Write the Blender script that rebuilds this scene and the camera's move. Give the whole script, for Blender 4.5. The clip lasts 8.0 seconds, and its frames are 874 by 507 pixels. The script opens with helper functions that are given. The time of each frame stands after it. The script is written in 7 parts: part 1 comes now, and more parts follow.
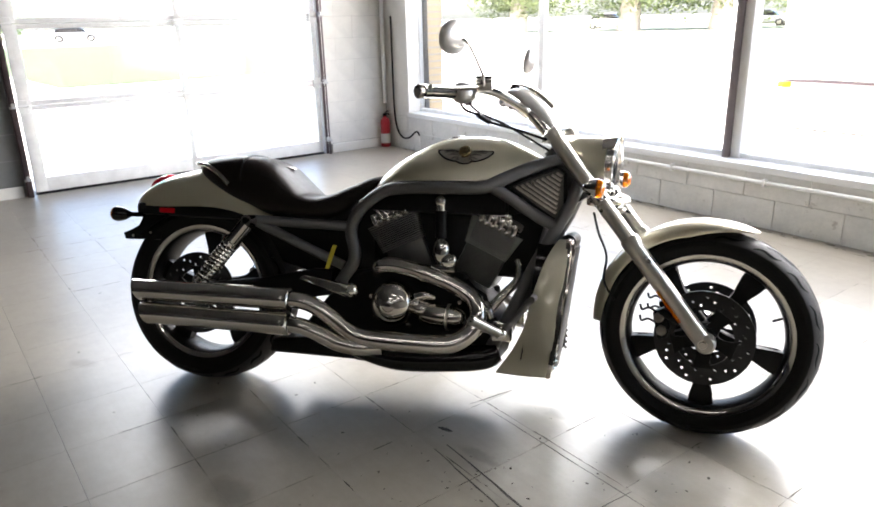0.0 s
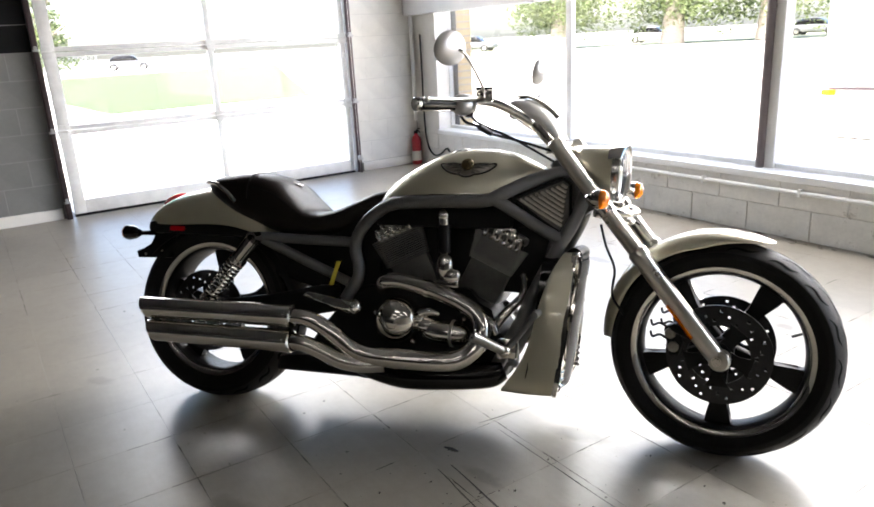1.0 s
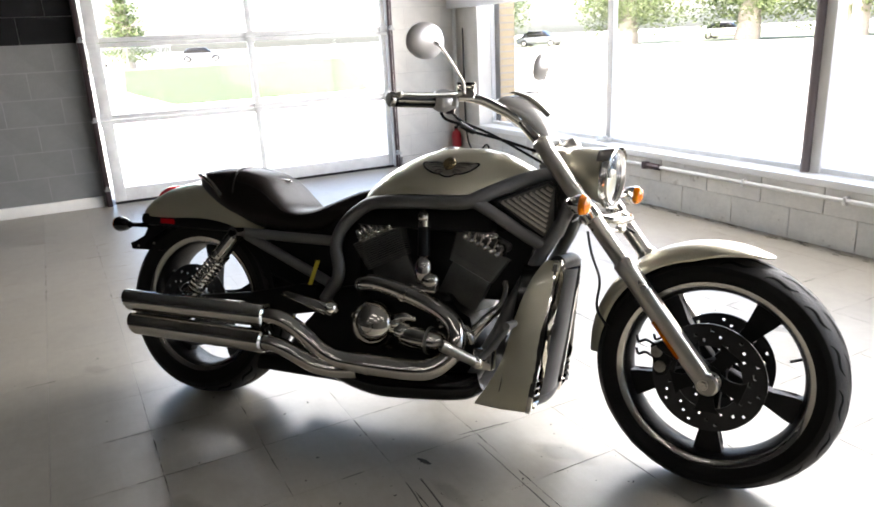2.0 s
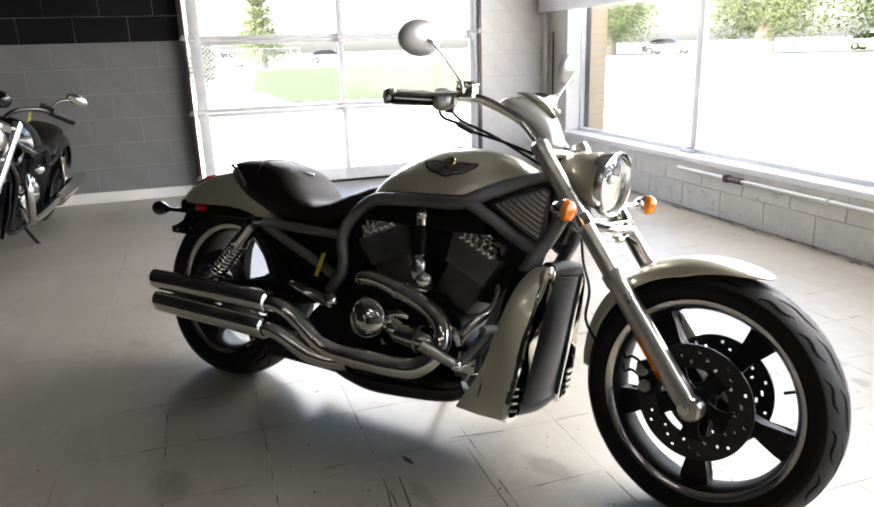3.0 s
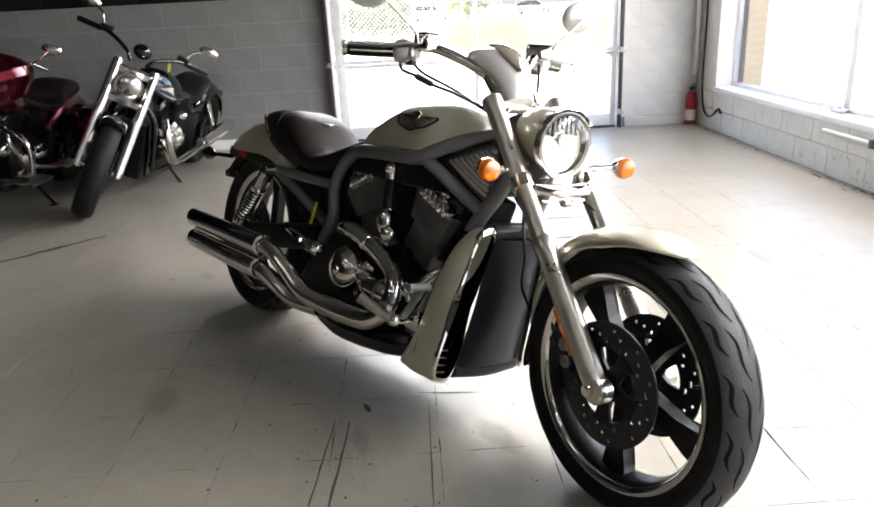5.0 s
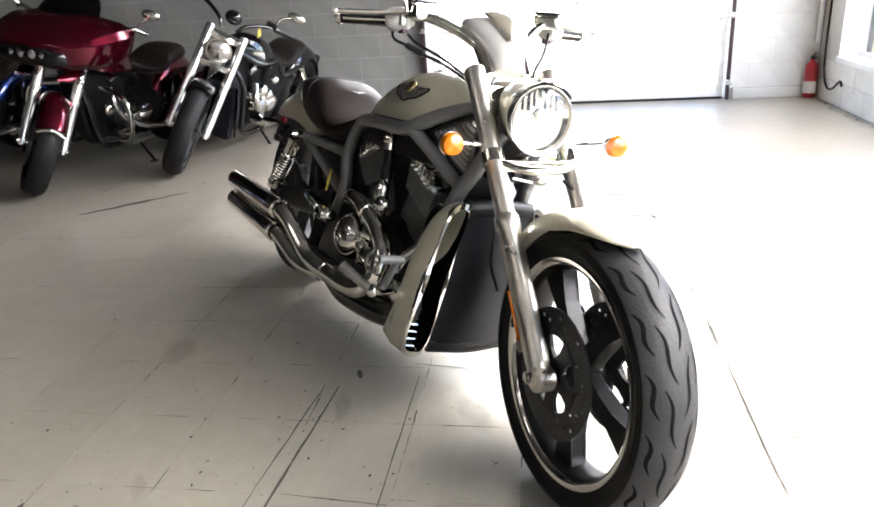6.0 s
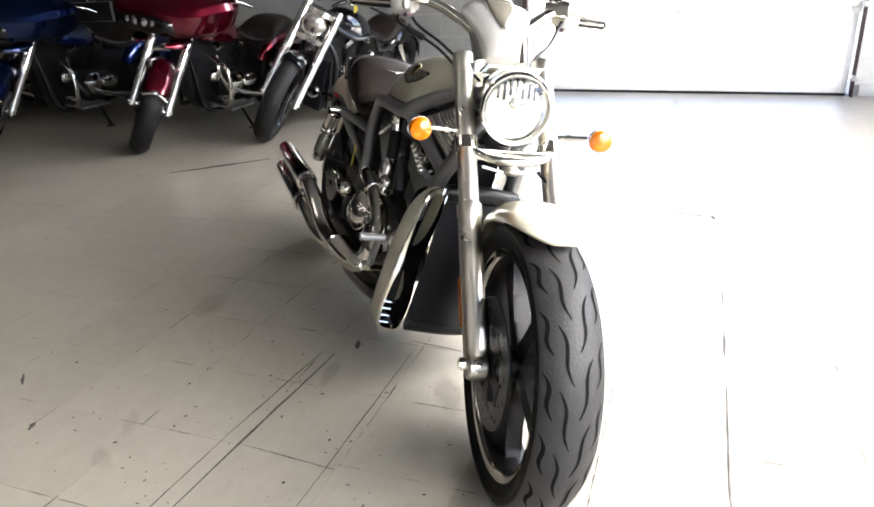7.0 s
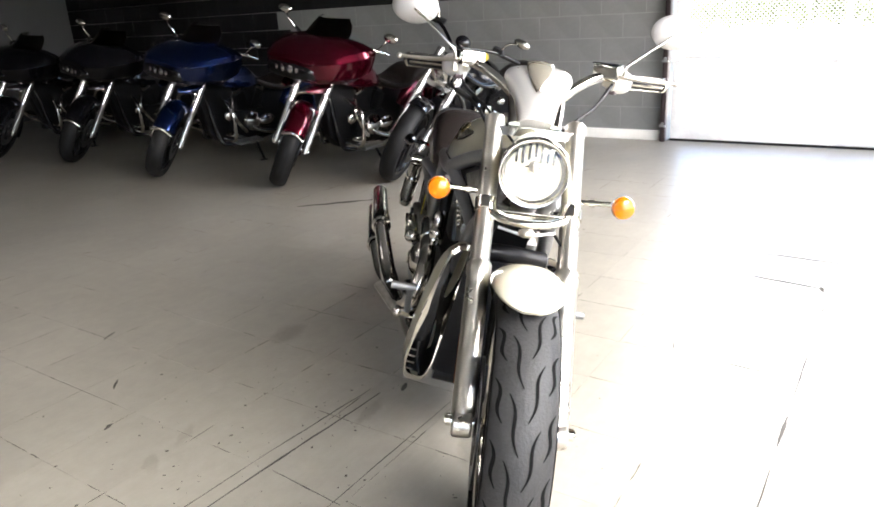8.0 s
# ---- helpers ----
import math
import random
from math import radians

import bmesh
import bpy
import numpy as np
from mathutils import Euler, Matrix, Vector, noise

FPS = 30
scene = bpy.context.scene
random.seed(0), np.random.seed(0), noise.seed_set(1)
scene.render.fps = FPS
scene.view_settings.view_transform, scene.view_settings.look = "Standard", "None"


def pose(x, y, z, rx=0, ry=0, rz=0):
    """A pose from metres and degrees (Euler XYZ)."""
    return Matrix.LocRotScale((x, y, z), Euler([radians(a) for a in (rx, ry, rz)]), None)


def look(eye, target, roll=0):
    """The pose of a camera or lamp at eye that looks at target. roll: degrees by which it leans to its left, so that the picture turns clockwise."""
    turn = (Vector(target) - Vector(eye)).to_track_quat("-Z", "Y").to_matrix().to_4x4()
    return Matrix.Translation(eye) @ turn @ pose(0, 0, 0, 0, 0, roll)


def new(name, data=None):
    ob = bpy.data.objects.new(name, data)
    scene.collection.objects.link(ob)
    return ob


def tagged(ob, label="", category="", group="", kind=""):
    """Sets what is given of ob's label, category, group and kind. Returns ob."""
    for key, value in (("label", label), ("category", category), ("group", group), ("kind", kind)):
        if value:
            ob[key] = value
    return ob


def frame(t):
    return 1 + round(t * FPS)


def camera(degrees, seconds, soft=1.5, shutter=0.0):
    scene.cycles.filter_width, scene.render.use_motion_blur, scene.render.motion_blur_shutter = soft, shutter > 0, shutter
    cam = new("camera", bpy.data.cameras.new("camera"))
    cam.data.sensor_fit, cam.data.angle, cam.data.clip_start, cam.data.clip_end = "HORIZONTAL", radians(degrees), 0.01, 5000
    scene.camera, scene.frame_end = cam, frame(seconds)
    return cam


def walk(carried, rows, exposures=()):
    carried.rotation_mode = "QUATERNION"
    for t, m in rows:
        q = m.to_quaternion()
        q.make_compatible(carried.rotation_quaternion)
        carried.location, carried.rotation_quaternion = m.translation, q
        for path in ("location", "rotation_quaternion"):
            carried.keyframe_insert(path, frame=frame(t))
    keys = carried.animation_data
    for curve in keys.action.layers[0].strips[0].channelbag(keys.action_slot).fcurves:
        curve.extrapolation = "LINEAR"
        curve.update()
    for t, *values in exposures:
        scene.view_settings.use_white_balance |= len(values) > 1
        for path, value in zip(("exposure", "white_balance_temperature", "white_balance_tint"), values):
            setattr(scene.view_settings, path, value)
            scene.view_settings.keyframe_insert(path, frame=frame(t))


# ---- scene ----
cam = camera(63.6, 8.0, soft=1.8)
PATH = [
    (0, (0.395, 0.409, 1.272), (-1.128, 1.54, 0.638), -1.4),
    (0.5, (0.436, 0.449, 1.265), (-1.121, 1.54, 0.644), -3.0),
    (1, (0.439, 0.538, 1.245), (-1.169, 1.576, 0.664), -3.1),
    (1.5, (0.436, 0.671, 1.243), (-1.22, 1.659, 0.712), -1.7),
    (1.7, (0.441, 0.724, 1.236), (-1.219, 1.689, 0.674), -2.5),
    (2.8, (0.605, 1.059, 1.206), (-1.205, 1.696, 0.642), -1.2),
    (3, (0.608, 1.126, 1.195), (-1.215, 1.727, 0.633), -1.8),
    (3.5, (0.595, 1.3, 1.187), (-1.255, 1.81, 0.624), -1.9),
    (4, (0.612, 1.445, 1.18), (-1.259, 1.855, 0.605), -3.0),
    (4.5, (0.71, 1.634, 1.179), (-1.186, 1.853, 0.581), -3.1),
    (4.7, (0.728, 1.701, 1.174), (-1.167, 1.851, 0.553), -3.1),
    (5.8, (0.662, 2.102, 1.148), (-1.187, 1.873, 0.42), -3.4),
    (6, (0.672, 2.194, 1.152), (-1.165, 1.886, 0.424), -3.7),
    (6.5, (0.684, 2.409, 1.163), (-1.096, 1.906, 0.403), -3.2),
    (7, (0.607, 2.578, 1.153), (-1.124, 1.93, 0.388), -2.7),
    (7.5, (0.526, 2.721, 1.179), (-1.13, 1.878, 0.441), -3.2),
    (8, (0.481, 2.919, 1.197), (-1.084, 1.853, 0.552), -3.2),
]
walk(cam, [(t, look(eye, target, roll)) for t, eye, target, roll in PATH],
     exposures=[(0, 3.12, 6650, 13), (0.5, 2.92, 6650, 13), (1.5, 2.95, 6650, 13), (3, 2.85, 6650, 13), (4.5, 2.85, 6650, 13), (6, 3.74, 6650, 13), (8, 3.66, 6650, 13)])

# ---- world and light ----
world = bpy.data.worlds.new("sky")
scene.world = world
world.use_nodes = True
wt = world.node_tree
sky = wt.nodes.new("ShaderNodeTexSky")
sky.sky_type, sky.sun_disc = "NISHITA", False
sky.sun_elevation, sky.sun_rotation = radians(52), radians(150)
sky.air_density, sky.dust_density = 1.0, 3.0
wt.nodes["Background"].inputs["Strength"].default_value = 0.15
wt.links.new(sky.outputs["Color"], wt.nodes["Background"].inputs["Color"])
sun = new("sun", bpy.data.lights.new("sun", "SUN"))
sun.data.energy, sun.data.angle, sun.data.color = 5.0, radians(0.6), (1, 0.95, 0.88)
sun.matrix_world = look((3, -6, 9), (0, 0, 0))
# sky light through the upper parts of the shop window and the garage door
for nm, size, eye, aim, watts in (("window_skylight", (8.4, 0.75), (-1.1, 4.62, 2.28), (-1.1, 2.7, 0.3), 40.0), ("door_skylight", (2.4, 0.60), (-5.98, 2.45, 2.26), (-3.5, 2.45, 1.2), 5.0)):
    lp = new(nm, bpy.data.lights.new(nm, "AREA"))
    lp.data.shape, lp.data.size, lp.data.size_y = "RECTANGLE", size[0], size[1]
    lp.data.spread = radians(104)
    lp.data.energy, lp.data.color = watts, (1.0, 0.985, 0.96)
    lp.matrix_world = look(eye, aim)


# ---- materials ----
def mat(name, col, rough=0.5, metal=0.0, vary=0.12, scale=6.0, bump=0.0, bscale=120.0, coat=0.0, rvary=0.1, spec=0.5):
    m = bpy.data.materials.new(name)
    m.use_nodes = True
    nt = m.node_tree
    N, L = nt.nodes, nt.links
    b = N["Principled BSDF"]
    b.inputs["Metallic"].default_value = metal
    b.inputs["Specular IOR Level"].default_value = spec
    b.inputs["Coat Weight"].default_value = coat
    b.inputs["Coat Roughness"].default_value = 0.04
    co = N.new("ShaderNodeTexCoord")
    n1 = N.new("ShaderNodeTexNoise")
    n1.inputs["Scale"].default_value, n1.inputs["Detail"].default_value = scale, 6
    n2 = N.new("ShaderNodeTexNoise")
    n2.inputs["Scale"].default_value, n2.inputs["Detail"].default_value = scale * 9, 4
    L.new(co.outputs["Object"], n1.inputs["Vector"])
    L.new(co.outputs["Object"], n2.inputs["Vector"])
    add = N.new("ShaderNodeMath")
    add.operation = "MULTIPLY_ADD"
    add.inputs[1].default_value = 0.35
    L.new(n2.outputs["Fac"], add.inputs[0])
    L.new(n1.outputs["Fac"], add.inputs[2])
    mr = N.new("ShaderNodeMapRange")
    mr.inputs[1].default_value, mr.inputs[2].default_value = 0.45, 0.95
    mr.inputs[3].default_value, mr.inputs[4].default_value = 1 - vary, 1 + vary
    L.new(add.outputs[0], mr.inputs[0])
    mul = N.new("ShaderNodeVectorMath")
    mul.operation = "SCALE"
    mul.inputs[0].default_value = col[:3]
    L.new(mr.outputs[0], mul.inputs["Scale"])
    L.new(mul.outputs[0], b.inputs["Base Color"])
    rr = N.new("ShaderNodeMapRange")
    rr.inputs[1].default_value, rr.inputs[2].default_value = 0.4, 1.0
    rr.inputs[3].default_value, rr.inputs[4].default_value = max(0.01, rough * (1 - rvary)), min(1, rough * (1 + rvary))
    L.new(add.outputs[0], rr.inputs[0])
    L.new(rr.outputs[0], b.inputs["Roughness"])
    if bump:
        n3 = N.new("ShaderNodeTexNoise")
        n3.inputs["Scale"].default_value, n3.inputs["Detail"].default_value = bscale, 5
        L.new(co.outputs["Object"], n3.inputs["Vector"])
        bp = N.new("ShaderNodeBump")
        bp.inputs["Strength"].default_value, bp.inputs["Distance"].default_value = bump, 0.004
        L.new(n3.outputs["Fac"], bp.inputs["Height"])
        L.new(bp.outputs[0], b.inputs["Normal"])
    return m


def glass_mat(name, tint=(1, 1, 1), base=0.03):
    """Thin window glass: clear, with a gloss that grows towards grazing sight."""
    m = bpy.data.materials.new(name)
    m.use_nodes = True
    N, L = m.node_tree.nodes, m.node_tree.links
    N.remove(N["Principled BSDF"])
    t, g, x, f = (N.new("ShaderNodeBsdfTransparent"), N.new("ShaderNodeBsdfGlossy"), N.new("ShaderNodeMixShader"), N.new("ShaderNodeLayerWeight"))
    t.inputs["Color"].default_value = (*tint, 1)
    g.inputs["Roughness"].default_value = 0.02
    f.inputs["Blend"].default_value = 0.5
    p, q = N.new("ShaderNodeMath"), N.new("ShaderNodeMath")
    p.operation, q.operation = "POWER", "MULTIPLY_ADD"
    p.inputs[1].default_value = 4.0
    q.inputs[1].default_value, q.inputs[2].default_value = 0.6, base
    L.new(f.outputs["Facing"], p.inputs[0])
    L.new(p.outputs[0], q.inputs[0])
    L.new(q.outputs[0], x.inputs[0])
    L.new(t.outputs[0], x.inputs[1])
    L.new(g.outputs[0], x.inputs[2])
    L.new(x.outputs[0], N["Material Output"].inputs["Surface"])
    return m


def floor_mat():
    """Worn vinyl tile: its own shade for each tile, broad stains, fine scuffs, uneven wax."""
    m = bpy.data.materials.new("worn vinyl tile")
    m.use_nodes = True
    N, L = m.node_tree.nodes, m.node_tree.links
    b = N["Principled BSDF"]
    geo, info = N.new("ShaderNodeNewGeometry"), N.new("ShaderNodeObjectInfo")

    def nz(scale, detail, vec=None, rough=0.55):
        n = N.new("ShaderNodeTexNoise")
        n.inputs["Scale"].default_value, n.inputs["Detail"].default_value, n.inputs["Roughness"].default_value = scale, detail, rough
        L.new(vec or geo.outputs["Position"], n.inputs["Vector"])
        return n.outputs["Fac"]

    def mr(v, a, c, d, e):
        n = N.new("ShaderNodeMapRange")
        for k, q in zip((1, 2, 3, 4), (a, c, d, e)):
            n.inputs[k].default_value = q
        L.new(v, n.inputs[0])
        return n.outputs[0]

    def mul(u, v):
        n = N.new("ShaderNodeMath")
        n.operation = "MULTIPLY"
        L.new(u, n.inputs[0])
        L.new(v, n.inputs[1])
        return n.outputs[0]
    st = N.new("ShaderNodeMapping")
    st.inputs["Scale"].default_value = (7, 60, 1)
    st.inputs["Rotation"].default_value = (0, 0, radians(25))
    L.new(geo.outputs["Position"], st.inputs["Vector"])
    broad = mr(nz(1.3, 5), 0.1, 0.9, 0.82, 1.14)
    scuff = mr(nz(1.0, 7, st.outputs[0], 0.7), 0.1, 0.9, 1.06, 0.92)
    tile = mr(info.outputs["Random"], 0, 1, 0.965, 1.03)
    isl = mr(geo.outputs["Random Per Island"], 0, 1, 0.96, 1.03)
    mottle = mr(nz(14, 6, None, 0.7), 0.1, 0.9, 0.82, 1.14)
    v = mul(mul(mul(broad, scuff), mottle), mul(tile, isl))

    # dull oval stains with ragged, fading edges
    rag = N.new("ShaderNodeTexNoise")
    rag.inputs["Scale"].default_value, rag.inputs["Detail"].default_value = 22, 4
    L.new(geo.outputs["Position"], rag.inputs["Vector"])
    shift = N.new("ShaderNodeVectorMath")
    shift.operation = "MULTIPLY_ADD"
    shift.inputs[1].default_value = (0.05, 0.05, 0.0)
    L.new(rag.outputs["Color"], shift.inputs[0])
    L.new(geo.outputs["Position"], shift.inputs[2])
    for x, y, a, bb, t, dark in ((-1.01, 1.99, 0.085, 0.04, 0.5, 0.34), (-1.33, 0.935, 0.085, 0.055, 0.2, 0.30), (-1.34, 3.31, 0.06, 0.03, 0.2, 0.4), (-1.255, 3.31, 0.05, 0.03, 0.4, 0.4), (-1.085, 3.265, 0.04, 0.025, 0.1, 0.35),
                                 (-2.28, 3.37, 0.10, 0.03, 0.1, 0.35), (-2.03, 3.44, 0.09, 0.03, 0.3, 0.35), (-2.49, 0.78, 0.06, 0.03, 0.6, 0.22), (-0.49, 1.21, 0.05, 0.022, 1.0, 0.18), (-0.64, 1.17, 0.06, 0.015, 0.6, 0.15), (-1.02, 1.60, 0.07, 0.02, 0.1, 0.25)):
        mp = N.new("ShaderNodeMapping")
        mp.vector_type = "TEXTURE"
        mp.inputs["Location"].default_value = (x + 0.025, y + 0.025, 0)
        mp.inputs["Rotation"].default_value = (0, 0, t)
        mp.inputs["Scale"].default_value = (a, bb, 1)
        L.new(shift.outputs[0], mp.inputs["Vector"])
        ln = N.new("ShaderNodeVectorMath")
        ln.operation = "LENGTH"
        L.new(mp.outputs[0], ln.inputs[0])
        v = mul(v, mr(ln.outputs["Value"], 0.7, 1.3, 1 - dark, 1.0))
    sc = N.new("ShaderNodeVectorMath")
    sc.operation = "SCALE"
    sc.inputs[0].default_value = (0.248, 0.226, 0.187)
    L.new(v, sc.inputs["Scale"])
    L.new(sc.outputs[0], b.inputs["Base Color"])
    L.new(mr(nz(1.7, 3, None, 0.5), 0.1, 0.9, 0.30, 0.38), b.inputs["Roughness"])
    b.inputs["Specular IOR Level"].default_value = 0.56
    bp = N.new("ShaderNodeBump")
    bp.inputs["Strength"].default_value, bp.inputs["Distance"].default_value = 0.12, 0.003
    L.new(nz(7, 2), bp.inputs["Height"])
    L.new(bp.outputs[0], b.inputs["Normal"])
    return m


M_FLOOR = floor_mat()
M_SEAM = mat("floor seam dirt", (0.12, 0.115, 0.105), 0.8)
M_BLOCK = mat("grey painted block", (0.205, 0.203, 0.196), 0.6, vary=0.10, scale=4, bump=0.5, bscale=90)
M_BLOCKW = mat("white painted block", (0.72, 0.70, 0.65), 0.6, vary=0.07, scale=7, bump=0.2, bscale=90)
M_JOINT = mat("painted mortar joint", (0.30, 0.296, 0.285), 0.8, bump=0.4)
M_BLACKW = mat("black painted block", (0.0045, 0.0045, 0.005), 0.75, spec=0.25, vary=0.2, bump=0.4)
M_CEIL = mat("dark painted ceiling", (0.07, 0.07, 0.07), 0.8)
M_BACKW = mat("showroom wall", (0.03, 0.03, 0.03), 0.7, vary=0.1)
M_EASTW = mat("pale showroom wall", (0.22, 0.21, 0.195), 0.7, vary=0.1)


def worn_paint(name, col, under):
    """Thick old paint with ragged chips that show the block underneath."""
    m = mat(name, col, 0.62, vary=0.13, scale=7, bump=0.5, bscale=90)
    N, L = m.node_tree.nodes, m.node_tree.links
    b = N["Principled BSDF"]
    src = b.inputs["Base Color"].links[0].from_socket
    geo, nz, mr, mx = N.new("ShaderNodeNewGeometry"), N.new("ShaderNodeTexNoise"), N.new("ShaderNodeMapRange"), N.new("ShaderNodeMix")
    nz.inputs["Scale"].default_value, nz.inputs["Detail"].default_value, nz.inputs["Roughness"].default_value = 11, 8, 0.72
    L.new(geo.outputs["Position"], nz.inputs["Vector"])
    mr.inputs[1].default_value, mr.inputs[2].default_value, mr.inputs[3].default_value, mr.inputs[4].default_value = 0.60, 0.66, 0.0, 0.7
    L.new(nz.outputs["Fac"], mr.inputs[0])
    mx.data_type = "RGBA"
    L.new(mr.outputs[0], mx.inputs[0])
    L.new(src, mx.inputs[6])
    mx.inputs[7].default_value = (*under, 1)
    L.new(mx.outputs[2], b.inputs["Base Color"])
    return m


M_CHIPPED = worn_paint("chipped white block paint", (0.68, 0.66, 0.61), (0.36, 0.32, 0.27))
M_WHITE = mat("white enamel", (0.78, 0.78, 0.76), 0.4, vary=0.05)
# frame aluminium made near white: the glow of the daylight is in its colour
M_ALU = mat("aluminium whitened for glare", (0.80, 0.80, 0.785), 0.45, 0.0, vary=0.1, scale=12)
M_POST = mat("brown painted post", (0.17, 0.14, 0.14), 0.5, vary=0.15)
M_DARKM = mat("dark bronze metal", (0.075, 0.055, 0.058), 0.4, 0.6)
M_GALV = mat("galvanised steel", (0.5, 0.5, 0.5), 0.4, 0.9, vary=0.15, scale=20)
M_GLASS = glass_mat("window glass")
M_CONC = mat("outdoor concrete", (0.50, 0.49, 0.46), 0.9, vary=0.1, scale=0.6, bump=0.3)
M_GRASS = mat("lawn grass", (0.036, 0.058, 0.018), 0.9, vary=0.3, scale=1.5, bump=0.6)
# paler, greyer grass colour for the far lawn
M_FARGRASS = mat("pale far grass", (0.16, 0.175, 0.11), 0.9, vary=0.3, scale=0.8, bump=0.6)
M_LEAF = mat("tree foliage", (0.12, 0.15, 0.075), 0.8, vary=0.4, scale=3)
lt = M_LEAF.node_tree
tl, mxs = lt.nodes.new("ShaderNodeBsdfTranslucent"), lt.nodes.new("ShaderNodeMixShader")
tl.inputs["Color"].default_value = (0.20, 0.26, 0.10, 1)
mxs.inputs[0].default_value = 0.5
lt.links.new(lt.nodes["Principled BSDF"].outputs[0], mxs.inputs[1])
lt.links.new(tl.outputs[0], mxs.inputs[2])
lt.links.new(mxs.outputs[0], lt.nodes["Material Output"].inputs["Surface"])
M_BARK = mat("tree bark", (0.32, 0.28, 0.24), 0.9, vary=0.3, scale=9, bump=0.6, bscale=30)
M_BRICK = mat("yellow brick", (0.42, 0.33, 0.2), 0.85, vary=0.2, scale=8, bump=0.4)

M_SILVER = mat("champagne silver paint", (0.60, 0.565, 0.43), 0.36, 0.45, vary=0.05, scale=3, coat=1.0, bump=0.02, bscale=900)
M_FRAME = mat("silver powder coat", (0.16, 0.16, 0.158), 0.42, 0.5, vary=0.08, scale=10, bump=0.03, bscale=400)
M_CHROME = mat("chrome", (0.76, 0.735, 0.68), 0.055, 1.0, vary=0.05, scale=10, rvary=0.5)
M_SATIN = mat("satin aluminium", (0.55, 0.53, 0.48), 0.29, 1.0, vary=0.03, scale=14)
M_RUBBER = mat("tyre rubber", (0.007, 0.007, 0.007), 0.62, spec=0.2, vary=0.25, scale=14, bump=0.15, bscale=200)
M_TREAD = mat("tyre tread", (0.024, 0.0235, 0.023), 0.55, spec=0.22, vary=0.2, scale=20, bump=0.25, bscale=160)
M_BLACK = mat("black wrinkle paint", (0.0045, 0.0045, 0.005), 0.42, spec=0.22, vary=0.2, scale=20, bump=0.12, bscale=350)
M_GLOSSB = mat("gloss black", (0.004, 0.004, 0.0045), 0.12, coat=0.3, spec=0.3)
M_ENGINE = mat("dark engine casting", (0.13, 0.128, 0.12), 0.34, 0.6, vary=0.2, scale=16, bump=0.1, bscale=300)
M_LEATHER = mat("black seat leather", (0.012, 0.009, 0.0078), 0.42, spec=0.19, vary=0.2, scale=10, bump=0.25, bscale=420)
M_AMBER = mat("amber lens", (0.95, 0.235, 0.003), 0.10, coat=0.6, vary=0.05)
M_AMBER.node_tree.nodes["Principled BSDF"].inputs["Transmission Weight"].default_value = 0.55
M_REDL = mat("red lens", (0.6, 0.008, 0.02), 0.12, coat=0.6, vary=0.05)
M_DISC = mat("brake disc steel", (0.04, 0.04, 0.041), 0.36, 0.75, vary=0.2, scale=30)
M_RADI = mat("radiator core", (0.006, 0.0065, 0.008), 0.34, 0.0, spec=0.16)
M_BRIGHT = mat("bright polished alloy", (0.74, 0.73, 0.71), 0.2, 0.95, vary=0.04)
M_POD = mat("silver grey pod paint", (0.42, 0.41, 0.385), 0.3, 0.5, vary=0.04, coat=0.8)
M_MIRROR = mat("mirror glass", (0.9, 0.9, 0.9), 0.02, 1.0, vary=0.01)
M_REFL = mat("headlamp reflector", (0.33, 0.345, 0.37), 0.14, 0.95, vary=0.03)
M_GROOVE = mat("groove rubber", (0.003, 0.003, 0.003), 0.9, spec=0.1)
M_TAN = mat("tan tinted visor", (0.30, 0.275, 0.22), 0.08, 0.6, vary=0.03)
M_GOLD = mat("antique brass", (0.24, 0.185, 0.095), 0.28, 0.95, vary=0.2, scale=40)
M_PEWTER = mat("dark pewter", (0.30, 0.29, 0.26), 0.32, 0.9, vary=0.3, scale=60)
M_YELLOW = mat("yellow tag", (0.6, 0.5, 0.05), 0.5)
M_RED = mat("candy red paint", (0.11, 0.002, 0.013), 0.22, 0.9, coat=0.9, vary=0.05)
M_BLUE = mat("deep blue paint", (0.003, 0.015, 0.08), 0.22, 0.9, coat=0.9, vary=0.05)
M_BLKPT = mat("vivid black paint", (0.003, 0.003, 0.004), 0.1, coat=0.6, spec=0.3, vary=0.05)
M_EXTR = mat("extinguisher red", (0.42, 0.02, 0.03), 0.3, coat=0.4)
M_PAPER = mat("paper label", (0.75, 0.73, 0.68), 0.7)
M_SCREEN = glass_mat("smoked screen", (0.10, 0.095, 0.09))
M_SHELL = mat("satin silver shell", (0.56, 0.55, 0.54), 0.36, 0.6, vary=0.03)
M_CLEAR = glass_mat("clear lens", (1, 1, 1), 0.05)
# lamp insert metal, coloured dark like the room mirrored in it
M_FLUTE = mat("lamp metal with dark reflection in colour", (0.10, 0.10, 0.105), 0.25, 0.8, vary=0.1, scale=60)
M_FIN = mat("bare cast fins", (0.34, 0.335, 0.32), 0.36, 0.85, vary=0.2, scale=16, bump=0.1, bscale=300)


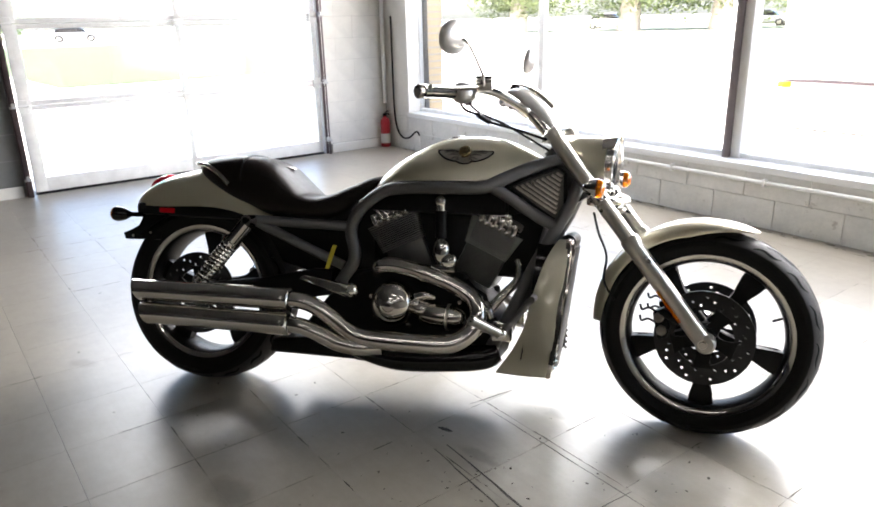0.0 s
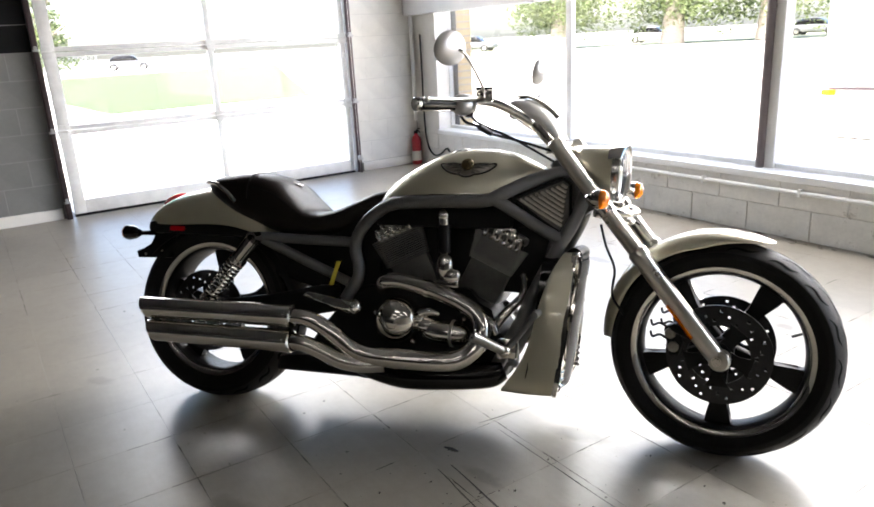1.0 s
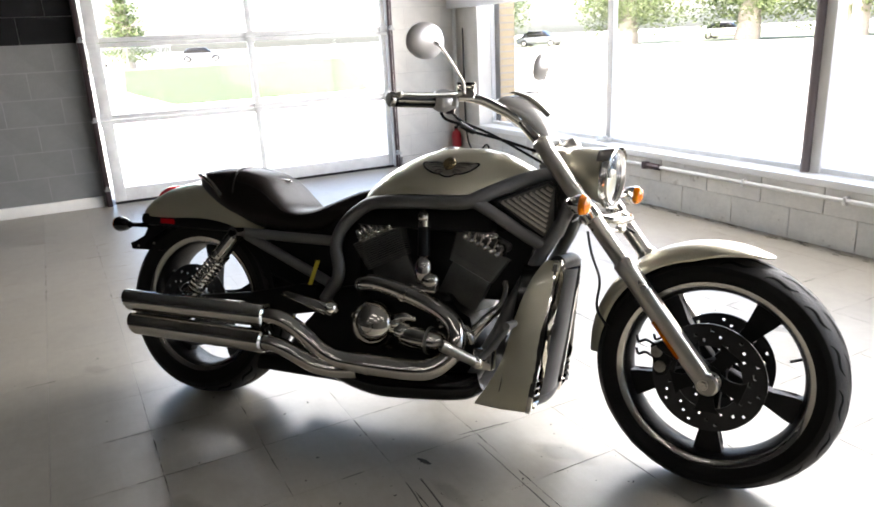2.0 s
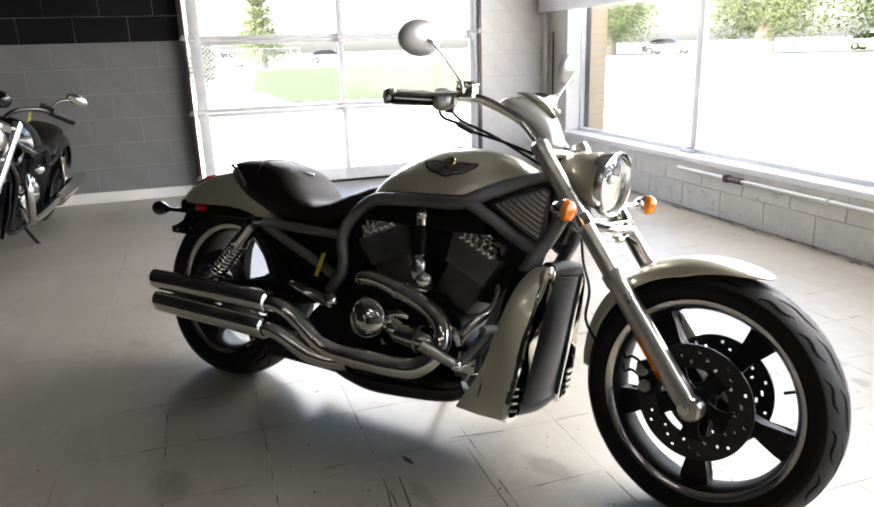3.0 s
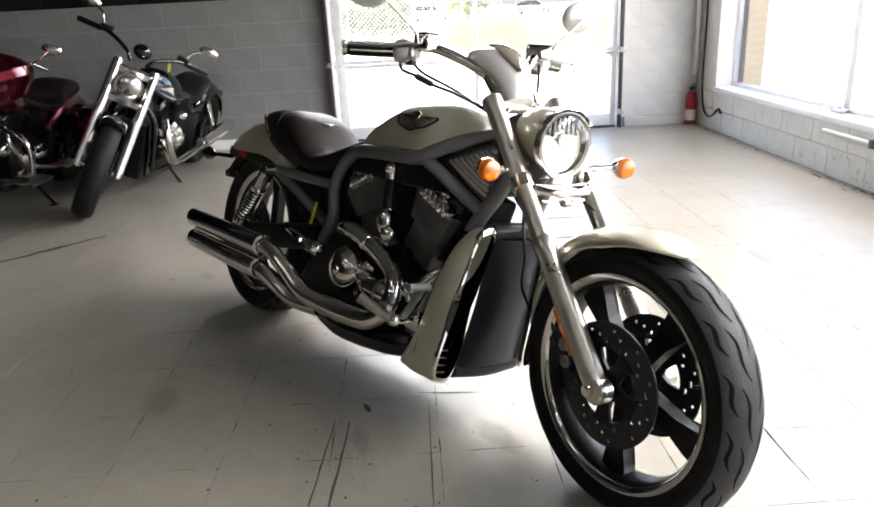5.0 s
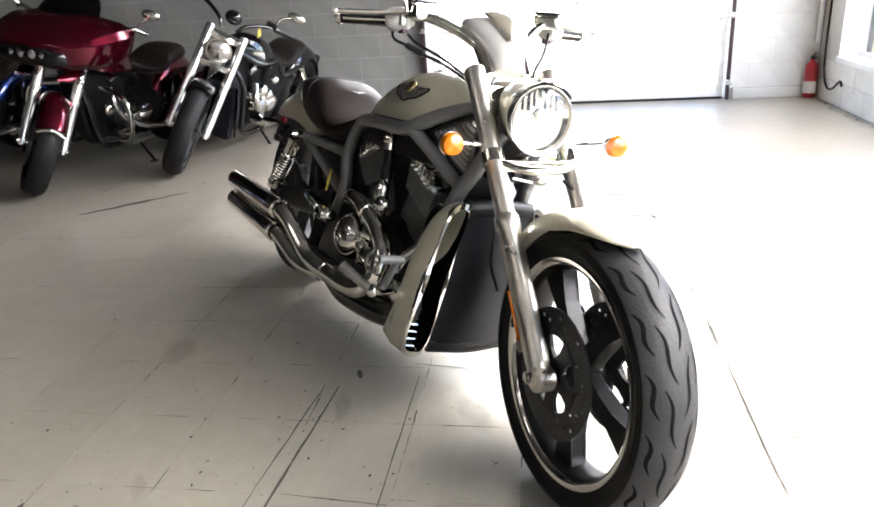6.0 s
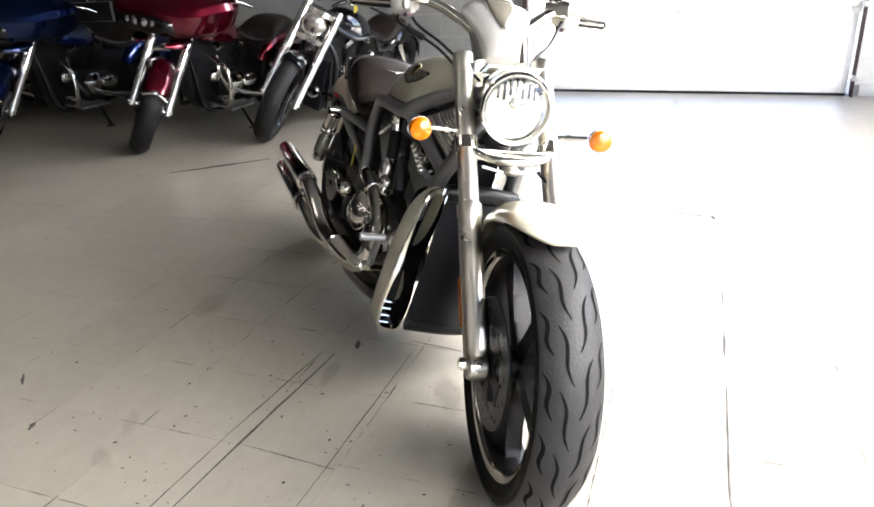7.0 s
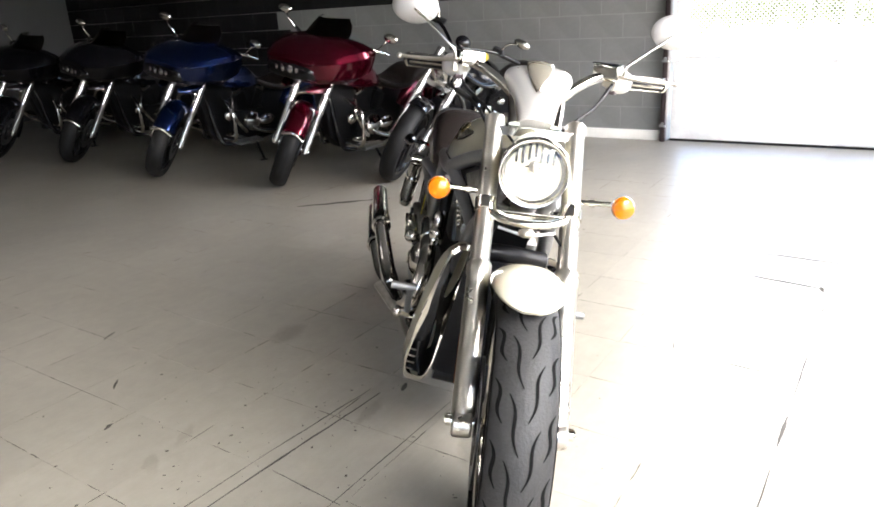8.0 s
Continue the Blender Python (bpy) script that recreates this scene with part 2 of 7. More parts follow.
# ---- mesh builders ----
def fin(name, bm, material, parent=None, label="", xf=None, sharp=38):
    if xf is not None:
        bm.transform(xf)
    bmesh.ops.recalc_face_normals(bm, faces=bm.faces)
    for f in bm.faces:
        f.smooth = True
    lim = radians(sharp)
    for e in bm.edges:
        if len(e.link_faces) == 2 and e.calc_face_angle(0) > lim:
            e.smooth = False
    me = bpy.data.meshes.new(name)
    bm.to_mesh(me)
    bm.free()
    me.materials.append(material)
    ob = new(name, me)
    if parent is not None:
        ob.parent = parent
    if label:
        ob["label"] = label
    return ob


def part(name, bm, material, parent, label="", xf=None, sharp=38):
    return fin(name, bm, material, parent, label, xf, sharp)


def thing(name, m, label, category, group="", kind=""):
    e = new(name)
    e.matrix_world = m
    e.empty_display_size = 0.1
    return tagged(e, label, category, group, kind)


def B():
    return bmesh.new()


def box(bm, x0, x1, y0, y1, z0, z1, bev=0.0, m=None):
    r = bmesh.ops.create_cube(bm, size=1)
    vs = r["verts"]
    bmesh.ops.scale(bm, vec=(x1 - x0, y1 - y0, z1 - z0), verts=vs)
    bmesh.ops.translate(bm, vec=((x0 + x1) / 2, (y0 + y1) / 2, (z0 + z1) / 2), verts=vs)
    if bev:
        es = list({e for v in vs for e in v.link_edges})
        out = bmesh.ops.bevel(bm, geom=es, offset=bev, segments=2, affect="EDGES", profile=0.6)
        vs = list({v for f in out["faces"] for v in f.verts} | {v for v in vs if v.is_valid})
    if m is not None:
        bmesh.ops.transform(bm, matrix=m, verts=vs)
    return bm


def loft(bm, rings, cap=True, closed=True, loop=False):
    vr = [[bm.verts.new(p) for p in r] for r in rings]
    n = len(vr[0])
    pairs = list(zip(vr, vr[1:])) + ([(vr[-1], vr[0])] if loop else [])
    for a, b in pairs:
        for i in range(n if closed else n - 1):
            j = (i + 1) % n
            bm.faces.new((a[i], a[j], b[j], b[i]))
    if cap and closed and not loop:
        bm.faces.new(vr[0][::-1])
        bm.faces.new(vr[-1])
    return bm


def spline(pts, k=6, cyc=False):
    """Catmull-Rom through the points."""
    P = [Vector(p) for p in pts]
    n = len(P)
    out = []
    for i in range(n if cyc else n - 1):
        a = P[(i - 1) % n] if cyc or i else P[0] * 2 - P[1]
        b, c = P[i], P[(i + 1) % n]
        d = P[(i + 2) % n] if cyc or i + 2 < n else P[-1] * 2 - P[-2]
        for s in range(k):
            t = s / k
            out.append(0.5 * ((2 * b) + (c - a) * t + (2 * a - 5 * b + 4 * c - d) * t * t + (3 * b - a - 3 * c + d) * t ** 3))
    if not cyc:
        out.append(P[-1])
    return out


def tube(bm, pts, r, n=12, k=6, flat=1.0, cap=True):
    """A round tube through the points; r a radius or one per point."""
    rs = [r] * len(pts) if not hasattr(r, "__len__") else list(r)
    P = spline(pts, k) if k > 1 else [Vector(p) for p in pts]
    m = len(P)
    R = [rs[0]] * m if k <= 1 and len(rs) != m else []
    if not R:
        for i in range(m):
            u = i / (m - 1) * (len(rs) - 1)
            a = min(int(u), len(rs) - 2)
            R.append(rs[a] + (rs[a + 1] - rs[a]) * (u - a))
    rings = []
    nrm = None
    for i in range(m):
        t = (P[min(i + 1, m - 1)] - P[max(i - 1, 0)]).normalized()
        if nrm is None:
            nrm = t.orthogonal().normalized()
        nrm = (nrm - t * nrm.dot(t)).normalized()
        bn = t.cross(nrm)
        rings.append([P[i] + (nrm * math.cos(a) + bn * math.sin(a) * flat) * R[i] for a in [2 * math.pi * j / n for j in range(n)]])
    return loft(bm, rings, cap)


def rod(bm, p, q, r, r2=None, n=16):
    return tube(bm, [p, q], [r, r if r2 is None else r2], n=n, k=1)


def lathe(bm, prof, o, axis, n=40, closed=False, cap=True):
    """Revolves (radius, height) pairs about the axis through o."""
    ax = Vector(axis).normalized()
    u = ax.orthogonal().normalized()
    if abs(ax.z) < 0.9:
        u = (Vector((0, 0, 1)) - ax * ax.z).normalized()
    v = ax.cross(u)
    o = Vector(o)
    rings = [[o + ax * h + (u * math.cos(2 * math.pi * j / n) + v * math.sin(2 * math.pi * j / n)) * max(r, 1e-4) for j in range(n)] for r, h in prof]
    return loft(bm, rings, cap=cap and not closed, loop=closed)


def ball(bm, c, rx, ry=None, rz=None, seg=20, m=None):
    r = bmesh.ops.create_uvsphere(bm, u_segments=seg, v_segments=max(6, seg // 2), radius=1)
    vs = r["verts"]
    bmesh.ops.scale(bm, vec=(rx, ry or rx, rz or rx), verts=vs)
    if m is not None:
        bmesh.ops.transform(bm, matrix=m, verts=vs)
    bmesh.ops.translate(bm, vec=c, verts=vs)
    return bm


def prism(bm, poly, d0, d1, axis="y", bev=0.0):
    """Extrudes a polygon of 2D points: along y the points are (x, z), along x (y, z), along z (x, y)."""
    def at(p, d):
        return {"y": (p[0], d, p[1]), "x": (d, p[0], p[1]), "z": (p[0], p[1], d)}[axis]
    a = [bm.verts.new(at(p, d0)) for p in poly]
    b = [bm.verts.new(at(p, d1)) for p in poly]
    n = len(poly)
    fs = [bm.faces.new(a), bm.faces.new(b[::-1])]
    for i in range(n):
        fs.append(bm.faces.new((a[i], b[i], b[(i + 1) % n], a[(i + 1) % n])))
    if bev:
        es = list({e for f in fs for e in f.edges})
        bmesh.ops.bevel(bm, geom=es, offset=bev, segments=2, affect="EDGES", profile=0.6)
    return bm


def sup(c, hx, hy, e, n, fn):
    """Superellipse ring; fn places the two coordinates."""
    out = []
    for j in range(n):
        a = 2 * math.pi * j / n
        ca, sa = math.cos(a), math.sin(a)
        out.append(fn(c[0] + hx * math.copysign(abs(ca) ** (2 / e), ca), c[1] + hy * math.copysign(abs(sa) ** (2 / e), sa)))
    return out


def structure(name, bm, material, label, sharp=30):
    return tagged(fin(name, bm, material, None, "", None, sharp), label, "", "", "structure")


# ---- room ----
XD, YW, YG = -5.93, 4.49, 4.67          # door wall, window wall, glass
X1, Y0, ZC = 5.5, -8.0, 3.4             # far ends and ceiling
D0, D1, DH = 1.115, 3.76, 2.75          # garage door
# the window's unseen east end is lengthened to add light and reflections
W0, W1, WZ, WT = -5.53, 5.2, 0.385, 2.7  # shop window

bm = B()
box(bm, XD - 0.3, X1 + 0.3, Y0 - 0.3, 4.9, -0.25, -0.012)
structure("floor", bm, M_SEAM, "grey worn vinyl tile floor with dirty seams")

bm = B()
box(bm, XD - 0.25, X1 + 0.25, Y0 - 0.25, 4.9, ZC, ZC + 0.2)
structure("ceiling", bm, M_CEIL, "dark painted showroom ceiling")

bm = B()
box(bm, XD - 0.2, XD - 0.012, Y0, D0, 0, ZC)
box(bm, XD - 0.2, XD - 0.012, D1, YW + 0.2, 0, ZC)
box(bm, XD - 0.2, XD - 0.012, D0, D1, DH, ZC)
wall_w = structure("wall_west", bm, M_JOINT, "painted concrete block wall with garage door opening")

bm = B()
box(bm, XD - 0.2, X1, YW + 0.012, YW + 0.21, 0, WZ - 0.05)
box(bm, XD - 0.2, X1, YW, YW + 0.21, WT, ZC)
box(bm, XD - 0.2, W0, YW + 0.012, YW + 0.21, WZ - 0.05, WT)
box(bm, W1, X1, YW, YW + 0.21, WZ - 0.05, WT)
wall_n = structure("wall_north", bm, M_BLOCKW, "white painted block wall below the shop window")

bm = B()
box(bm, X1, X1 + 0.2, Y0, YW + 0.2, 0, ZC)
structure("wall_east", bm, M_EASTW, "plain showroom wall")
bm = B()
box(bm, XD - 0.2, X1 + 0.2, Y0 - 0.2, Y0, 0, ZC)
structure("wall_south", bm, M_BACKW, "plain showroom wall")

# window ledge, frames and panes
bm = B()
box(bm, W0, W1, YW - 0.012, YW + 0.21, WZ - 0.05, WZ - 0.008, 0.006)
structure("window_sill", bm, M_WHITE, "white painted window ledge")
win = thing("window_1", Matrix(), "large aluminium framed shop window", "window", "", "structure")
for a, b in ((W0, -3.88), (-3.82, -2.085), (-2.02, W1)):
    bm = B()
    box(bm, a, b, YG - 0.03, YG + 0.03, WZ - 0.02, WZ + 0.02, 0.004)
    box(bm, a, b, YG - 0.03, YG + 0.03, WT - 0.04, WT, 0.004)
    part("window_frame", bm, M_ALU, win)
    bm = B()
    box(bm, a, b, YG - 0.003, YG + 0.003, WZ + 0.02, WT - 0.04)
    p = part("pane", bm, M_GLASS, win, "clear window glass")
    p.visible_shadow = False
# mullions in white, which puts the window's glare into their colour
for x in (-3.85,):
    bm = B()
    box(bm, x - 0.03, x + 0.03, YG - 0.012, YG + 0.035, WZ - 0.02, WT, 0.004)
    part("mullion", bm, M_WHITE, win)
bm = B()
box(bm, -2.085, -2.02, YG - 0.05, YG + 0.04, WZ - 0.02, WT, 0.005)
part("mullion", bm, M_WHITE, win)
bm = B()
box(bm, W0 - 0.012, W0 + 0.008, YG - 0.022, YG + 0.022, WZ - 0.02, WT, 0.004)
part("mullion", bm, M_WHITE, win)

bm = B()
box(bm, -3.895, -3.765, YG - 0.085, YG - 0.037, WZ - 0.006, WZ + 0.02, 0.005)
rod(bm, (-3.83, YG - 0.06, WZ + 0.018), (-3.83, YG - 0.06, WZ + 0.035), 0.02)
tagged(fin("window_bracket", bm, M_GALV), "small dark metal bracket on the window ledge", "bracket")

bm = B()
rod(bm, (-2.105, YG - 0.058, WZ - 0.008), (-2.105, YG - 0.058, WT), 0.026)
rod(bm, (-2.105, YG - 0.058, 1.32), (-2.105, YG - 0.058, 1.34), 0.03)
tagged(fin("steel_post", bm, M_POST), "dark painted round steel post at the window", "post")

bm = B()
box(bm, XD + 0.01, -3.88, YW - 0.10, YW - 0.004, 1.485, 1.80, 0.008)
tagged(fin("window_valance", bm, M_WHITE), "white boxed valance fixed above the window", "valance")

# conduit along the low wall
cond = thing("wall_conduit", Matrix(), "white painted steel conduit along the low wall", "conduit")
bm = B()
rod(bm, (-3.75, YW - 0.022, 0.285), (4.5, YW - 0.022, 0.285), 0.013)
part("pipe", bm, M_WHITE, cond)
bm = B()
rod(bm, (-3.23, YW - 0.022, 0.285), (-3.09, YW - 0.022, 0.285), 0.021)
box(bm, -3.25, -3.21, YW - 0.045, YW, 0.26, 0.31, 0.004)
part("coupling", bm, M_DARKM, cond)
for x in (-2.4, -1.75, -1.0, 0.4, 1.8):
    bm = B()
    box(bm, x - 0.01, x + 0.01, YW - 0.038, YW, 0.262, 0.308, 0.003)
    part("strap", bm, M_WHITE, cond)

# garage door
door = thing("door_1", Matrix.Translation((XD, D0, 0)), "full-view aluminium sectional garage door, closed", "door", "", "structure")
DW = D1 - D0
zs = [0.02, 0.70, 1.305, 1.92, 2.54]
for i in range(4):
    z0, z1 = zs[i], zs[i + 1] - 0.004
    bm = B()
    b0 = 0.11 if i == 0 else 0.035
    for a, b in ((0.03, 0.12), (DW / 2 - 0.022, DW / 2 + 0.022), (DW - 0.075, DW - 0.03)):
        box(bm, -0.06, -0.015, a, b, z0, z1, 0.004)
    for a, b in ((0.12, DW / 2 - 0.022), (DW / 2 + 0.022, DW - 0.075)):
        box(bm, -0.06, -0.017, a, b, z0, z0 + b0, 0.004)
        box(bm, -0.06, -0.017, a, b, z1 - 0.035, z1, 0.004)
    sec = part("section_frame", bm, M_ALU, door)
    for a, b in ((0.12, DW / 2 - 0.022), (DW / 2 + 0.022, DW - 0.075)):
        bm = B()
        box(bm, -0.042, -0.036, a, b, z0 + b0, z1 - 0.035)
        p = part("pane", bm, M_GLASS, door)
        p.visible_shadow = False
    if i < 3:
        for y in (0.055, DW / 2, DW - 0.055):
            bm = B()
            box(bm, -0.014, 0.004, y - 0.035, y + 0.035, z1 - 0.045, z1 + 0.05, 0.004)
            rod(bm, (0.004, y - 0.04, z1 + 0.002), (0.004, y + 0.04, z1 + 0.002), 0.009, n=10)
            rod(bm, (0.008, y - 0.02, z1 - 0.03), (0.013, y - 0.02, z1 - 0.03), 0.008, n=8)
            rod(bm, (0.008, y + 0.02, z1 + 0.03), (0.013, y + 0.02, z1 + 0.03), 0.008, n=8)
            part("hinge", bm, M_ALU, door)
bm = B()
box(bm, -0.06, -0.012, 0.03, DW - 0.03, 0.0, 0.02, 0.003)
part("bottom_seal", bm, M_RUBBER, door)
for y, w in ((-0.02, 0.022), (DW + 0.0, 0.011)):
    tr = thing("door_track", Matrix.Translation((XD, D0 + y, 0)), "dark vertical garage door track on the wall", "door track", "door tracks")
    bm = B()
    box(bm, 0.0, 0.06 if y < 0 else 0.022, -w, w, 0.0, 2.7, 0.004)
    part("channel", bm, M_DARKM, tr)
    bm = B()
    box(bm, 0.061, 0.066, -w * 0.5, w * 0.9, 0.0, 2.7, 0.001)
    part("edge_strip", bm, M_DARKM, tr)
    for z in (0.16, 0.72, 1.34, 1.95):
        bm = B()
        rod(bm, (0.03, 0, z), (0.075, 0, z), 0.014, n=12)
        box(bm, 0.055, 0.075, -0.028, 0.028, z - 0.03, z - 0.012, 0.003)
        part("bracket", bm, M_GALV, tr)

# corner pipes and fire extinguisher
for x, y, r in ((-5.885, 4.452, 0.02),):
    bm = B()
    rod(bm, (x, y, 0.45), (x, y, ZC), r)
    tagged(fin("riser_pipe", bm, M_WHITE), "white painted vertical pipe in the corner", "pipe", "corner pipes")
bm = B()
tube(bm, [(-5.765, 4.478, 1.30), (-5.765, 4.478, 0.8), (-5.76, 4.478, 0.40), (-5.72, 4.478, 0.20), (-5.62, 4.478, 0.115), (-5.50, 4.478, 0.13), (-5.38, 4.478, 0.20), (-5.33, 4.478, 0.17)], 0.0085, n=8)
tagged(fin("loose_cable", bm, M_BLACK), "dark cable hanging on the corner wall", "cable")

ext = thing("fire_extinguisher", Matrix.Translation((-5.865, 4.425, 0)) @ Matrix.Diagonal((0.82, 0.82, 0.82, 1)), "red fire extinguisher standing in the corner", "extinguisher")
bm = B()
lathe(bm, [(0.0, 0.0), (0.055, 0.0), (0.062, 0.012), (0.062, 0.30), (0.052, 0.345), (0.022, 0.37), (0.02, 0.39), (0.0, 0.39)], (0, 0, 0.001), (0, 0, 1), 28)
part("cylinder", bm, M_EXTR, ext)
bm = B()
lathe(bm, [(0.0635, 0.05), (0.0635, 0.17)], (0, 0, 0), (0, 0, 1), 28)
part("paper_label", bm, M_PAPER, ext, "white printed label")
bm = B()
box(bm, -0.016, 0.016, -0.02, 0.02, 0.39, 0.42, 0.004)
tube(bm, [(0.01, 0, 0.415), (0.06, 0, 0.425), (0.10, 0, 0.41)], 0.008, n=8)
tube(bm, [(0.01, 0, 0.425), (0.05, 0, 0.45), (0.095, 0, 0.455)], 0.007, n=8)
part("valve_head", bm, M_BLACK, ext)
bm = B()
tube(bm, [(-0.01, 0.01, 0.405), (-0.05, 0.02, 0.40), (-0.075, 0.02, 0.33), (-0.07, 0.02, 0.2), (-0.068, 0.015, 0.12)], 0.009, n=8)
part("hose", bm, M_BLACK, ext)


# ceiling strip lights over the open floor
M_TUBE = bpy.data.materials.new("fluorescent diffuser")
M_TUBE.use_nodes = True
M_TUBE.node_tree.nodes["Principled BSDF"].inputs["Emission Color"].default_value = (1.0, 0.97, 0.93, 1)
M_TUBE.node_tree.nodes["Principled BSDF"].inputs["Emission Strength"].default_value = 1.25
for x, y in ((0.3, -0.6), (2.2, -0.5), (1.9, 1.2), (0.8, -2.6), (2.8, -2.6), (3.4, 1.6)):
    fx = thing("ceiling_light", pose(x, y, ZC, 0, 0, 38), "white fluorescent strip light on the ceiling", "ceiling light", "ceiling lights")
    bm = B()
    box(bm, -0.65, 0.65, -0.09, 0.09, -0.07, -0.001, 0.008)
    part("housing", bm, M_WHITE, fx)
    for yy in (-0.045, 0.045):
        bm = B()
        rod(bm, (-0.6, yy, -0.095), (0.6, yy, -0.095), 0.013, n=12)
        part("tube", bm, M_TUBE, fx, "glowing fluorescent tube")

# ---- the silver motorcycle ----
BIKE = pose(-2.034, 1.152, 0.005, -15, 0, 38)
SPT, SAX = Vector((1.812, 0, 0)), Vector((-math.sin(radians(34)), 0, math.cos(radians(34))))
STEER = Matrix.Translation(SPT + Vector((0, 0.008, 0))) @ Matrix.Rotation(radians(-11.2), 4, SAX) @ Matrix.Translation(-SPT)


def wheel(owner, c, R, hw, rim, xf, turn, discs, five=True, dark=M_BLACK, ring=M_CHROME, tread=True, disc_r=0.146):
    """A cast wheel about the y axis: tyre with tread grooves, rim, spokes, hub, discs."""
    w = thing("wheel", Matrix(), "", "")
    for k in [k for k in w.keys()]:
        del w[k]
    w.parent = owner
    ax = (0, 1, 0)
    bm = B()
    lathe(bm, [(rim - 0.006, -hw * 0.72), (rim + 0.012, -hw * 0.86), (rim + 0.035, -hw * 0.99), (R - 0.045, -hw), (R - 0.028, -hw * 0.93),
               (R - 0.028, hw * 0.93), (R - 0.045, hw), (rim + 0.035, hw * 0.99), (rim + 0.012, hw * 0.86), (rim - 0.006, hw * 0.72)], c, ax, 72, closed=True)
    ty = part("tyre", bm, M_RUBBER, w, "", xf)
    prof = [(R - 0.03, -hw * 0.945)] + [(R - 0.028 * abs(s) ** 2.2, hw * 0.93 * s) for s in [i / 8 for i in range(-8, 9)]] + [(R - 0.03, hw * 0.945)]
    bm = B()
    lathe(bm, prof, c, ax, 72, closed=True)
    part("tread", bm, M_TREAD if tread else M_RUBBER, ty, "", xf)
    if tread:
        n = 17
        for i in range(n):
            for side in (-1, 1):
                base = 2 * math.pi * (i + (0.5 if side > 0 else 0)) / n
                for s0, s1, da, ph, wmax in ((0.10, 0.50, 0.34, 0.0, 0.055), (0.66, 0.94, 0.27, 0.17, 0.06)):
                    bm = B()
                    L = []
                    for q in range(13):
                        u = q / 12
                        s = s0 + (s1 - s0) * u + 0.085 * math.sin(u * 2 * math.pi)
                        a = base + ph + da * u
                        wd = wmax * math.sin(math.pi * min(0.97, max(0.05, u))) ** 0.6
                        row = []
                        for e, lift in ((-1, 0.0008), (0, 0.0012), (1, 0.0008)):
                            se = max(0.0, min(1.0, s + e * wd))
                            r = R - 0.028 * se ** 2.2 + lift
                            row.append(bm.verts.new((c[0] + r * math.cos(a), c[1] + hw * 0.93 * se * side, c[2] + r * math.sin(a))))
                        L.append(row)
                    for p0, p1 in zip(L, L[1:]):
                        bm.faces.new((p0[0], p0[1], p1[1], p1[0]))
                        bm.faces.new((p0[1], p0[2], p1[2], p1[1]))
                    part("tread_groove", bm, M_GROOVE, ty, "", xf)
    bm = B()
    hi = hw * 0.74
    lathe(bm, [(rim, -hi), (rim - 0.004, -hi - 0.004), (rim - 0.022, -hi + 0.006), (rim - 0.030, -hi + 0.02), (rim - 0.034, 0),
               (rim - 0.030, hi - 0.02), (rim - 0.022, hi - 0.006), (rim - 0.004, hi + 0.004), (rim, hi), (rim - 0.008, 0)], c, ax, 72, closed=True)
    part("rim", bm, dark, w, "", xf)
    for s in (-1, 1):
        bm = B()
        lathe(bm, [(rim - 0.002, s * (hi + 0.002)), (rim - 0.004, s * (hi + 0.0065)), (rim - 0.012, s * (hi + 0.0045)), (rim - 0.019, s * (hi + 0.001)), (rim - 0.022, s * (hi - 0.005)), (rim - 0.010, s * (hi - 0.008))], c, ax, 72, closed=True)
        part("rim_edge", bm, ring, w, "polished rim edge", xf)
    bm = B()
    lathe(bm, [(0.0, -hw * 0.62), (0.03, -hw * 0.62), (0.038, -hw * 0.5), (0.041, 0), (0.038, hw * 0.5), (0.03, hw * 0.62), (0.0, hw * 0.62)], c, ax, 32)
    part("hub", bm, dark, w, "", xf)
    for i in range(5):
        a = radians(turn + 72 * i)
        bm = B()
        t1, rr = rim - 0.022, 0.035
        poly = [(rr, 0.026), (0.09, 0.020), (0.15, 0.021), (t1 - 0.03, 0.028), (t1, 0.046), (t1, -0.046), (t1 - 0.03, -0.028), (0.15, -0.021), (0.09, -0.020), (rr, -0.026)]
        pr = [(x * math.cos(a) - z * math.sin(a) + c[0], x * math.sin(a) + z * math.cos(a) + c[2]) for x, z in poly]
        prism(bm, pr, c[1] - 0.019, c[1] + 0.019, "y", 0.006)
        part("spoke", bm, dark, w, "", xf)
    bm = B()
    va = radians(turn + 36 + 72)
    rod(bm, (c[0] + (rim - 0.03) * math.cos(va), c[1], c[2] + (rim - 0.03) * math.sin(va)), (c[0] + (rim - 0.062) * math.cos(va), c[1] - 0.012, c[2] + (rim - 0.062) * math.sin(va)), 0.004, n=8)
    part("valve", bm, M_BLACK, w, "", xf)
    for y in discs:
        bm = B()
        h = 0.0025
        radii = [0.086, 0.098, 0.106, 0.1125, 0.1195, 0.126, 0.133, disc_r]
        n = 104
        gone = {(1 + 2 * (q % 3), (q * 3 + q // 7) % n) for q in range(35)} if tread else set()
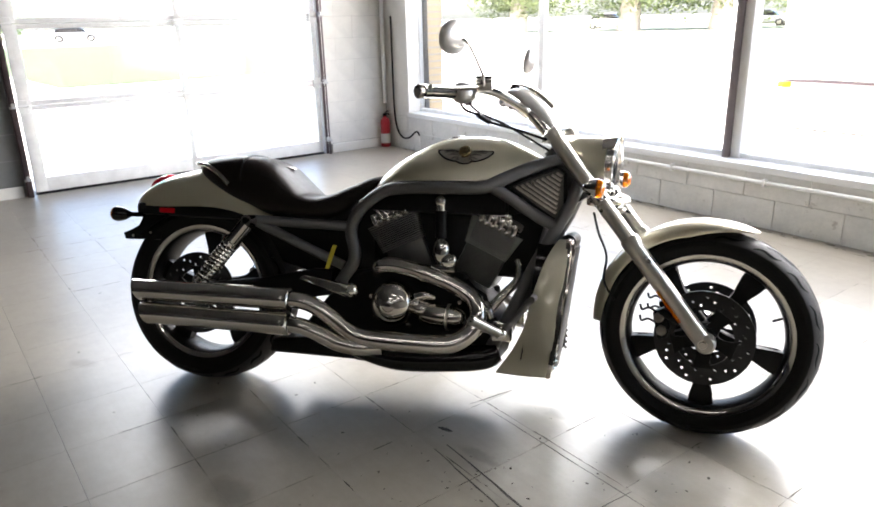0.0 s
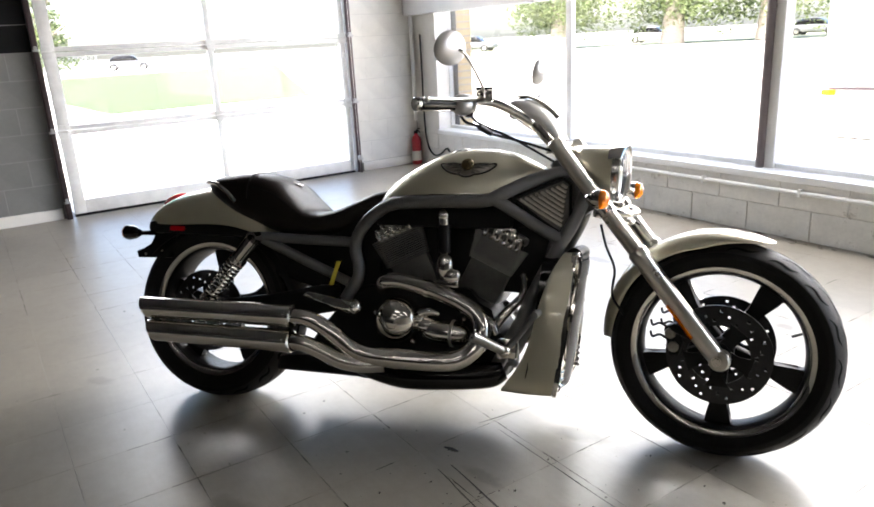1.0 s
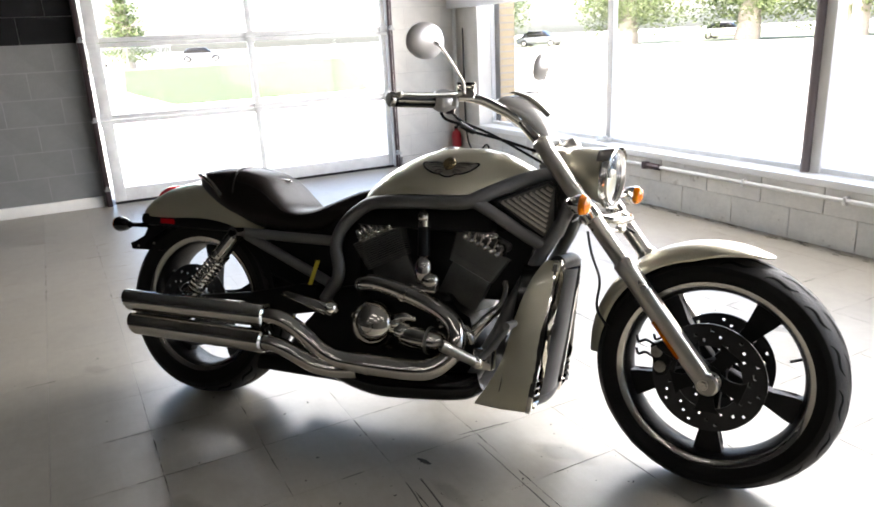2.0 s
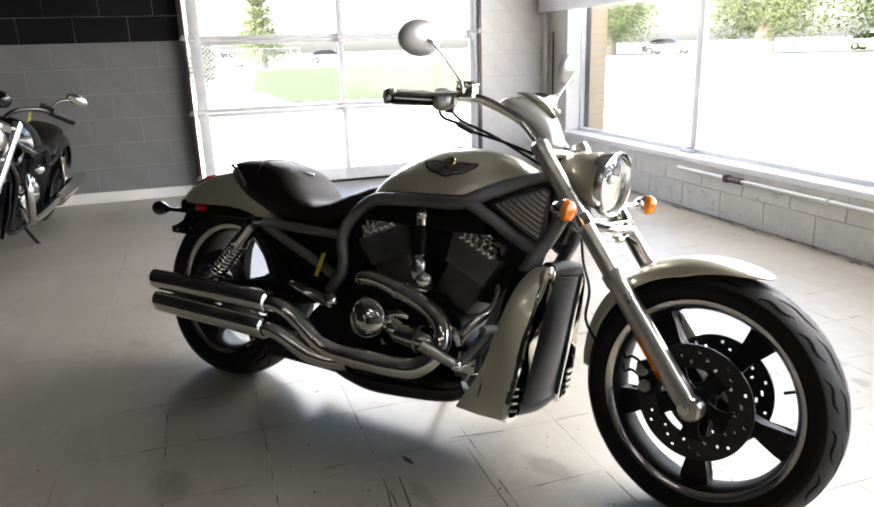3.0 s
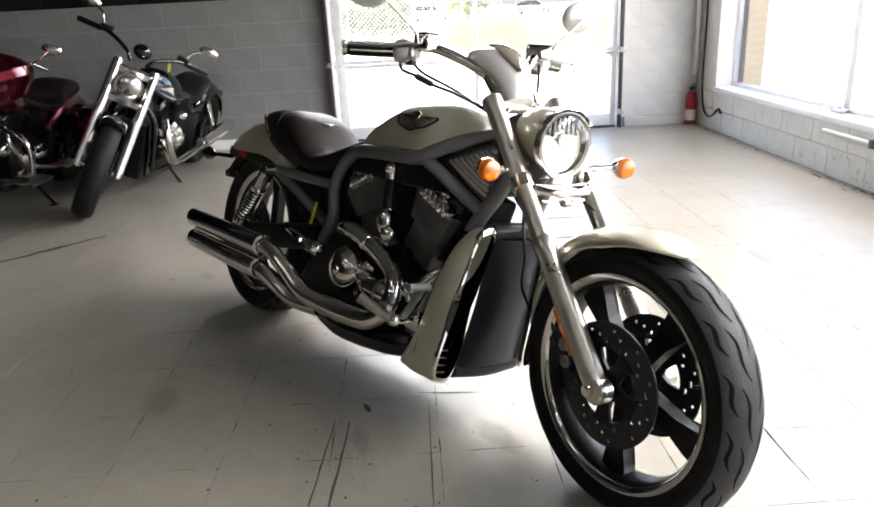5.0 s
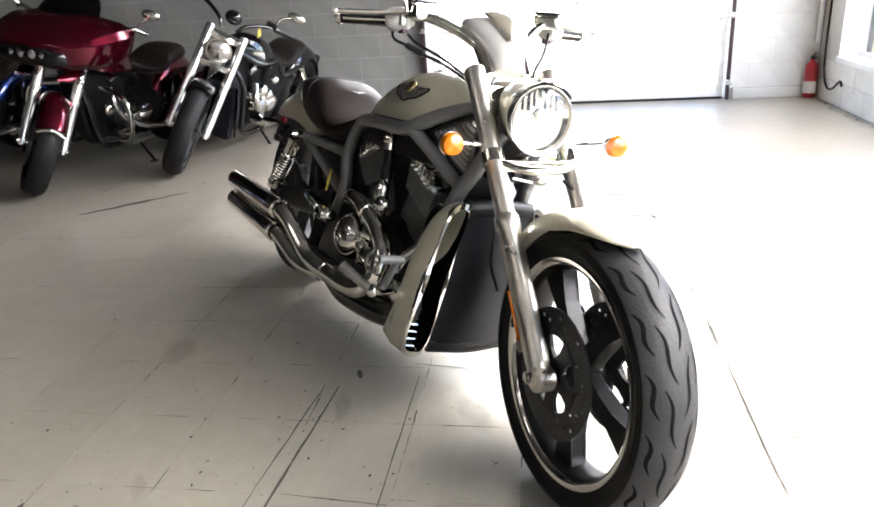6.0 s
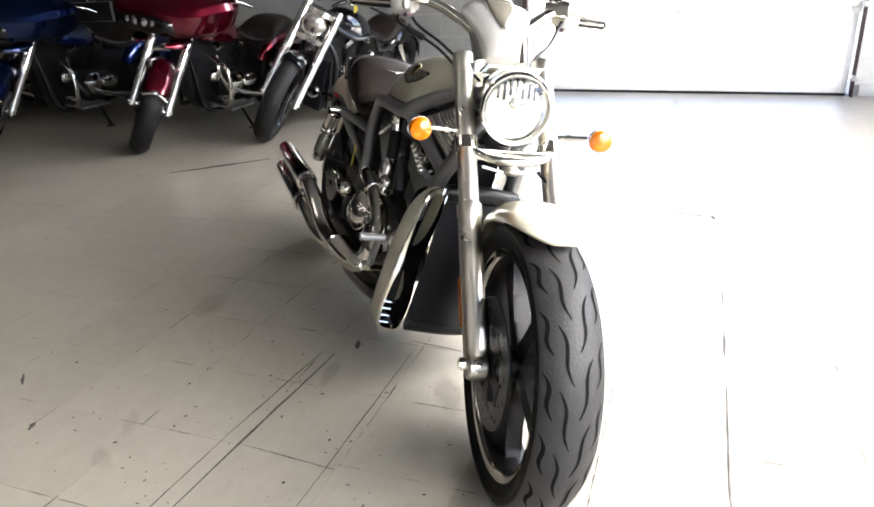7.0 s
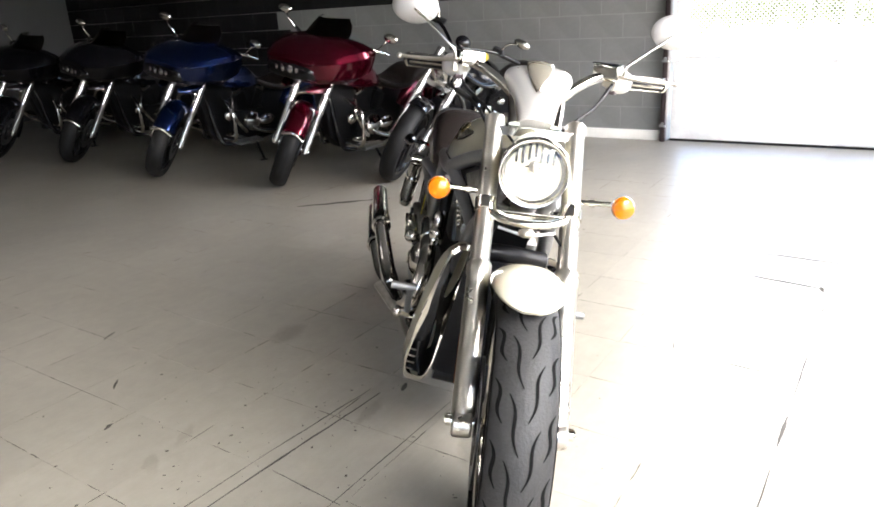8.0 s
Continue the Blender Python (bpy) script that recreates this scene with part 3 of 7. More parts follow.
        V = [[[bm.verts.new((c[0] + rr * math.cos(2 * math.pi * q / n), c[1] + y + e, c[2] + rr * math.sin(2 * math.pi * q / n))) for q in range(n)] for rr in radii] for e in (-h, h)]
        for k in range(len(radii) - 1):
            for q in range(n):
                if (k, q) in gone:
                    continue
                p, q1 = q, (q + 1) % n
                for e in (0, 1):
                    bm.faces.new((V[e][k][p], V[e][k + 1][p], V[e][k + 1][q1], V[e][k][q1]))
                for kk, bare in ((k, k == 0 or (k - 1, q) in gone), (k + 1, k == len(radii) - 2 or (k + 1, q) in gone)):
                    if bare:
                        bm.faces.new((V[0][kk][p], V[1][kk][p], V[1][kk][q1], V[0][kk][q1]))
                for qq, bare in ((p, (k, (q - 1) % n) in gone), (q1, (k, q1) in gone)):
                    if bare:
                        bm.faces.new((V[0][k][qq], V[1][k][qq], V[1][k + 1][qq], V[0][k + 1][qq]))
        d = part("brake_disc", bm, M_DISC, w, "dark drilled steel brake disc", xf)
        bm = B()
        for i in range(5):
            a = radians(turn + 72 * i)
            poly = [(0.028, 0.022), (0.055, 0.016), (0.080, 0.022), (0.094, 0.034), (0.094, -0.034), (0.080, -0.022), (0.055, -0.016), (0.028, -0.022)]
            pr = [(x * math.cos(a) - z * math.sin(a) + c[0], x * math.sin(a) + z * math.cos(a) + c[2]) for x, z in poly]
            prism(bm, pr, c[1] + y - 0.004, c[1] + y + 0.004, "y", 0.001)
        lathe(bm, [(0.0, -0.006), (0.036, -0.006), (0.036, 0.006), (0.0, 0.006)], (c[0], c[1] + y, c[2]), ax, 32)
        part("disc_carrier", bm, dark, d, "", xf)
    return w


bike = thing("motorcycle", BIKE, "champagne silver muscle cruiser motorcycle with chrome exhaust, leaning on its stand", "motorcycle")
wheel(bike, (-0.008, 0, 0.330), 0.330, 0.095, 0.248, None, 90, (-0.105,))
wheel(bike, (1.728, 0, 0.326), 0.326, 0.066, 0.257, STEER, -90, (-0.072, 0.072))


def tank_shape(rows, n=28):
    """Rings (x, half width, z low, z top, squareness)."""
    rings = []
    for x, w, zb, zt, e in rows:
        cz, hz = (zb + zt) / 2, (zt - zb) / 2
        rings.append(sup((0, cz), w, hz, e, n, lambda a, b, x=x: (x, a, b)))
    return rings


def _cat(rows, k):
    out = []
    n = len(rows)
    for i in range(n - 1):
        a, b, c, d = rows[max(i - 1, 0)], rows[i], rows[i + 1], rows[min(i + 2, n - 1)]
        for s in range(k):
            t = s / k
            out.append([0.5 * (2 * q + (r - p) * t + (2 * p - 5 * q + 4 * r - u) * t * t + (3 * q - p - 3 * r + u) * t ** 3) for p, q, r, u in zip(a, b, c, d)])
    out.append(list(rows[-1]))
    return out


# tank cover
def tank_ring(x, w, zb, zt, n=30):
    """Flat bottomed cover section: rounded shoulders, sides falling slightly outwards."""
    pts = []
    h = zt - zb
    for j in range(n + 1):
        u = -1 + 2 * j / n
        s = math.sin(u * math.pi / 2)
        a = abs(s)
        z = zb + h * (1 - a ** 2.6) ** 0.62 if a < 1 else zb
        pts.append((x, w * s, z))
    pts += [(x, w * 0.9, zb - 0.012), (x, -w * 0.9, zb - 0.012)]
    return pts


T = [(0.640, 0.075, 0.716, 0.745), (0.665, 0.105, 0.726, 0.782), (0.72, 0.134, 0.750, 0.828), (0.79, 0.152, 0.757, 0.870), (0.87, 0.163, 0.760, 0.903),
     (0.956, 0.166, 0.762, 0.915), (1.035, 0.160, 0.767, 0.914), (1.10, 0.134, 0.796, 0.899), (1.15, 0.105, 0.823, 0.877), (1.19, 0.078, 0.842, 0.856)]
bm = B()
loft(bm, [tank_ring(*r) for r in _cat(T, 4)])
part("tank_cover", bm, M_SILVER, bike, "champagne silver painted tank cover")
bm = B()
for s in (-1, 1):
    rows = _cat(T, 3)
    tube(bm, [(r[0], s * (r[1] + 0.001), r[2] - 0.004) for r in rows], 0.0045, n=8, k=1)
part("tank_seam", bm, M_GLOSSB, bike)
bm = B()
lathe(bm, [(0.0, 0.0), (0.036, 0.0), (0.036, 0.005), (0.032, 0.009), (0.022, 0.014), (0.010, 0.0165), (0.0, 0.017)], (0.90, 0, 0.902), (-0.22, 0, 0.97), 28)
part("filler_cap", bm, M_SATIN, bike)


def tank_y(x, z):
    """Half width of the tank cover at that height."""
    rows = _cat(T, 6)
    r = min(rows, key=lambda q: abs(q[0] - x))
    u = max(0.0, min(1.0, (z - r[2]) / (r[3] - r[2])))
    return r[1] * (1 - u ** (1 / 0.62)) ** (1 / 2.6)


# winged badge on each side of the tank
for s in (-1, 1):
    bd = thing("tank_badge", Matrix(), "", "")
    for k in [k for k in bd.keys()]:
        del bd[k]
    bd.parent = bike

    def at(x, z, lift):
        return Vector((x, s * (tank_y(x, z) + lift), z + lift * 0.3))
    cx, cz = 0.960, 0.844
    for side in (-1, 1):
        bm = B()
        for f in range(5):
            z0 = cz + 0.012 - f * 0.0068
            ln = 0.082 - f * 0.013
            pts = [at(cx + side * (0.016 + (ln - 0.016) * u), z0 + 0.004 * math.sin(u * 3) - 0.006 * u * (f > 2), 0.0035) for u in (0, 0.25, 0.5, 0.75, 1)]
            tube(bm, pts, [0.0024, 0.0028, 0.0028, 0.0024, 0.0012], n=6, k=2)
        part("wing", bm, M_PEWTER, bd, "dark pewter feathered wing")
        bm = B()
        out = [(0.0, 0.006), (0.016, 0.011), (0.050, 0.012), (0.089, 0.014), (0.080, 0.000), (0.062, -0.012), (0.040, -0.019), (0.026, -0.020), (0.014, -0.026), (0.0, -0.028)]
        pts = [at(cx + side * a, cz + b, 0.002) for a, b in out]
        tube(bm, pts, 0.0027, n=6, k=3)
        part("wing_outline", bm, M_GLOSSB, bd)
        bm = B()
        hub = bm.verts.new(at(cx + side * 0.03, cz, 0.0022))
        edge = [bm.verts.new(at(cx + side * p.x, cz + p.y, 0.0016)) for p in spline([(a, b, 0) for a, b in out], 3)]
        for p, q in zip(edge, edge[1:] + edge[:1]):
            bm.faces.new((hub, p, q))
        part("wing_field", bm, M_SATIN, bd, "silver wing field")
    bm = B()
    p = at(cx, cz + 0.011, 0.002)
    nrm = Vector((0, s, 0.6)).normalized()
    lathe(bm, [(0.0, 0), (0.021, 0), (0.021, 0.004), (0.018, 0.008), (0.010, 0.0095), (0.0, 0.010)], p, nrm, 24)
    part("medallion", bm, M_GOLD, bd, "antique brass medallion")

# seat
Srows = [(-0.045, 0.055, 0.772, 0.793, 2.4), (-0.005, 0.100, 0.738, 0.811, 2.8), (0.05, 0.128, 0.702, 0.822, 3.0), (0.12, 0.141, 0.660, 0.829, 3.2), (0.18, 0.145, 0.635, 0.829, 3.2),
         (0.232, 0.146, 0.622, 0.820, 3.2), (0.285, 0.147, 0.617, 0.795, 3.1), (0.34, 0.148, 0.614, 0.744, 3.0), (0.385, 0.149, 0.612, 0.706, 3.0), (0.44, 0.148, 0.612, 0.697, 3.0),
         (0.50, 0.136, 0.616, 0.714, 2.8), (0.56, 0.112, 0.635, 0.744, 2.6), (0.61, 0.085, 0.675, 0.767, 2.4), (0.650, 0.055, 0.715, 0.776, 2.2)]
bm = B()
loft(bm, tank_shape([tuple(r) for r in _cat(Srows, 4)], 32))
seat = part("seat", bm, M_LEATHER, bike, "black leather stepped seat")
bm = B()
arch = sup((0, 0.7355), 0.1445, 0.0945, 3.2, 48, lambda a, b: (0.172, a, b))
tube(bm, [p for p in arch[:25]], 0.0032, n=6, k=1)
part("piping", bm, M_BLACK, seat)
for side in (-1, 1):
    bm = B()
    tube(bm, [(x, side * w * 0.965, (zb + zt) / 2 + (zt - zb) * 0.22) for x, w, zb, zt, e in Srows[4:12]], 0.0022, n=6, k=4)
    part("seam", bm, M_BLACK, seat)

# small winged badge on the step of the seat
bm = B()
for side in (-1, 1):
    tube(bm, [(0.297, 0.0, 0.7895), (0.293, side * 0.016, 0.7915), (0.284, side * 0.036, 0.7945)], [0.006, 0.005, 0.0015], n=8, k=4, flat=0.5)
ball(bm, (0.299, 0, 0.7885), 0.009, 0.009, 0.005, 12)
part("seat_badge", bm, M_BRIGHT, seat, "small bright winged badge")

# rear fender
F = [(-0.300, 0.060, 0.640, 0.660), (-0.280, 0.090, 0.638, 0.685), (-0.24, 0.112, 0.636, 0.718), (-0.18, 0.124, 0.634, 0.747), (-0.10, 0.131, 0.636, 0.769), (-0.02, 0.134, 0.640, 0.782),
     (0.06, 0.136, 0.640, 0.785), (0.13, 0.138, 0.632, 0.765), (0.19, 0.139, 0.618, 0.72), (0.235, 0.139, 0.604, 0.655), (0.25, 0.136, 0.606, 0.63)]


def fender_ring(x, w, zb, zt, n=24, t=0.006):
    up, dn = [], []
    for j in range(n + 1):
        u = -1 + 2 * j / n
        s = math.sin(u * math.pi / 2)
        z = zb + (zt - zb) * max(0, 1 - abs(s) ** 2.4) ** 0.55
        up.append((x, w * s, z))
        dn.append((x, (w - t) * s, max(zb, z - t * 1.4)))
    return up + dn[::-1]


bm = B()
loft(bm, [fender_ring(*r) for r in _cat(F, 4)])
part("rear_fender", bm, M_SILVER, bike, "champagne silver rear fender")
# black inner fender following the wheel
bm = B()
rings = []
for i in range(25):
    a = radians(18 + 118 * i / 24)
    r = 0.352
    rings.append([(r * math.cos(a), y, 0.326 + r * math.sin(a) - dz) for y, dz in ((-0.112, 0.05), (-0.108, 0.01), (-0.07, 0.0), (0.07, 0.0), (0.108, 0.01), (0.112, 0.05), (0.104, 0.05), (0.1, 0.014), (0, 0.008), (-0.1, 0.014), (-0.104, 0.05))])
loft(bm, rings)
box(bm, -0.27, 0.22, -0.118, 0.118, 0.60, 0.648, 0.02)
part("inner_fender", bm, M_BLACK, bike)
bm = B()
tube(bm, [(0.128, 0.146, 0.722), (0.085, 0.138, 0.757), (0.02, 0.112, 0.786), (-0.050, 0.06, 0.794), (-0.066, 0, 0.796), (-0.050, -0.06, 0.794), (0.02, -0.112, 0.786), (0.085, -0.138, 0.757), (0.128, -0.146, 0.722)], 0.0085, n=10)
part("grab_strap", bm, M_CHROME, bike)
bm = B()
ball(bm, (-0.235, 0, 0.722), 0.055, 0.045, 0.022, 20, Matrix.Rotation(radians(-28), 4, "Y"))
part("tail_lamp", bm, M_REDL, bike, "red tail lamp")
for s in (-1, 1):
    bm = B()
    box(bm, -0.165, -0.105, s * 0.121 - 0.004, s * 0.121 + 0.004, 0.612, 0.630, 0.003)
    part("side_marker", bm, M_REDL, bike, "red side marker lens")
    bm = B()
    lathe(bm, [(0.0, 0.0), (0.012, 0.0), (0.022, 0.02), (0.028, 0.045), (0.026, 0.055), (0.0, 0.057)], (-0.235, s * 0.195, 0.602), (-1, 0, 0), 20)
    rod(bm, (-0.25, s * 0.10, 0.60), (-0.255, s * 0.185, 0.602), 0.009, n=10)
    sg = part("rear_signal", bm, M_GLOSSB, bike)
    bm = B()
    ball(bm, (-0.292, s * 0.195, 0.602), 0.014, 0.025, 0.025, 16)
    part("lens", bm, M_AMBER, sg, "amber lens")
bm = B()
prism(bm, [(-0.25, 0.62), (-0.17, 0.62), (-0.185, 0.51), (-0.335, 0.505), (-0.345, 0.53), (-0.27, 0.555)], -0.09, 0.09, "y", 0.006)
ph = part("plate_holder", bm, M_BLACK, bike)
for side in (-1, 1):
    for x, z in ((-0.20, 0.60), (-0.215, 0.57), (-0.225, 0.535), (-0.262, 0.54), (-0.30, 0.52)):
        bm = B()
        rod(bm, (x, side * 0.089, z), (x, side * 0.0925, z), 0.0045, n=8)
        part("rivet", bm, M_SATIN, ph, "bright rivet")

# swing arm, struts, shocks
bm = B()
for s in (-1, 1):
    loft(bm, [sup((s * 0.125, z), 0.018, h, 4, 14, lambda a, b, x=x: (x, a, b)) for x, z, h in ((-0.06, 0.326, 0.035), (0.06, 0.335, 0.042), (0.25, 0.36, 0.045), (0.45, 0.40, 0.05), (0.52, 0.41, 0.045))])
    rod(bm, (0, s * 0.10, 0.326), (0, s * 0.155, 0.326), 0.02)
part("swing_arm", bm, M_BLACK, bike)
for s in (-1, 1):
    p, q = Vector((0.055, s * 0.192, 0.385)), Vector((0.235, s * 0.190, 0.603))
    d = (q - p).normalized()
    bm = B()
    rod(bm, p, p + d * 0.19, 0.012)
    rod(bm, p + d * 0.185, q - d * 0.012, 0.026, 0.027)
    rod(bm, p + d * 0.175, p + d * 0.187, 0.031)
    rod(bm, p - d * 0.01, p + d * 0.02, 0.026)
    for e in (p, q):
        rod(bm, e - Vector((0, 0.024, 0)), e + Vector((0, 0.024, 0)), 0.020)
    sh = part("shock_absorber", bm, M_CHROME, bike, "chrome shock absorber with coil spring")
    bm = B()
    u = d.orthogonal().normalized()
    v = d.cross(u)
    tube(bm, [p + d * (0.022 + 0.155 * i / 110) + (u * math.cos(2 * math.pi * i / 11) + v * math.sin(2 * math.pi * i / 11)) * 0.026 for i in range(111)], 0.0046, n=7, k=1)
    part("spring", bm, M_CHROME, sh)
    bm = B()
    rod(bm, q + Vector((0, s * 0.024, 0)), q + Vector((0, s * 0.03, 0)), 0.011, n=6)
    part("bolt", bm, M_GLOSSB, sh)

# frame tubes
for s in (-1, 1):
    def P(x, y, z):
        return (x, s * y, z)
    bm = B()
    tube(bm, [P(0.225, 0.165, 0.606), P(0.30, 0.150, 0.604), P(0.418, 0.138, 0.601), P(0.50, 0.131, 0.600), P(0.575, 0.128, 0.599)], 0.017, n=14)
    part("seat_rail", bm, M_FRAME, bike)
    bm = B()
    tube(bm, [P(0.245, 0.155, 0.598), P(0.357, 0.142, 0.549), P(0.472, 0.132, 0.501), P(0.560, 0.128, 0.465)], 0.0165, n=14)
    part("rear_strut", bm, M_FRAME, bike)
    bm = B()
    tube(bm, [P(0.535, 0.126, 0.385), P(0.562, 0.128, 0.430), P(0.592, 0.131, 0.475), P(0.597, 0.132, 0.520), P(0.582, 0.130, 0.575), P(0.590, 0.130, 0.622), P(0.622, 0.133, 0.668), P(0.665, 0.139, 0.703), P(0.712, 0.147, 0.726),
              P(0.78, 0.158, 0.734), P(0.909, 0.167, 0.739), P(1.025, 0.167, 0.743), P(1.082, 0.155, 0.768), P(1.15, 0.121, 0.804), P(1.21, 0.078, 0.830), P(1.26, 0.045, 0.845)], 0.0205, n=16)
    part("upper_frame_tube", bm, M_FRAME, bike)
    bm = B()
    tube(bm, [P(1.045, 0.165, 0.752), P(1.085, 0.154, 0.731), P(1.131, 0.138, 0.703), P(1.189, 0.119, 0.666), P(1.250, 0.104, 0.633)], 0.0185, n=14)
    part("side_tube", bm, M_FRAME, bike)
    bm = B()
    tube(bm, [P(1.318, 0.05, 0.785), P(1.305, 0.075, 0.734), P(1.281, 0.092, 0.672), P(1.252, 0.104, 0.618), P(1.221, 0.109, 0.554), P(1.181, 0.116, 0.472), P(1.145, 0.125, 0.383), P(1.104, 0.132, 0.300), P(1.06, 0.135, 0.22), P(0.95, 0.135, 0.175), P(0.62, 0.13, 0.17)], 0.0205, n=16)
    part("down_tube", bm, M_FRAME, bike)
bm = B()
rod(bm, (1.335, 0, 0.725), (1.225, 0, 0.885), 0.036, n=20)
part("steering_head", bm, M_FRAME, bike)

# airbox side screens, turned inwards to the front
SHEAR = {q: Matrix(((1, 0, 0, 0), (-0.25 * q, 1, 0, 1.11 * 0.25 * q), (0, 0, 1, 0), (0, 0, 0, 1))) for q in (-1, 1)}
for s in (-1, 1):
    bm = B()
    poly = [(1.105, 0.750), (1.125, 0.762), (1.252, 0.815), (1.276, 0.802), (1.280, 0.70), (1.266, 0.658), (1.246, 0.652), (1.19, 0.688)]
    prism(bm, poly, s * 0.09, s * 0.132, "y", 0.008)
    sc = part("side_screen", bm, M_ENGINE, bike, "ribbed silver air intake screen", SHEAR[s])
    for i in range(9):
        u = (i + 0.4) / 9.3
        A, Bq, C = Vector((1.122, 0, 0.748)), Vector((1.252, 0, 0.668)), Vector((1.264, 0, 0.804))
        a, b = A + (C - A) * u, Bq + (C - Bq) * u
        bm = B()
        tube(bm, [(a.x, s * 0.133, a.z), ((a.x + b.x) / 2, s * 0.138, (a.z + b.z) / 2), (b.x, s * 0.133, b.z)], 0.0050, n=6, k=2)
        part("rib", bm, M_SATIN, sc, "", SHEAR[s])
    bm = B()
    rim = [(1.108, 0.752), (1.252, 0.816), (1.274, 0.802), (1.278, 0.70), (1.262, 0.657), (1.246, 0.654), (1.19, 0.690)]
    rim = [Vector((x, s * 0.133, z)) for x, z in rim]
    for p, q in zip(rim, rim[1:] + rim[:1]):
        rod(bm, p, q, 0.005, n=8)
    part("screen_rim", bm, M_BLACK, sc, "", SHEAR[s])

# radiator and its scoops
bm = B()
loft(bm, [[(x0, -w, z)] + [(x1 + 0.022 * (1 - (k / 6) ** 2), w * k / 6, z) for k in range(-6, 7)] + [(x0, w, z)] for x0, x1, w, z in ((1.21, 1.262, 0.128, 0.20), (1.23, 1.286, 0.118, 0.38), (1.25, 1.306, 0.105, 0.57))])
rad = part("radiator", bm, M_RADI, bike, "black finned radiator")
for i in range(26):
    z = 0.215 + 0.335 * i / 25
    u = (z - 0.20) / 0.36
    bm = B()
    xs, w = 1.2617 + 0.0435 * u, 0.121 - 0.016 * u
    prism(bm, [(xs + 0.022 * (1 - (k / 6) ** 2), w * k / 6) for k in range(-6, 7)] + [(xs - 0.004, w), (xs - 0.004, -w)], z - 0.004, z + 0.004, "z")
    part("fin", bm, M_RADI, rad)
bm = B()
tube(bm, [(1.295, -0.10, 0.585), (1.305, 0, 0.592), (1.295, 0.10, 0.585)], 0.024, n=14)
part("radiator_shroud", bm, M_BLACK, bike)
bm = B()
tube(bm, [(1.25, -0.12, 0.19), (1.26, 0, 0.185), (1.25, 0.12, 0.19)], 0.022, n=14)
part("radiator_skirt", bm, M_BLACK, bike)
for s in (-1, 1):
    # opening outline at the front, and the tail of the scoop behind it
    front = [(1.308, 0.108, 0.594), (1.306, 0.138, 0.586), (1.306, 0.160, 0.55), (1.298, 0.182, 0.44), (1.290, 0.202, 0.32), (1.280, 0.212, 0.23), (1.272, 0.205, 0.180), (1.268, 0.178, 0.168), (1.270, 0.150, 0.172),
             (1.280, 0.134, 0.23), (1.292, 0.126, 0.34), (1.306, 0.116, 0.47), (1.318, 0.106, 0.57)]
    back = [(1.270, 0.116, 0.594), (1.258, 0.146, 0.576), (1.232, 0.172, 0.52), (1.203, 0.188, 0.42), (1.182, 0.196, 0.32), (1.146, 0.194, 0.24), (1.102, 0.182, 0.175), (1.105, 0.165, 0.165), (1.13, 0.15, 0.17),
            (1.16, 0.14, 0.23), (1.19, 0.135, 0.33), (1.225, 0.128, 0.46), (1.262, 0.116, 0.57)]
    fr = [Vector((x, s * y, z)) for x, y, z in spline(front, 3, True)]
    bk = [Vector((x, s * y, z)) for x, y, z in spline(back, 3, True)]
    cen = sum(fr, Vector()) / len(fr)
    lip = [p + (cen - p).normalized() * 0.012 + Vector((0.003, 0, 0)) for p in fr]
    lip2 = [p + (cen - p).normalized() * 0.016 - Vector((0.012, 0, 0)) for p in fr]
    deep = [p + (cen - p).normalized() * 0.018 - Vector((0.10, 0, 0)) for p in fr]
    mid = [b + (f - b) * 0.5 + Vector((0, s * 0.012 * max(0.0, min(1.0, (abs(f.y) - 0.13) / 0.06)), 0)) for f, b in zip(fr, bk)]
    bm = B()
    loft(bm, [bk, mid, fr], cap=False)
    part("radiator_scoop", bm, M_SILVER, bike, "champagne silver radiator scoop")
    bm = B()
    proud = [p + (p - cen).normalized() * 0.0035 for p in fr]
    rear = [p - Vector((0.014, 0, 0)) for p in proud]
    loft(bm, [fr, rear, proud, lip, lip2], cap=False)
    part("scoop_lip", bm, M_CHROME, bike)
    bm = B()
    loft(bm, [lip2, deep], cap=False)
    bm.faces.new([bm.verts.new(p) for p in deep])
    part("scoop_duct", bm, M_GLOSSB, bike)
    bm = B()
    for z in (0.205, 0.225, 0.245, 0.265):
        rod(bm, (1.282, s * 0.208, z), (1.288, s * (0.186 if s < 0 else 0.150), z), 0.0028 if s < 0 else 0.006, n=8)
    part("scoop_teeth", bm, M_CHROME, bike)

# engine
bm = B()
prism(bm, [(0.42, 0.16), (0.40, 0.24), (0.48, 0.33), (0.56, 0.45), (0.70, 0.47), (0.98, 0.47), (1.03, 0.39), (1.09, 0.33), (1.10, 0.19), (1.03, 0.15)], -0.125, 0.125, "y", 0.025)
prism(bm, [(0.54, 0.42), (0.60, 0.60), (0.72, 0.69), (1.10, 0.69), (1.225, 0.66), (1.185, 0.50), (1.135, 0.455), (1.07, 0.46)], -0.072, 0.072, "y", 0.02)
part("crankcase", bm, M_BLACK, bike)
bm = B()
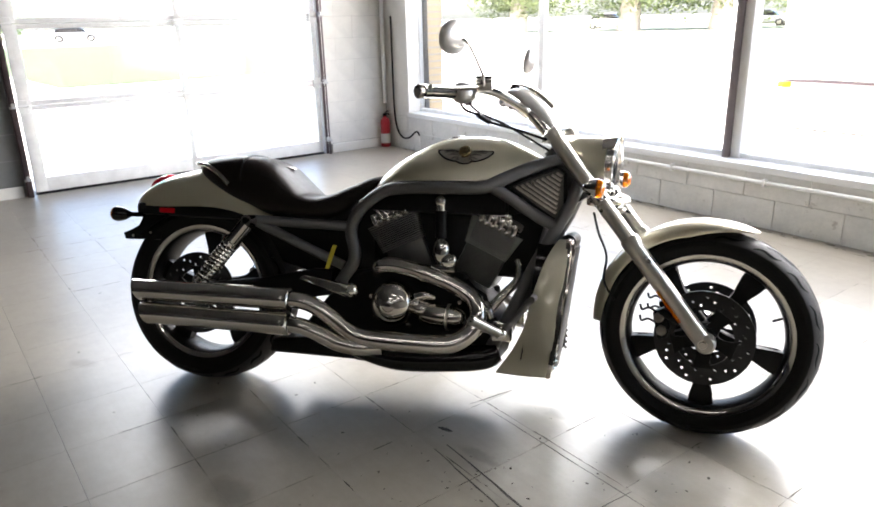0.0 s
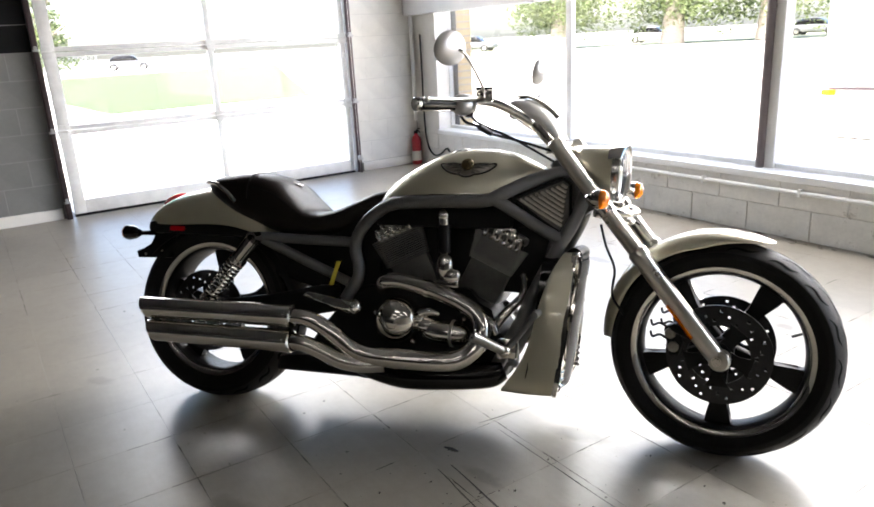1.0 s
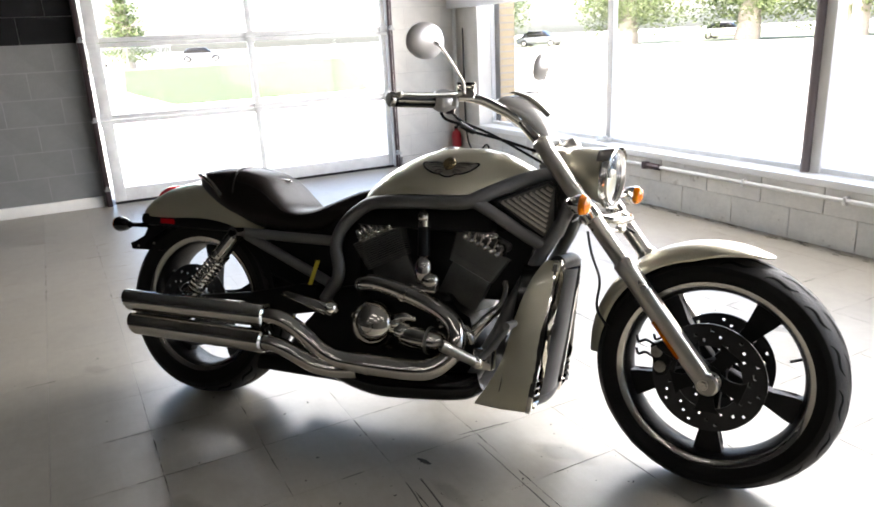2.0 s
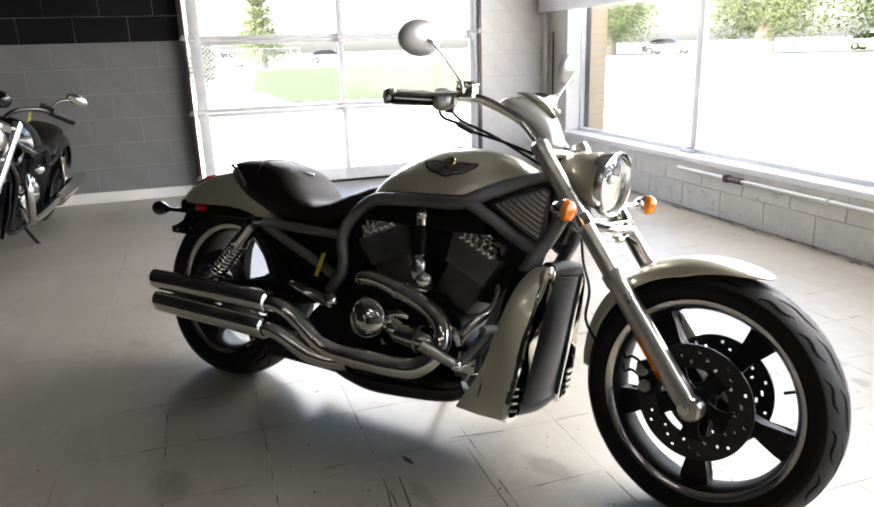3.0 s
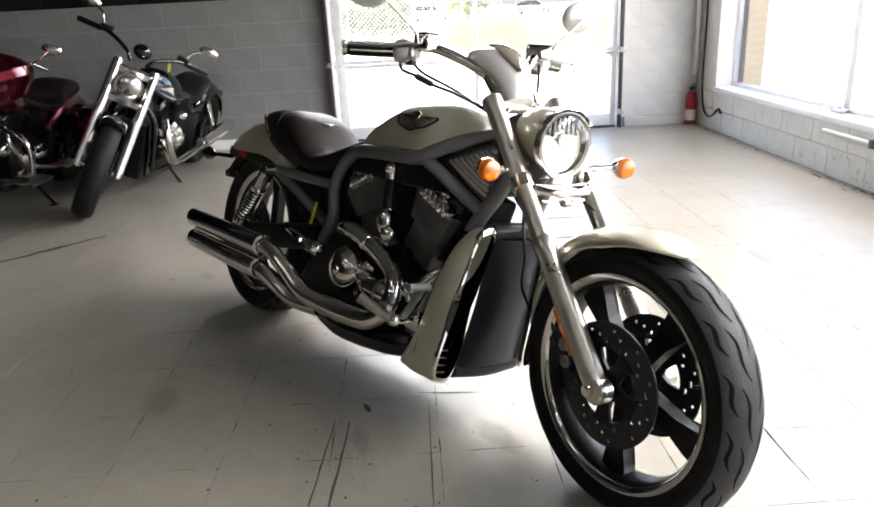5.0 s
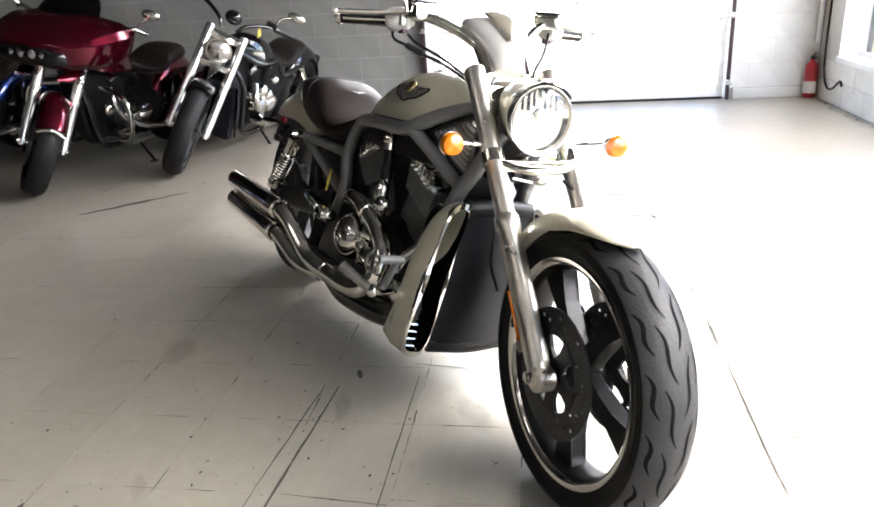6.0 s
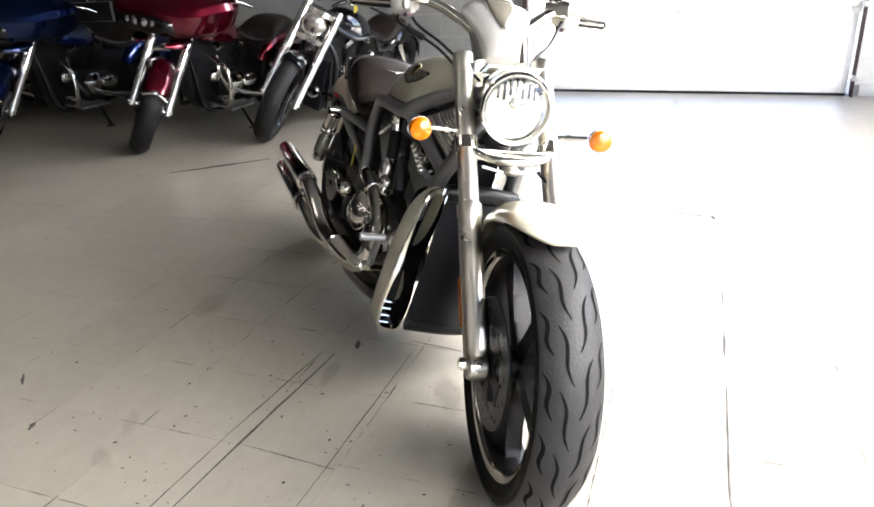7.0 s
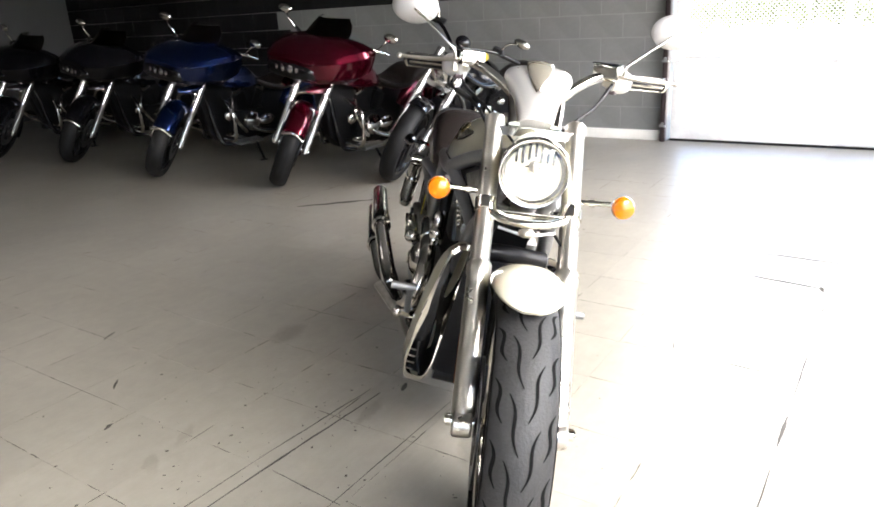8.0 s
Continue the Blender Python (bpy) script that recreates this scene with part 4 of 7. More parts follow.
prism(bm, [(0.26, 0.47), (0.25, 0.60), (0.30, 0.655), (0.66, 0.70), (0.66, 0.42), (0.50, 0.44), (0.42, 0.46)], -0.105, 0.105, "y", 0.02)
part("battery_box", bm, M_BLACK, bike)
bm = B()
prism(bm, [(0.64, 0.655), (0.66, 0.72), (0.78, 0.758), (1.06, 0.768), (1.10, 0.775), (1.10, 0.655)], -0.128, 0.128, "y", 0.02)
prism(bm, [(1.08, 0.765), (1.20, 0.80), (1.25, 0.79), (1.25, 0.68), (1.08, 0.655)], -0.078, 0.078, "y", 0.02)
part("airbox", bm, M_BLACK, bike)
bm = B()
prism(bm, [(0.30, 0.150), (0.31, 0.20), (0.5, 0.22), (1.06, 0.24), (1.10, 0.21), (1.02, 0.158), (0.66, 0.156)], -0.15, 0.13, "y", 0.015)
part("belly_pan", bm, M_BLACK, bike)
for name, base, top, fwd in (("rear_cylinder", (0.79, 0.47), (0.708, 0.645), -1), ("front_cylinder", (1.0, 0.47), (1.073, 0.632), 1)):
    cy = thing(name, Matrix(), "", "")
    for k in [k for k in cy.keys()]:
        del cy[k]
    cy.parent = bike
    b, t = Vector((base[0], 0, base[1])), Vector((top[0], 0, top[1]))
    d = (t - b).normalized()
    side = Vector((d.z, 0, -d.x))

    def blk(bm, lo, hi, w, y, bev):
        m = Matrix.Translation(b) @ Matrix(((side.x, 0, d.x), (0, 1, 0), (side.z, 0, d.z))).to_4x4()
        box(bm, -w, w, -y, y, lo, hi, bev, m)
    L = (t - b).length
    bm = B()
    blk(bm, -0.03, L * 0.55, 0.070, 0.092, 0.015)
    part("barrel", bm, M_ENGINE, cy)
    bm = B()
    blk(bm, L * 0.5, L, 0.072, 0.095, 0.012)
    part("head", bm, M_BLACK, cy)
    for i in range(14):
        bm = B()
        z = L * 0.44 + i * L * 0.036
        blk(bm, z, z + 0.0030, 0.074 + 0.0012 * i, 0.106 + 0.0006 * i, 0.001)
        part("fin", bm, M_FIN, cy)
    bm = B()
    blk(bm, L, L + 0.03, 0.074, 0.088, 0.012)
    part("valve_cover", bm, M_ENGINE, cy)
    for s in (-1, 1):
        m = Matrix.Translation(b) @ Matrix(((side.x, 0, d.x), (0, 1, 0), (side.z, 0, d.z))).to_4x4()
        bm = B()
        box(bm, -0.068, 0.068, s * 0.098 - 0.018, s * 0.098 + 0.018, L - 0.012, L + 0.018, 0.008, m)
        rk = part("rocker_box", bm, M_CHROME, cy, "polished rocker box")
        for k, u in enumerate((-0.056, -0.034, -0.012, 0.012, 0.034, 0.056)):
            bm = B()
            h = 0.030 if k in (1, 4) else 0.022
            box(bm, u - 0.0075, u + 0.0075, s * 0.100 - 0.020, s * 0.100 + 0.022, L - 0.022, L + h, 0.005, m)
            part("rib", bm, M_CHROME, rk)
            bm = B()
            q = m @ Vector((u, s * 0.120, L - 0.012))
            ball(bm, q, 0.007, 0.007, 0.009, 10)
            part("head_bolt", bm, M_CHROME, rk)
        bm = B()
        box(bm, -0.030, 0.030, s * 0.090 - 0.012, s * 0.090 + 0.012, L + 0.016, L + 0.040, 0.007, m)
        part("breather", bm, M_CHROME, rk)

bm = B()
rod(bm, (0.893, -0.135, 0.60), (0.888, -0.14, 0.69), 0.017, n=16)
ball(bm, (0.888, -0.14, 0.695), 0.020, 0.02, 0.022, 16)
rod(bm, (0.895, -0.135, 0.47), (0.893, -0.135, 0.58), 0.014, n=14)
ball(bm, (0.90, -0.15, 0.535), 0.028, 0.022, 0.045, 14)
ball(bm, (0.925, -0.152, 0.505), 0.03, 0.022, 0.028, 14)
box(bm, 0.87, 0.95, -0.165, -0.13, 0.47, 0.495, 0.006)
part("coolant_fitting", bm, M_CHROME, bike, "chrome fittings between the cylinders")
bm = B()
rod(bm, (0.894, -0.138, 0.578), (0.890, -0.138, 0.665), 0.019, n=16)
part("rubber_hose", bm, M_BLACK, bike)
bm = B()
tube(bm, [(1.065, -0.145, 0.355), (1.085, -0.142, 0.385), (1.115, -0.130, 0.420), (1.140, -0.105, 0.452), (1.143, -0.085, 0.490), (1.135, -0.070, 0.515)], [0.017, 0.016, 0.014, 0.013, 0.012, 0.012], n=12)
tube(bm, [(1.045, -0.150, 0.378), (1.062, -0.158, 0.362), (1.075, -0.158, 0.335)], [0.012, 0.016, 0.012], n=10)
part("coolant_pipe", bm, M_CHROME, bike)

# round chrome engine covers
COVER = Matrix.Translation((-0.019, 0, -0.014))
bm = B()
lathe(bm, [(0.0, 0.086), (0.018, 0.0845), (0.036, 0.080), (0.052, 0.072), (0.065, 0.060), (0.073, 0.045), (0.0765, 0.028), (0.077, 0.0), (0.0, 0.0)], (0.763, -0.118, 0.368), (0, -1, 0), 40)
cv = part("clutch_cover", bm, M_CHROME, bike, "polished chrome engine cover", COVER)
bm = B()
lathe(bm, [(0.022, -0.006), (0.022, 0.002), (0.019, 0.004), (0.0, 0.0045)], (0.763, -0.2025, 0.368), (0, -1, 0), 24)
part("cap", bm, M_CHROME, cv, "", COVER)
bm = B()
lathe(bm, [(0.0, 0.0), (0.020, 0.004), (0.031, 0.013), (0.038, 0.030), (0.041, 0.055), (0.041, 0.105), (0.039, 0.130), (0.034, 0.150), (0.024, 0.163), (0.012, 0.168), (0.0, 0.169)], (0.846, -0.142, 0.343), (1, 0, -0.04), 30)
ball(bm, (0.862, -0.135, 0.358), 0.045, 0.045, 0.034, 20)
part("water_pump_cover", bm, M_CHROME, bike, "polished chrome engine cover", COVER)
bm = B()
lathe(bm, [(0.0395, 0.0), (0.0425, 0.001), (0.0425, 0.009), (0.0395, 0.010)], (0.946, -0.142, 0.339), (1, 0, -0.04), 30, closed=True)
part("cover_band", bm, M_SATIN, bike, "", COVER)
bm = B()
tube(bm, [(0.845, -0.150, 0.395), (0.875, -0.158, 0.405), (0.905, -0.150, 0.398)], [0.018, 0.014, 0.008], n=12)
ball(bm, (0.842, -0.160, 0.378), 0.018, 0.018, 0.016, 14)
part("cover_lug", bm, M_CHROME, bike, "", COVER)
for px, pz, r in ((0.700, 0.325, 0.012), (0.815, 0.300, 0.012), (0.684, 0.385, 0.012), (0.985, 0.388, 0.011), (0.860, 0.318, 0.011)):
    bm = B()
    lathe(bm, [(0.0, 0.03), (r * 0.55, 0.029), (r * 0.9, 0.024), (r, 0.0), (0.0, 0.0)], (px, -0.118, pz), (0, -1, 0), 12)
    part("cover_boss", bm, M_CHROME, bike, "chrome bolt boss", COVER)
bm = B()
prism(bm, [(0.43, 0.42), (0.45, 0.435), (0.56, 0.418), (0.61, 0.412), (0.62, 0.385), (0.60, 0.37), (0.53, 0.395)], -0.215, -0.17, "y", 0.008)
ball(bm, (0.615, -0.19, 0.392), 0.024, 0.03, 0.026, 14)
part("muffler_bracket", bm, M_CHROME, bike)

# exhaust
ex = thing("exhaust", Matrix(), "", "")
for k in [k for k in ex.keys()]:
    del ex[k]
ex.parent = bike


def muffler(z0, z1, xt, r, y):
    bm = B()
    ax = Vector((-1, 0, 0))
    n = 28
    rings = []
    for x, k in ((0.445, 0.80), (0.438, 0.94), (0.425, 1.0), (0.30, 1.0), (0.1, 1.0), (-0.02, 1.0)):
        u = (0.44 - x) / 0.6
        rings.append([(x, y + r * k * math.cos(a), z1 + (z0 - z1) * u + r * k * math.sin(a)) for a in [2 * math.pi * j / n for j in range(n)]])
    tip = [(xt - 0.016 * math.sin(a), y + r * math.cos(a), z0 + r * math.sin(a)) for a in [2 * math.pi * j / n for j in range(n)]]
    tip2 = [(xt - 0.016 * math.sin(a) + 0.002, y + r * 0.90 * math.cos(a), z0 + r * 0.90 * math.sin(a)) for a in [2 * math.pi * j / n for j in range(n)]]
    deep = [(xt + 0.12, y + r * 0.85 * math.cos(a), z0 + r * 0.85 * math.sin(a)) for a in [2 * math.pi * j / n for j in range(n)]]
    rings += [tip, tip2]
    loft(bm, rings, cap=False)
    o = part("muffler", bm, M_CHROME, ex, "slash-cut chrome muffler")
    bm = B()
    loft(bm, [tip2, deep], cap=False)
    bm.faces.new([bm.verts.new(p) for p in deep])
    part("muffler_bore", bm, M_GLOSSB, o)
    bm = B()
    lathe(bm, [(r * 0.80, 0.0), (r * 1.03, 0.004), (r * 1.03, 0.016), (r * 0.8, 0.02)], (0.452, y, z1), (-1, 0, 0), 28, closed=True)
    part("clamp", bm, M_CHROME, o)


muffler(0.354, 0.363, -0.114, 0.0360, -0.298)
muffler(0.279, 0.284, -0.080, 0.0360, -0.303)
bm = B()
tube(bm, [(0.44, -0.298, 0.362), (0.49, -0.296, 0.360), (0.535, -0.289, 0.344), (0.585, -0.276, 0.310), (0.635, -0.262, 0.272), (0.69, -0.251, 0.252), (0.80, -0.239, 0.247), (0.91, -0.225, 0.247), (0.975, -0.213, 0.257),
          (1.024, -0.200, 0.295), (1.038, -0.190, 0.345), (1.018, -0.178, 0.392), (0.96, -0.169, 0.427), (0.88, -0.164, 0.455), (0.80, -0.161, 0.475), (0.738, -0.158, 0.482), (0.698, -0.150, 0.474), (0.678, -0.115, 0.455)],
     [0.0265, 0.0265, 0.0265, 0.027, 0.028, 0.030, 0.031, 0.031, 0.031, 0.029, 0.0275, 0.0265, 0.0265, 0.0265, 0.0265, 0.0265, 0.0265, 0.0265], n=20)
part("header_pipe", bm, M_CHROME, ex, "polished chrome header pipe")
bm = B()
tube(bm, [(0.44, -0.303, 0.284), (0.49, -0.301, 0.281), (0.545, -0.291, 0.262), (0.61, -0.274, 0.232), (0.67, -0.255, 0.222), (0.74, -0.235, 0.226)], 0.026, n=18)
part("header_pipe", bm, M_CHROME, ex, "polished chrome header pipe")
bm = B()
tube(bm, [(0.60, -0.165, 0.200), (0.70, -0.165, 0.186), (0.80, -0.165, 0.180), (0.98, -0.158, 0.196), (1.06, -0.150, 0.208), (1.10, -0.140, 0.225)], [0.022, 0.036, 0.042, 0.042, 0.040, 0.030], n=18)
part("collector", bm, M_GLOSSB, ex, "black exhaust collector under the pipes")

for p, q in (((1.032, -0.197, 0.312), (1.036, -0.194, 0.328)), ((0.846, -0.163, 0.4635), (0.862, -0.1635, 0.4595)), ((0.775, -0.242, 0.2475), (0.79, -0.240, 0.2473))):
    bm = B()
    rod(bm, p, q, 0.0300 if p[0] > 0.8 else 0.0325, n=22)
    part("pipe_clamp", bm, M_CHROME, ex, "polished pipe clamp")

# forward controls
for s in (-1, 1):
    bm = B()
    rod(bm, (1.11, s * 0.13, 0.300), (1.122, s * 0.245, 0.302), 0.015, n=12)
    ball(bm, (1.122, s * 0.245, 0.302), 0.019, 0.017, 0.019, 14)
    box(bm, 1.08, 1.14, s * 0.150 - 0.02, s * 0.150 + 0.02, 0.265, 0.325, 0.006)
    ft = part("foot_control", bm, M_CHROME, bike)
    bm = B()
    rod(bm, (1.118, s * 0.250, 0.304), (1.040, s * 0.308, 0.348), 0.0135, 0.0165, n=14)
    pg = part("foot_peg", bm, M_PEWTER, ft, "ribbed metal foot peg")
    for k in range(3):
        a = radians(60 + 60 * k)
        bm = B()
        o = Vector((0.35 * math.cos(a), s * -0.55 * math.cos(a), math.sin(a))) * 0.0155
        rod(bm, Vector((1.100, s * 0.263, 0.314)) + o, Vector((1.043, s * 0.306, 0.346)) + o, 0.0028, n=6)
        part("rib", bm, M_BLACK, pg)
    bm = B()
    tube(bm, [(1.122, s * 0.215, 0.308), (1.155, s * 0.222, 0.345), (1.195, s * 0.228, 0.400), (1.212, s * 0.232, 0.418)], 0.010, n=10)
    rod(bm, (1.212, s * 0.215, 0.418), (1.212, s * 0.285, 0.418), 0.011, n=10)
    part("pedal", bm, M_FRAME, ft)
# side stand on the far side
bm = B()
tube(bm, [(0.78, 0.14, 0.17), (0.80, 0.22, 0.10), (0.82, 0.29, 0.0775)], 0.011, n=10)
box(bm, 0.79, 0.86, 0.275, 0.325, 0.072, 0.086, 0.003)
part("side_stand", bm, M_BLACK, bike)
bm = B()
prism(bm, [(0.505, 0.455), (0.53, 0.535), (0.545, 0.535), (0.52, 0.455)], -0.165, -0.163, "y")
part("price_tag", bm, M_YELLOW, bike, "small yellow paper tag")

# ---- steered front end ----
X = STEER
for s in (-1, 1):
    y = s * 0.105
    a, m, e = Vector((1.243, y, 0.935)), Vector((1.500, y, 0.612)), Vector((1.742, y, 0.308))
    d = (e - a).normalized()
    bm = B()
    lathe(bm, [(0.0, -0.012), (0.018, -0.012), (0.027, -0.004), (0.0275, 0.02), (0.0245, 0.028), (0.0238, 0.43), (0.0, 0.43)], a, d, 28)
    fk = part("fork_tube", bm, M_SATIN, bike, "polished fork tube", X)
    bm = B()
    L = (e - m).length
    lathe(bm, [(0.0, -0.012), (0.026, -0.012), (0.030, -0.006), (0.030, 0.02), (0.0275, 0.026), (0.0272, L - 0.05), (0.0245, L - 0.012), (0.016, L + 0.006), (0.0, L + 0.008)], m, d, 28)
    part("fork_leg", bm, M_SATIN, bike, "polished lower fork leg", X)
    bm = B()
    c = a + d * 0.248
    lathe(bm, [(0.024, -0.018), (0.0285, -0.016), (0.0285, 0.016), (0.024, 0.018)], c, d, 28, closed=True)
    part("clamp_ring", bm, M_CHROME, bike, "", X)
    bm = B()
    rod(bm, (1.730, y + s * 0.018, 0.324), (1.730, y + s * 0.036, 0.324), 0.014, n=16)
    rod(bm, (1.730, y + s * 0.036, 0.324), (1.730, y + s * 0.040, 0.324), 0.010, n=6)
    rod(bm, (1.730, 0, 0.324), (1.730, y, 0.324), 0.012, n=12)
    part("axle", bm, M_CHROME, bike, "", X)
    bm = B()
    lathe(bm, [(0.0, -0.023), (0.024, -0.023), (0.029, -0.018), (0.030, 0.0), (0.029, 0.018), (0.024, 0.023), (0.0, 0.023)], (1.736, y, 0.320), (0, 1, 0), 28)
    part("axle_boss", bm, M_SATIN, bike, "", X)
    bm = B()
    o = Vector((1.640 - 0.0125, y + s * 0.0208, 0.436 - 0.0099))
    mm = Matrix.Translation(o) @ d.to_track_quat("Z", "Y").to_matrix().to_4x4()
    box(bm, -0.008, 0.008, -0.0028, 0.0028, -0.058, 0.058, 0.002, mm @ Matrix.Rotation(radians(s * -37), 4, "Z"))
    part("reflector", bm, M_AMBER, bike, "amber fork reflector", X)
    bm = B()
    prism(bm, [(1.575, 0.395), (1.612, 0.412), (1.632, 0.355), (1.622, 0.315), (1.595, 0.31)], s * 0.055, s * 0.092, "y", 0.008)
    rod(bm, (1.60, s * 0.09, 0.40), (1.69, s * 0.095, 0.36), 0.012)
    cl = part("brake_caliper", bm, M_BLACK, bike, "", X)
    for px, pz in ((1.596, 0.380), (1.606, 0.340)):
        bm = B()
        lathe(bm, [(0.0, 0.006), (0.013, 0.005), (0.016, 0.002), (0.016, -0.004), (0.0, -0.004)], (px, s * 0.094, pz), (0, s, 0), 18)
        part("piston_cap", bm, M_PEWTER, cl, "", X)
    for k in range(2):
        bm = B()
        z0 = 0.395 - 0.035 * k
        tube(bm, [(1.590, s * 0.085, z0), (1.565, s * 0.088, z0 + 0.012), (1.545, s * 0.086, z0 + 0.004), (1.538, s * 0.084, z0 + 0.020)], 0.0038, n=8)
        part("brake_line", bm, M_BLACK, cl, "", X)
    # signals
    bm = B()
    rod(bm, (1.372, s * 0.125, 0.77), (1.395, s * 0.20, 0.777), 0.007, n=10)
    rod(bm, (1.38, s * 0.15, 0.772), (1.384, s * 0.163, 0.773), 0.010, n=10)
    lathe(bm, [(0.0, -0.034), (0.010, -0.032), (0.022, -0.018), (0.029, 0.004), (0.029, 0.010), (0.0, 0.012)], (1.408, s * 0.226, 0.778), (1, 0, -0.06), 24)
    sg = part("front_signal", bm, M_CHROME, bike, "chrome bullet turn signal", X)
    bm = B()
    lathe(bm, [(0.0285, 0.010), (0.0285, 0.016), (0.024, 0.026), (0.012, 0.032), (0.0, 0.033)], (1.408, s * 0.226, 0.778), (1, 0, -0.06), 24)
    part("lens", bm, M_AMBER, sg, "amber lens", X)
    bm = B()
    lathe(bm, [(0.0, 0.0125), (0.012, 0.0135), (0.020, 0.0165), (0.0205, 0.0150), (0.012, 0.0122)], (1.408, s * 0.226, 0.778), (1, 0, -0.06), 20)
    ball(bm, (1.424, s * 0.226, 0.777), 0.006, 0.006, 0.006, 10)
    part("lamp_bowl", bm, M_REFL, sg, "", X)
for z0, z1, hw, nm in ((0.905, 0.928, 0.128, "upper_clamp"), (0.715, 0.742, 0.128, "lower_clamp")):
    xc = 1.243 + (0.935 - (z0 + z1) / 2) * (0.499 / 0.627)
    bm = B()
    pts = sup((0, 0), 1, 1, 3, 28, lambda a, b: (xc - 0.012 + 0.042 * a, hw * b * (1.0)))
    prism(bm, pts, z0, z1, "z", 0.006)
    part(nm, bm, M_CHROME, bike, "polished fork clamp", X)
bm = B()
tube(bm, [(1.415, -0.10, 0.735), (1.455, -0.06, 0.725), (1.468, 0, 0.722), (1.455, 0.06, 0.725), (1.415, 0.10, 0.735)], 0.011, n=10)
part("lamp_bracket", bm, M_CHROME, bike, "", X)
bm = B()
tube(bm, [(1.44, -0.07, 0.700), (1.45, 0, 0.690), (1.44, 0.07, 0.700)], 0.004, n=6)
ball(bm, (1.45, 0.0, 0.695), 0.016, 0.022, 0.012, 12)
part("brake_splitter", bm, M_SATIN, bike, "", X)

# headlamp: long shell, visor ring, reflector bowl and clear lens
hx, hz, hr = 1.418, 0.838, 0.082
hl = thing("headlamp", Matrix(), "", "")
for k in [k for k in hl.keys()]:
    del hl[k]
hl.parent = bike
rows = [(1.250, 0.012, 0.878), (1.260, 0.030, 0.876), (1.290, 0.052, 0.868), (1.330, 0.068, 0.858), (1.373, 0.079, 0.848), (1.407, 0.084, 0.840)]
bm = B()
loft(bm, [[(x, r * math.cos(a), z + r * 0.98 * math.sin(a)) for a in [2 * math.pi * j / 32 for j in range(32)]] for x, r, z in [tuple(v) for v in _cat(rows, 3)]])
part("shell", bm, M_SILVER, hl, "champagne silver headlamp shell", X)
bm = B()
lathe(bm, [(hr - 0.003, -0.010), (hr + 0.004, -0.010), (hr + 0.0045, 0.006), (hr + 0.002, 0.012), (hr - 0.002, 0.011)], (hx, 0, hz), (1, 0, -0.06), 40, closed=True)
part("trim_ring", bm, M_BRIGHT, hl, "chrome trim ring", X)
bm = B()
n = 18
rings = []
for dx, dr in ((-0.03, 0.004), (0.0, 0.008), (0.022, 0.009), (0.024, 0.006), (0.0, 0.005)):
    rings.append([(hx + dx * (0.4 + 0.6 * math.sin(a)), (hr + dr) * math.cos(a), hz + (hr + dr) * math.sin(a)) for a in [radians(35 + 110 * j / n) for j in range(n + 1)]])
loft(bm, rings, cap=False, closed=False)
part("visor", bm, M_CHROME, hl, "chrome visor", X)
bm = B()
lathe(bm, [(hr - 0.004, 0.004), (hr - 0.012, -0.008), (0.055, -0.030), (0.03, -0.042), (0.001, -0.045)], (hx, 0, hz), (1, 0, -0.06), 36, cap=False)
part("reflector_bowl", bm, M_REFL, hl, "", X)
# ribs whose dark colour stands for the room reflected in the upper bowl
for i in range(7):
    yy = -0.045 + 0.015 * i
    top = hz + math.sqrt(0.072 ** 2 - yy ** 2)
    bm = B()
    box(bm, hx - 0.034, hx - 0.004, yy - 0.0028, yy + 0.0028, max(hz + 0.020, top - (0.034, 0.046, 0.040)[i % 3]), top, 0.0012)
    part("reflector_facet", bm, M_FLUTE, hl, "", X)
bm = B()
lathe(bm, [(hr - 0.0060, 0.009), (hr - 0.0045, 0.0125), (hr - 0.0045, 0.004), (hr - 0.0065, 0.002)], (hx, 0, hz), (1, 0, -0.06), 40, closed=True)
part("lens_gasket", bm, M_SATIN, hl, "", X)
bm = B()
rod(bm, (hx - 0.045, 0, hz + 0.016), (hx - 0.003, 0, hz + 0.014), 0.017, 0.014, n=20)
part("bulb_shield", bm, M_FLUTE, hl, "", X)
bm = B()
lathe(bm, [(0.0135, 0.0), (0.012, 0.004), (0.006, 0.007), (0.001, 0.0075)], (hx - 0.003, 0, hz + 0.014), (1, 0, -0.06), 20, cap=False)
part("bulb_cap", bm, M_SATIN, hl, "", X)
for sy in (-1, 1):
    bm = B()
    rod(bm, (hx - 0.010, 0.013 * sy, hz + 0.014), (hx - 0.016, 0.034 * sy, hz + 0.010), 0.0022, n=8)
    part("shield_bracket", bm, M_FLUTE, hl, "", X)
bm = B()
lathe(bm, [(hr - 0.004, 0.010), (0.065, 0.020), (0.04, 0.027), (0.001, 0.030)], (hx, 0, hz), (1, 0, -0.06), 36, cap=False)
p = part("lens", bm, M_CLEAR, hl, "clear headlamp lens", X)
p.visible_shadow = False

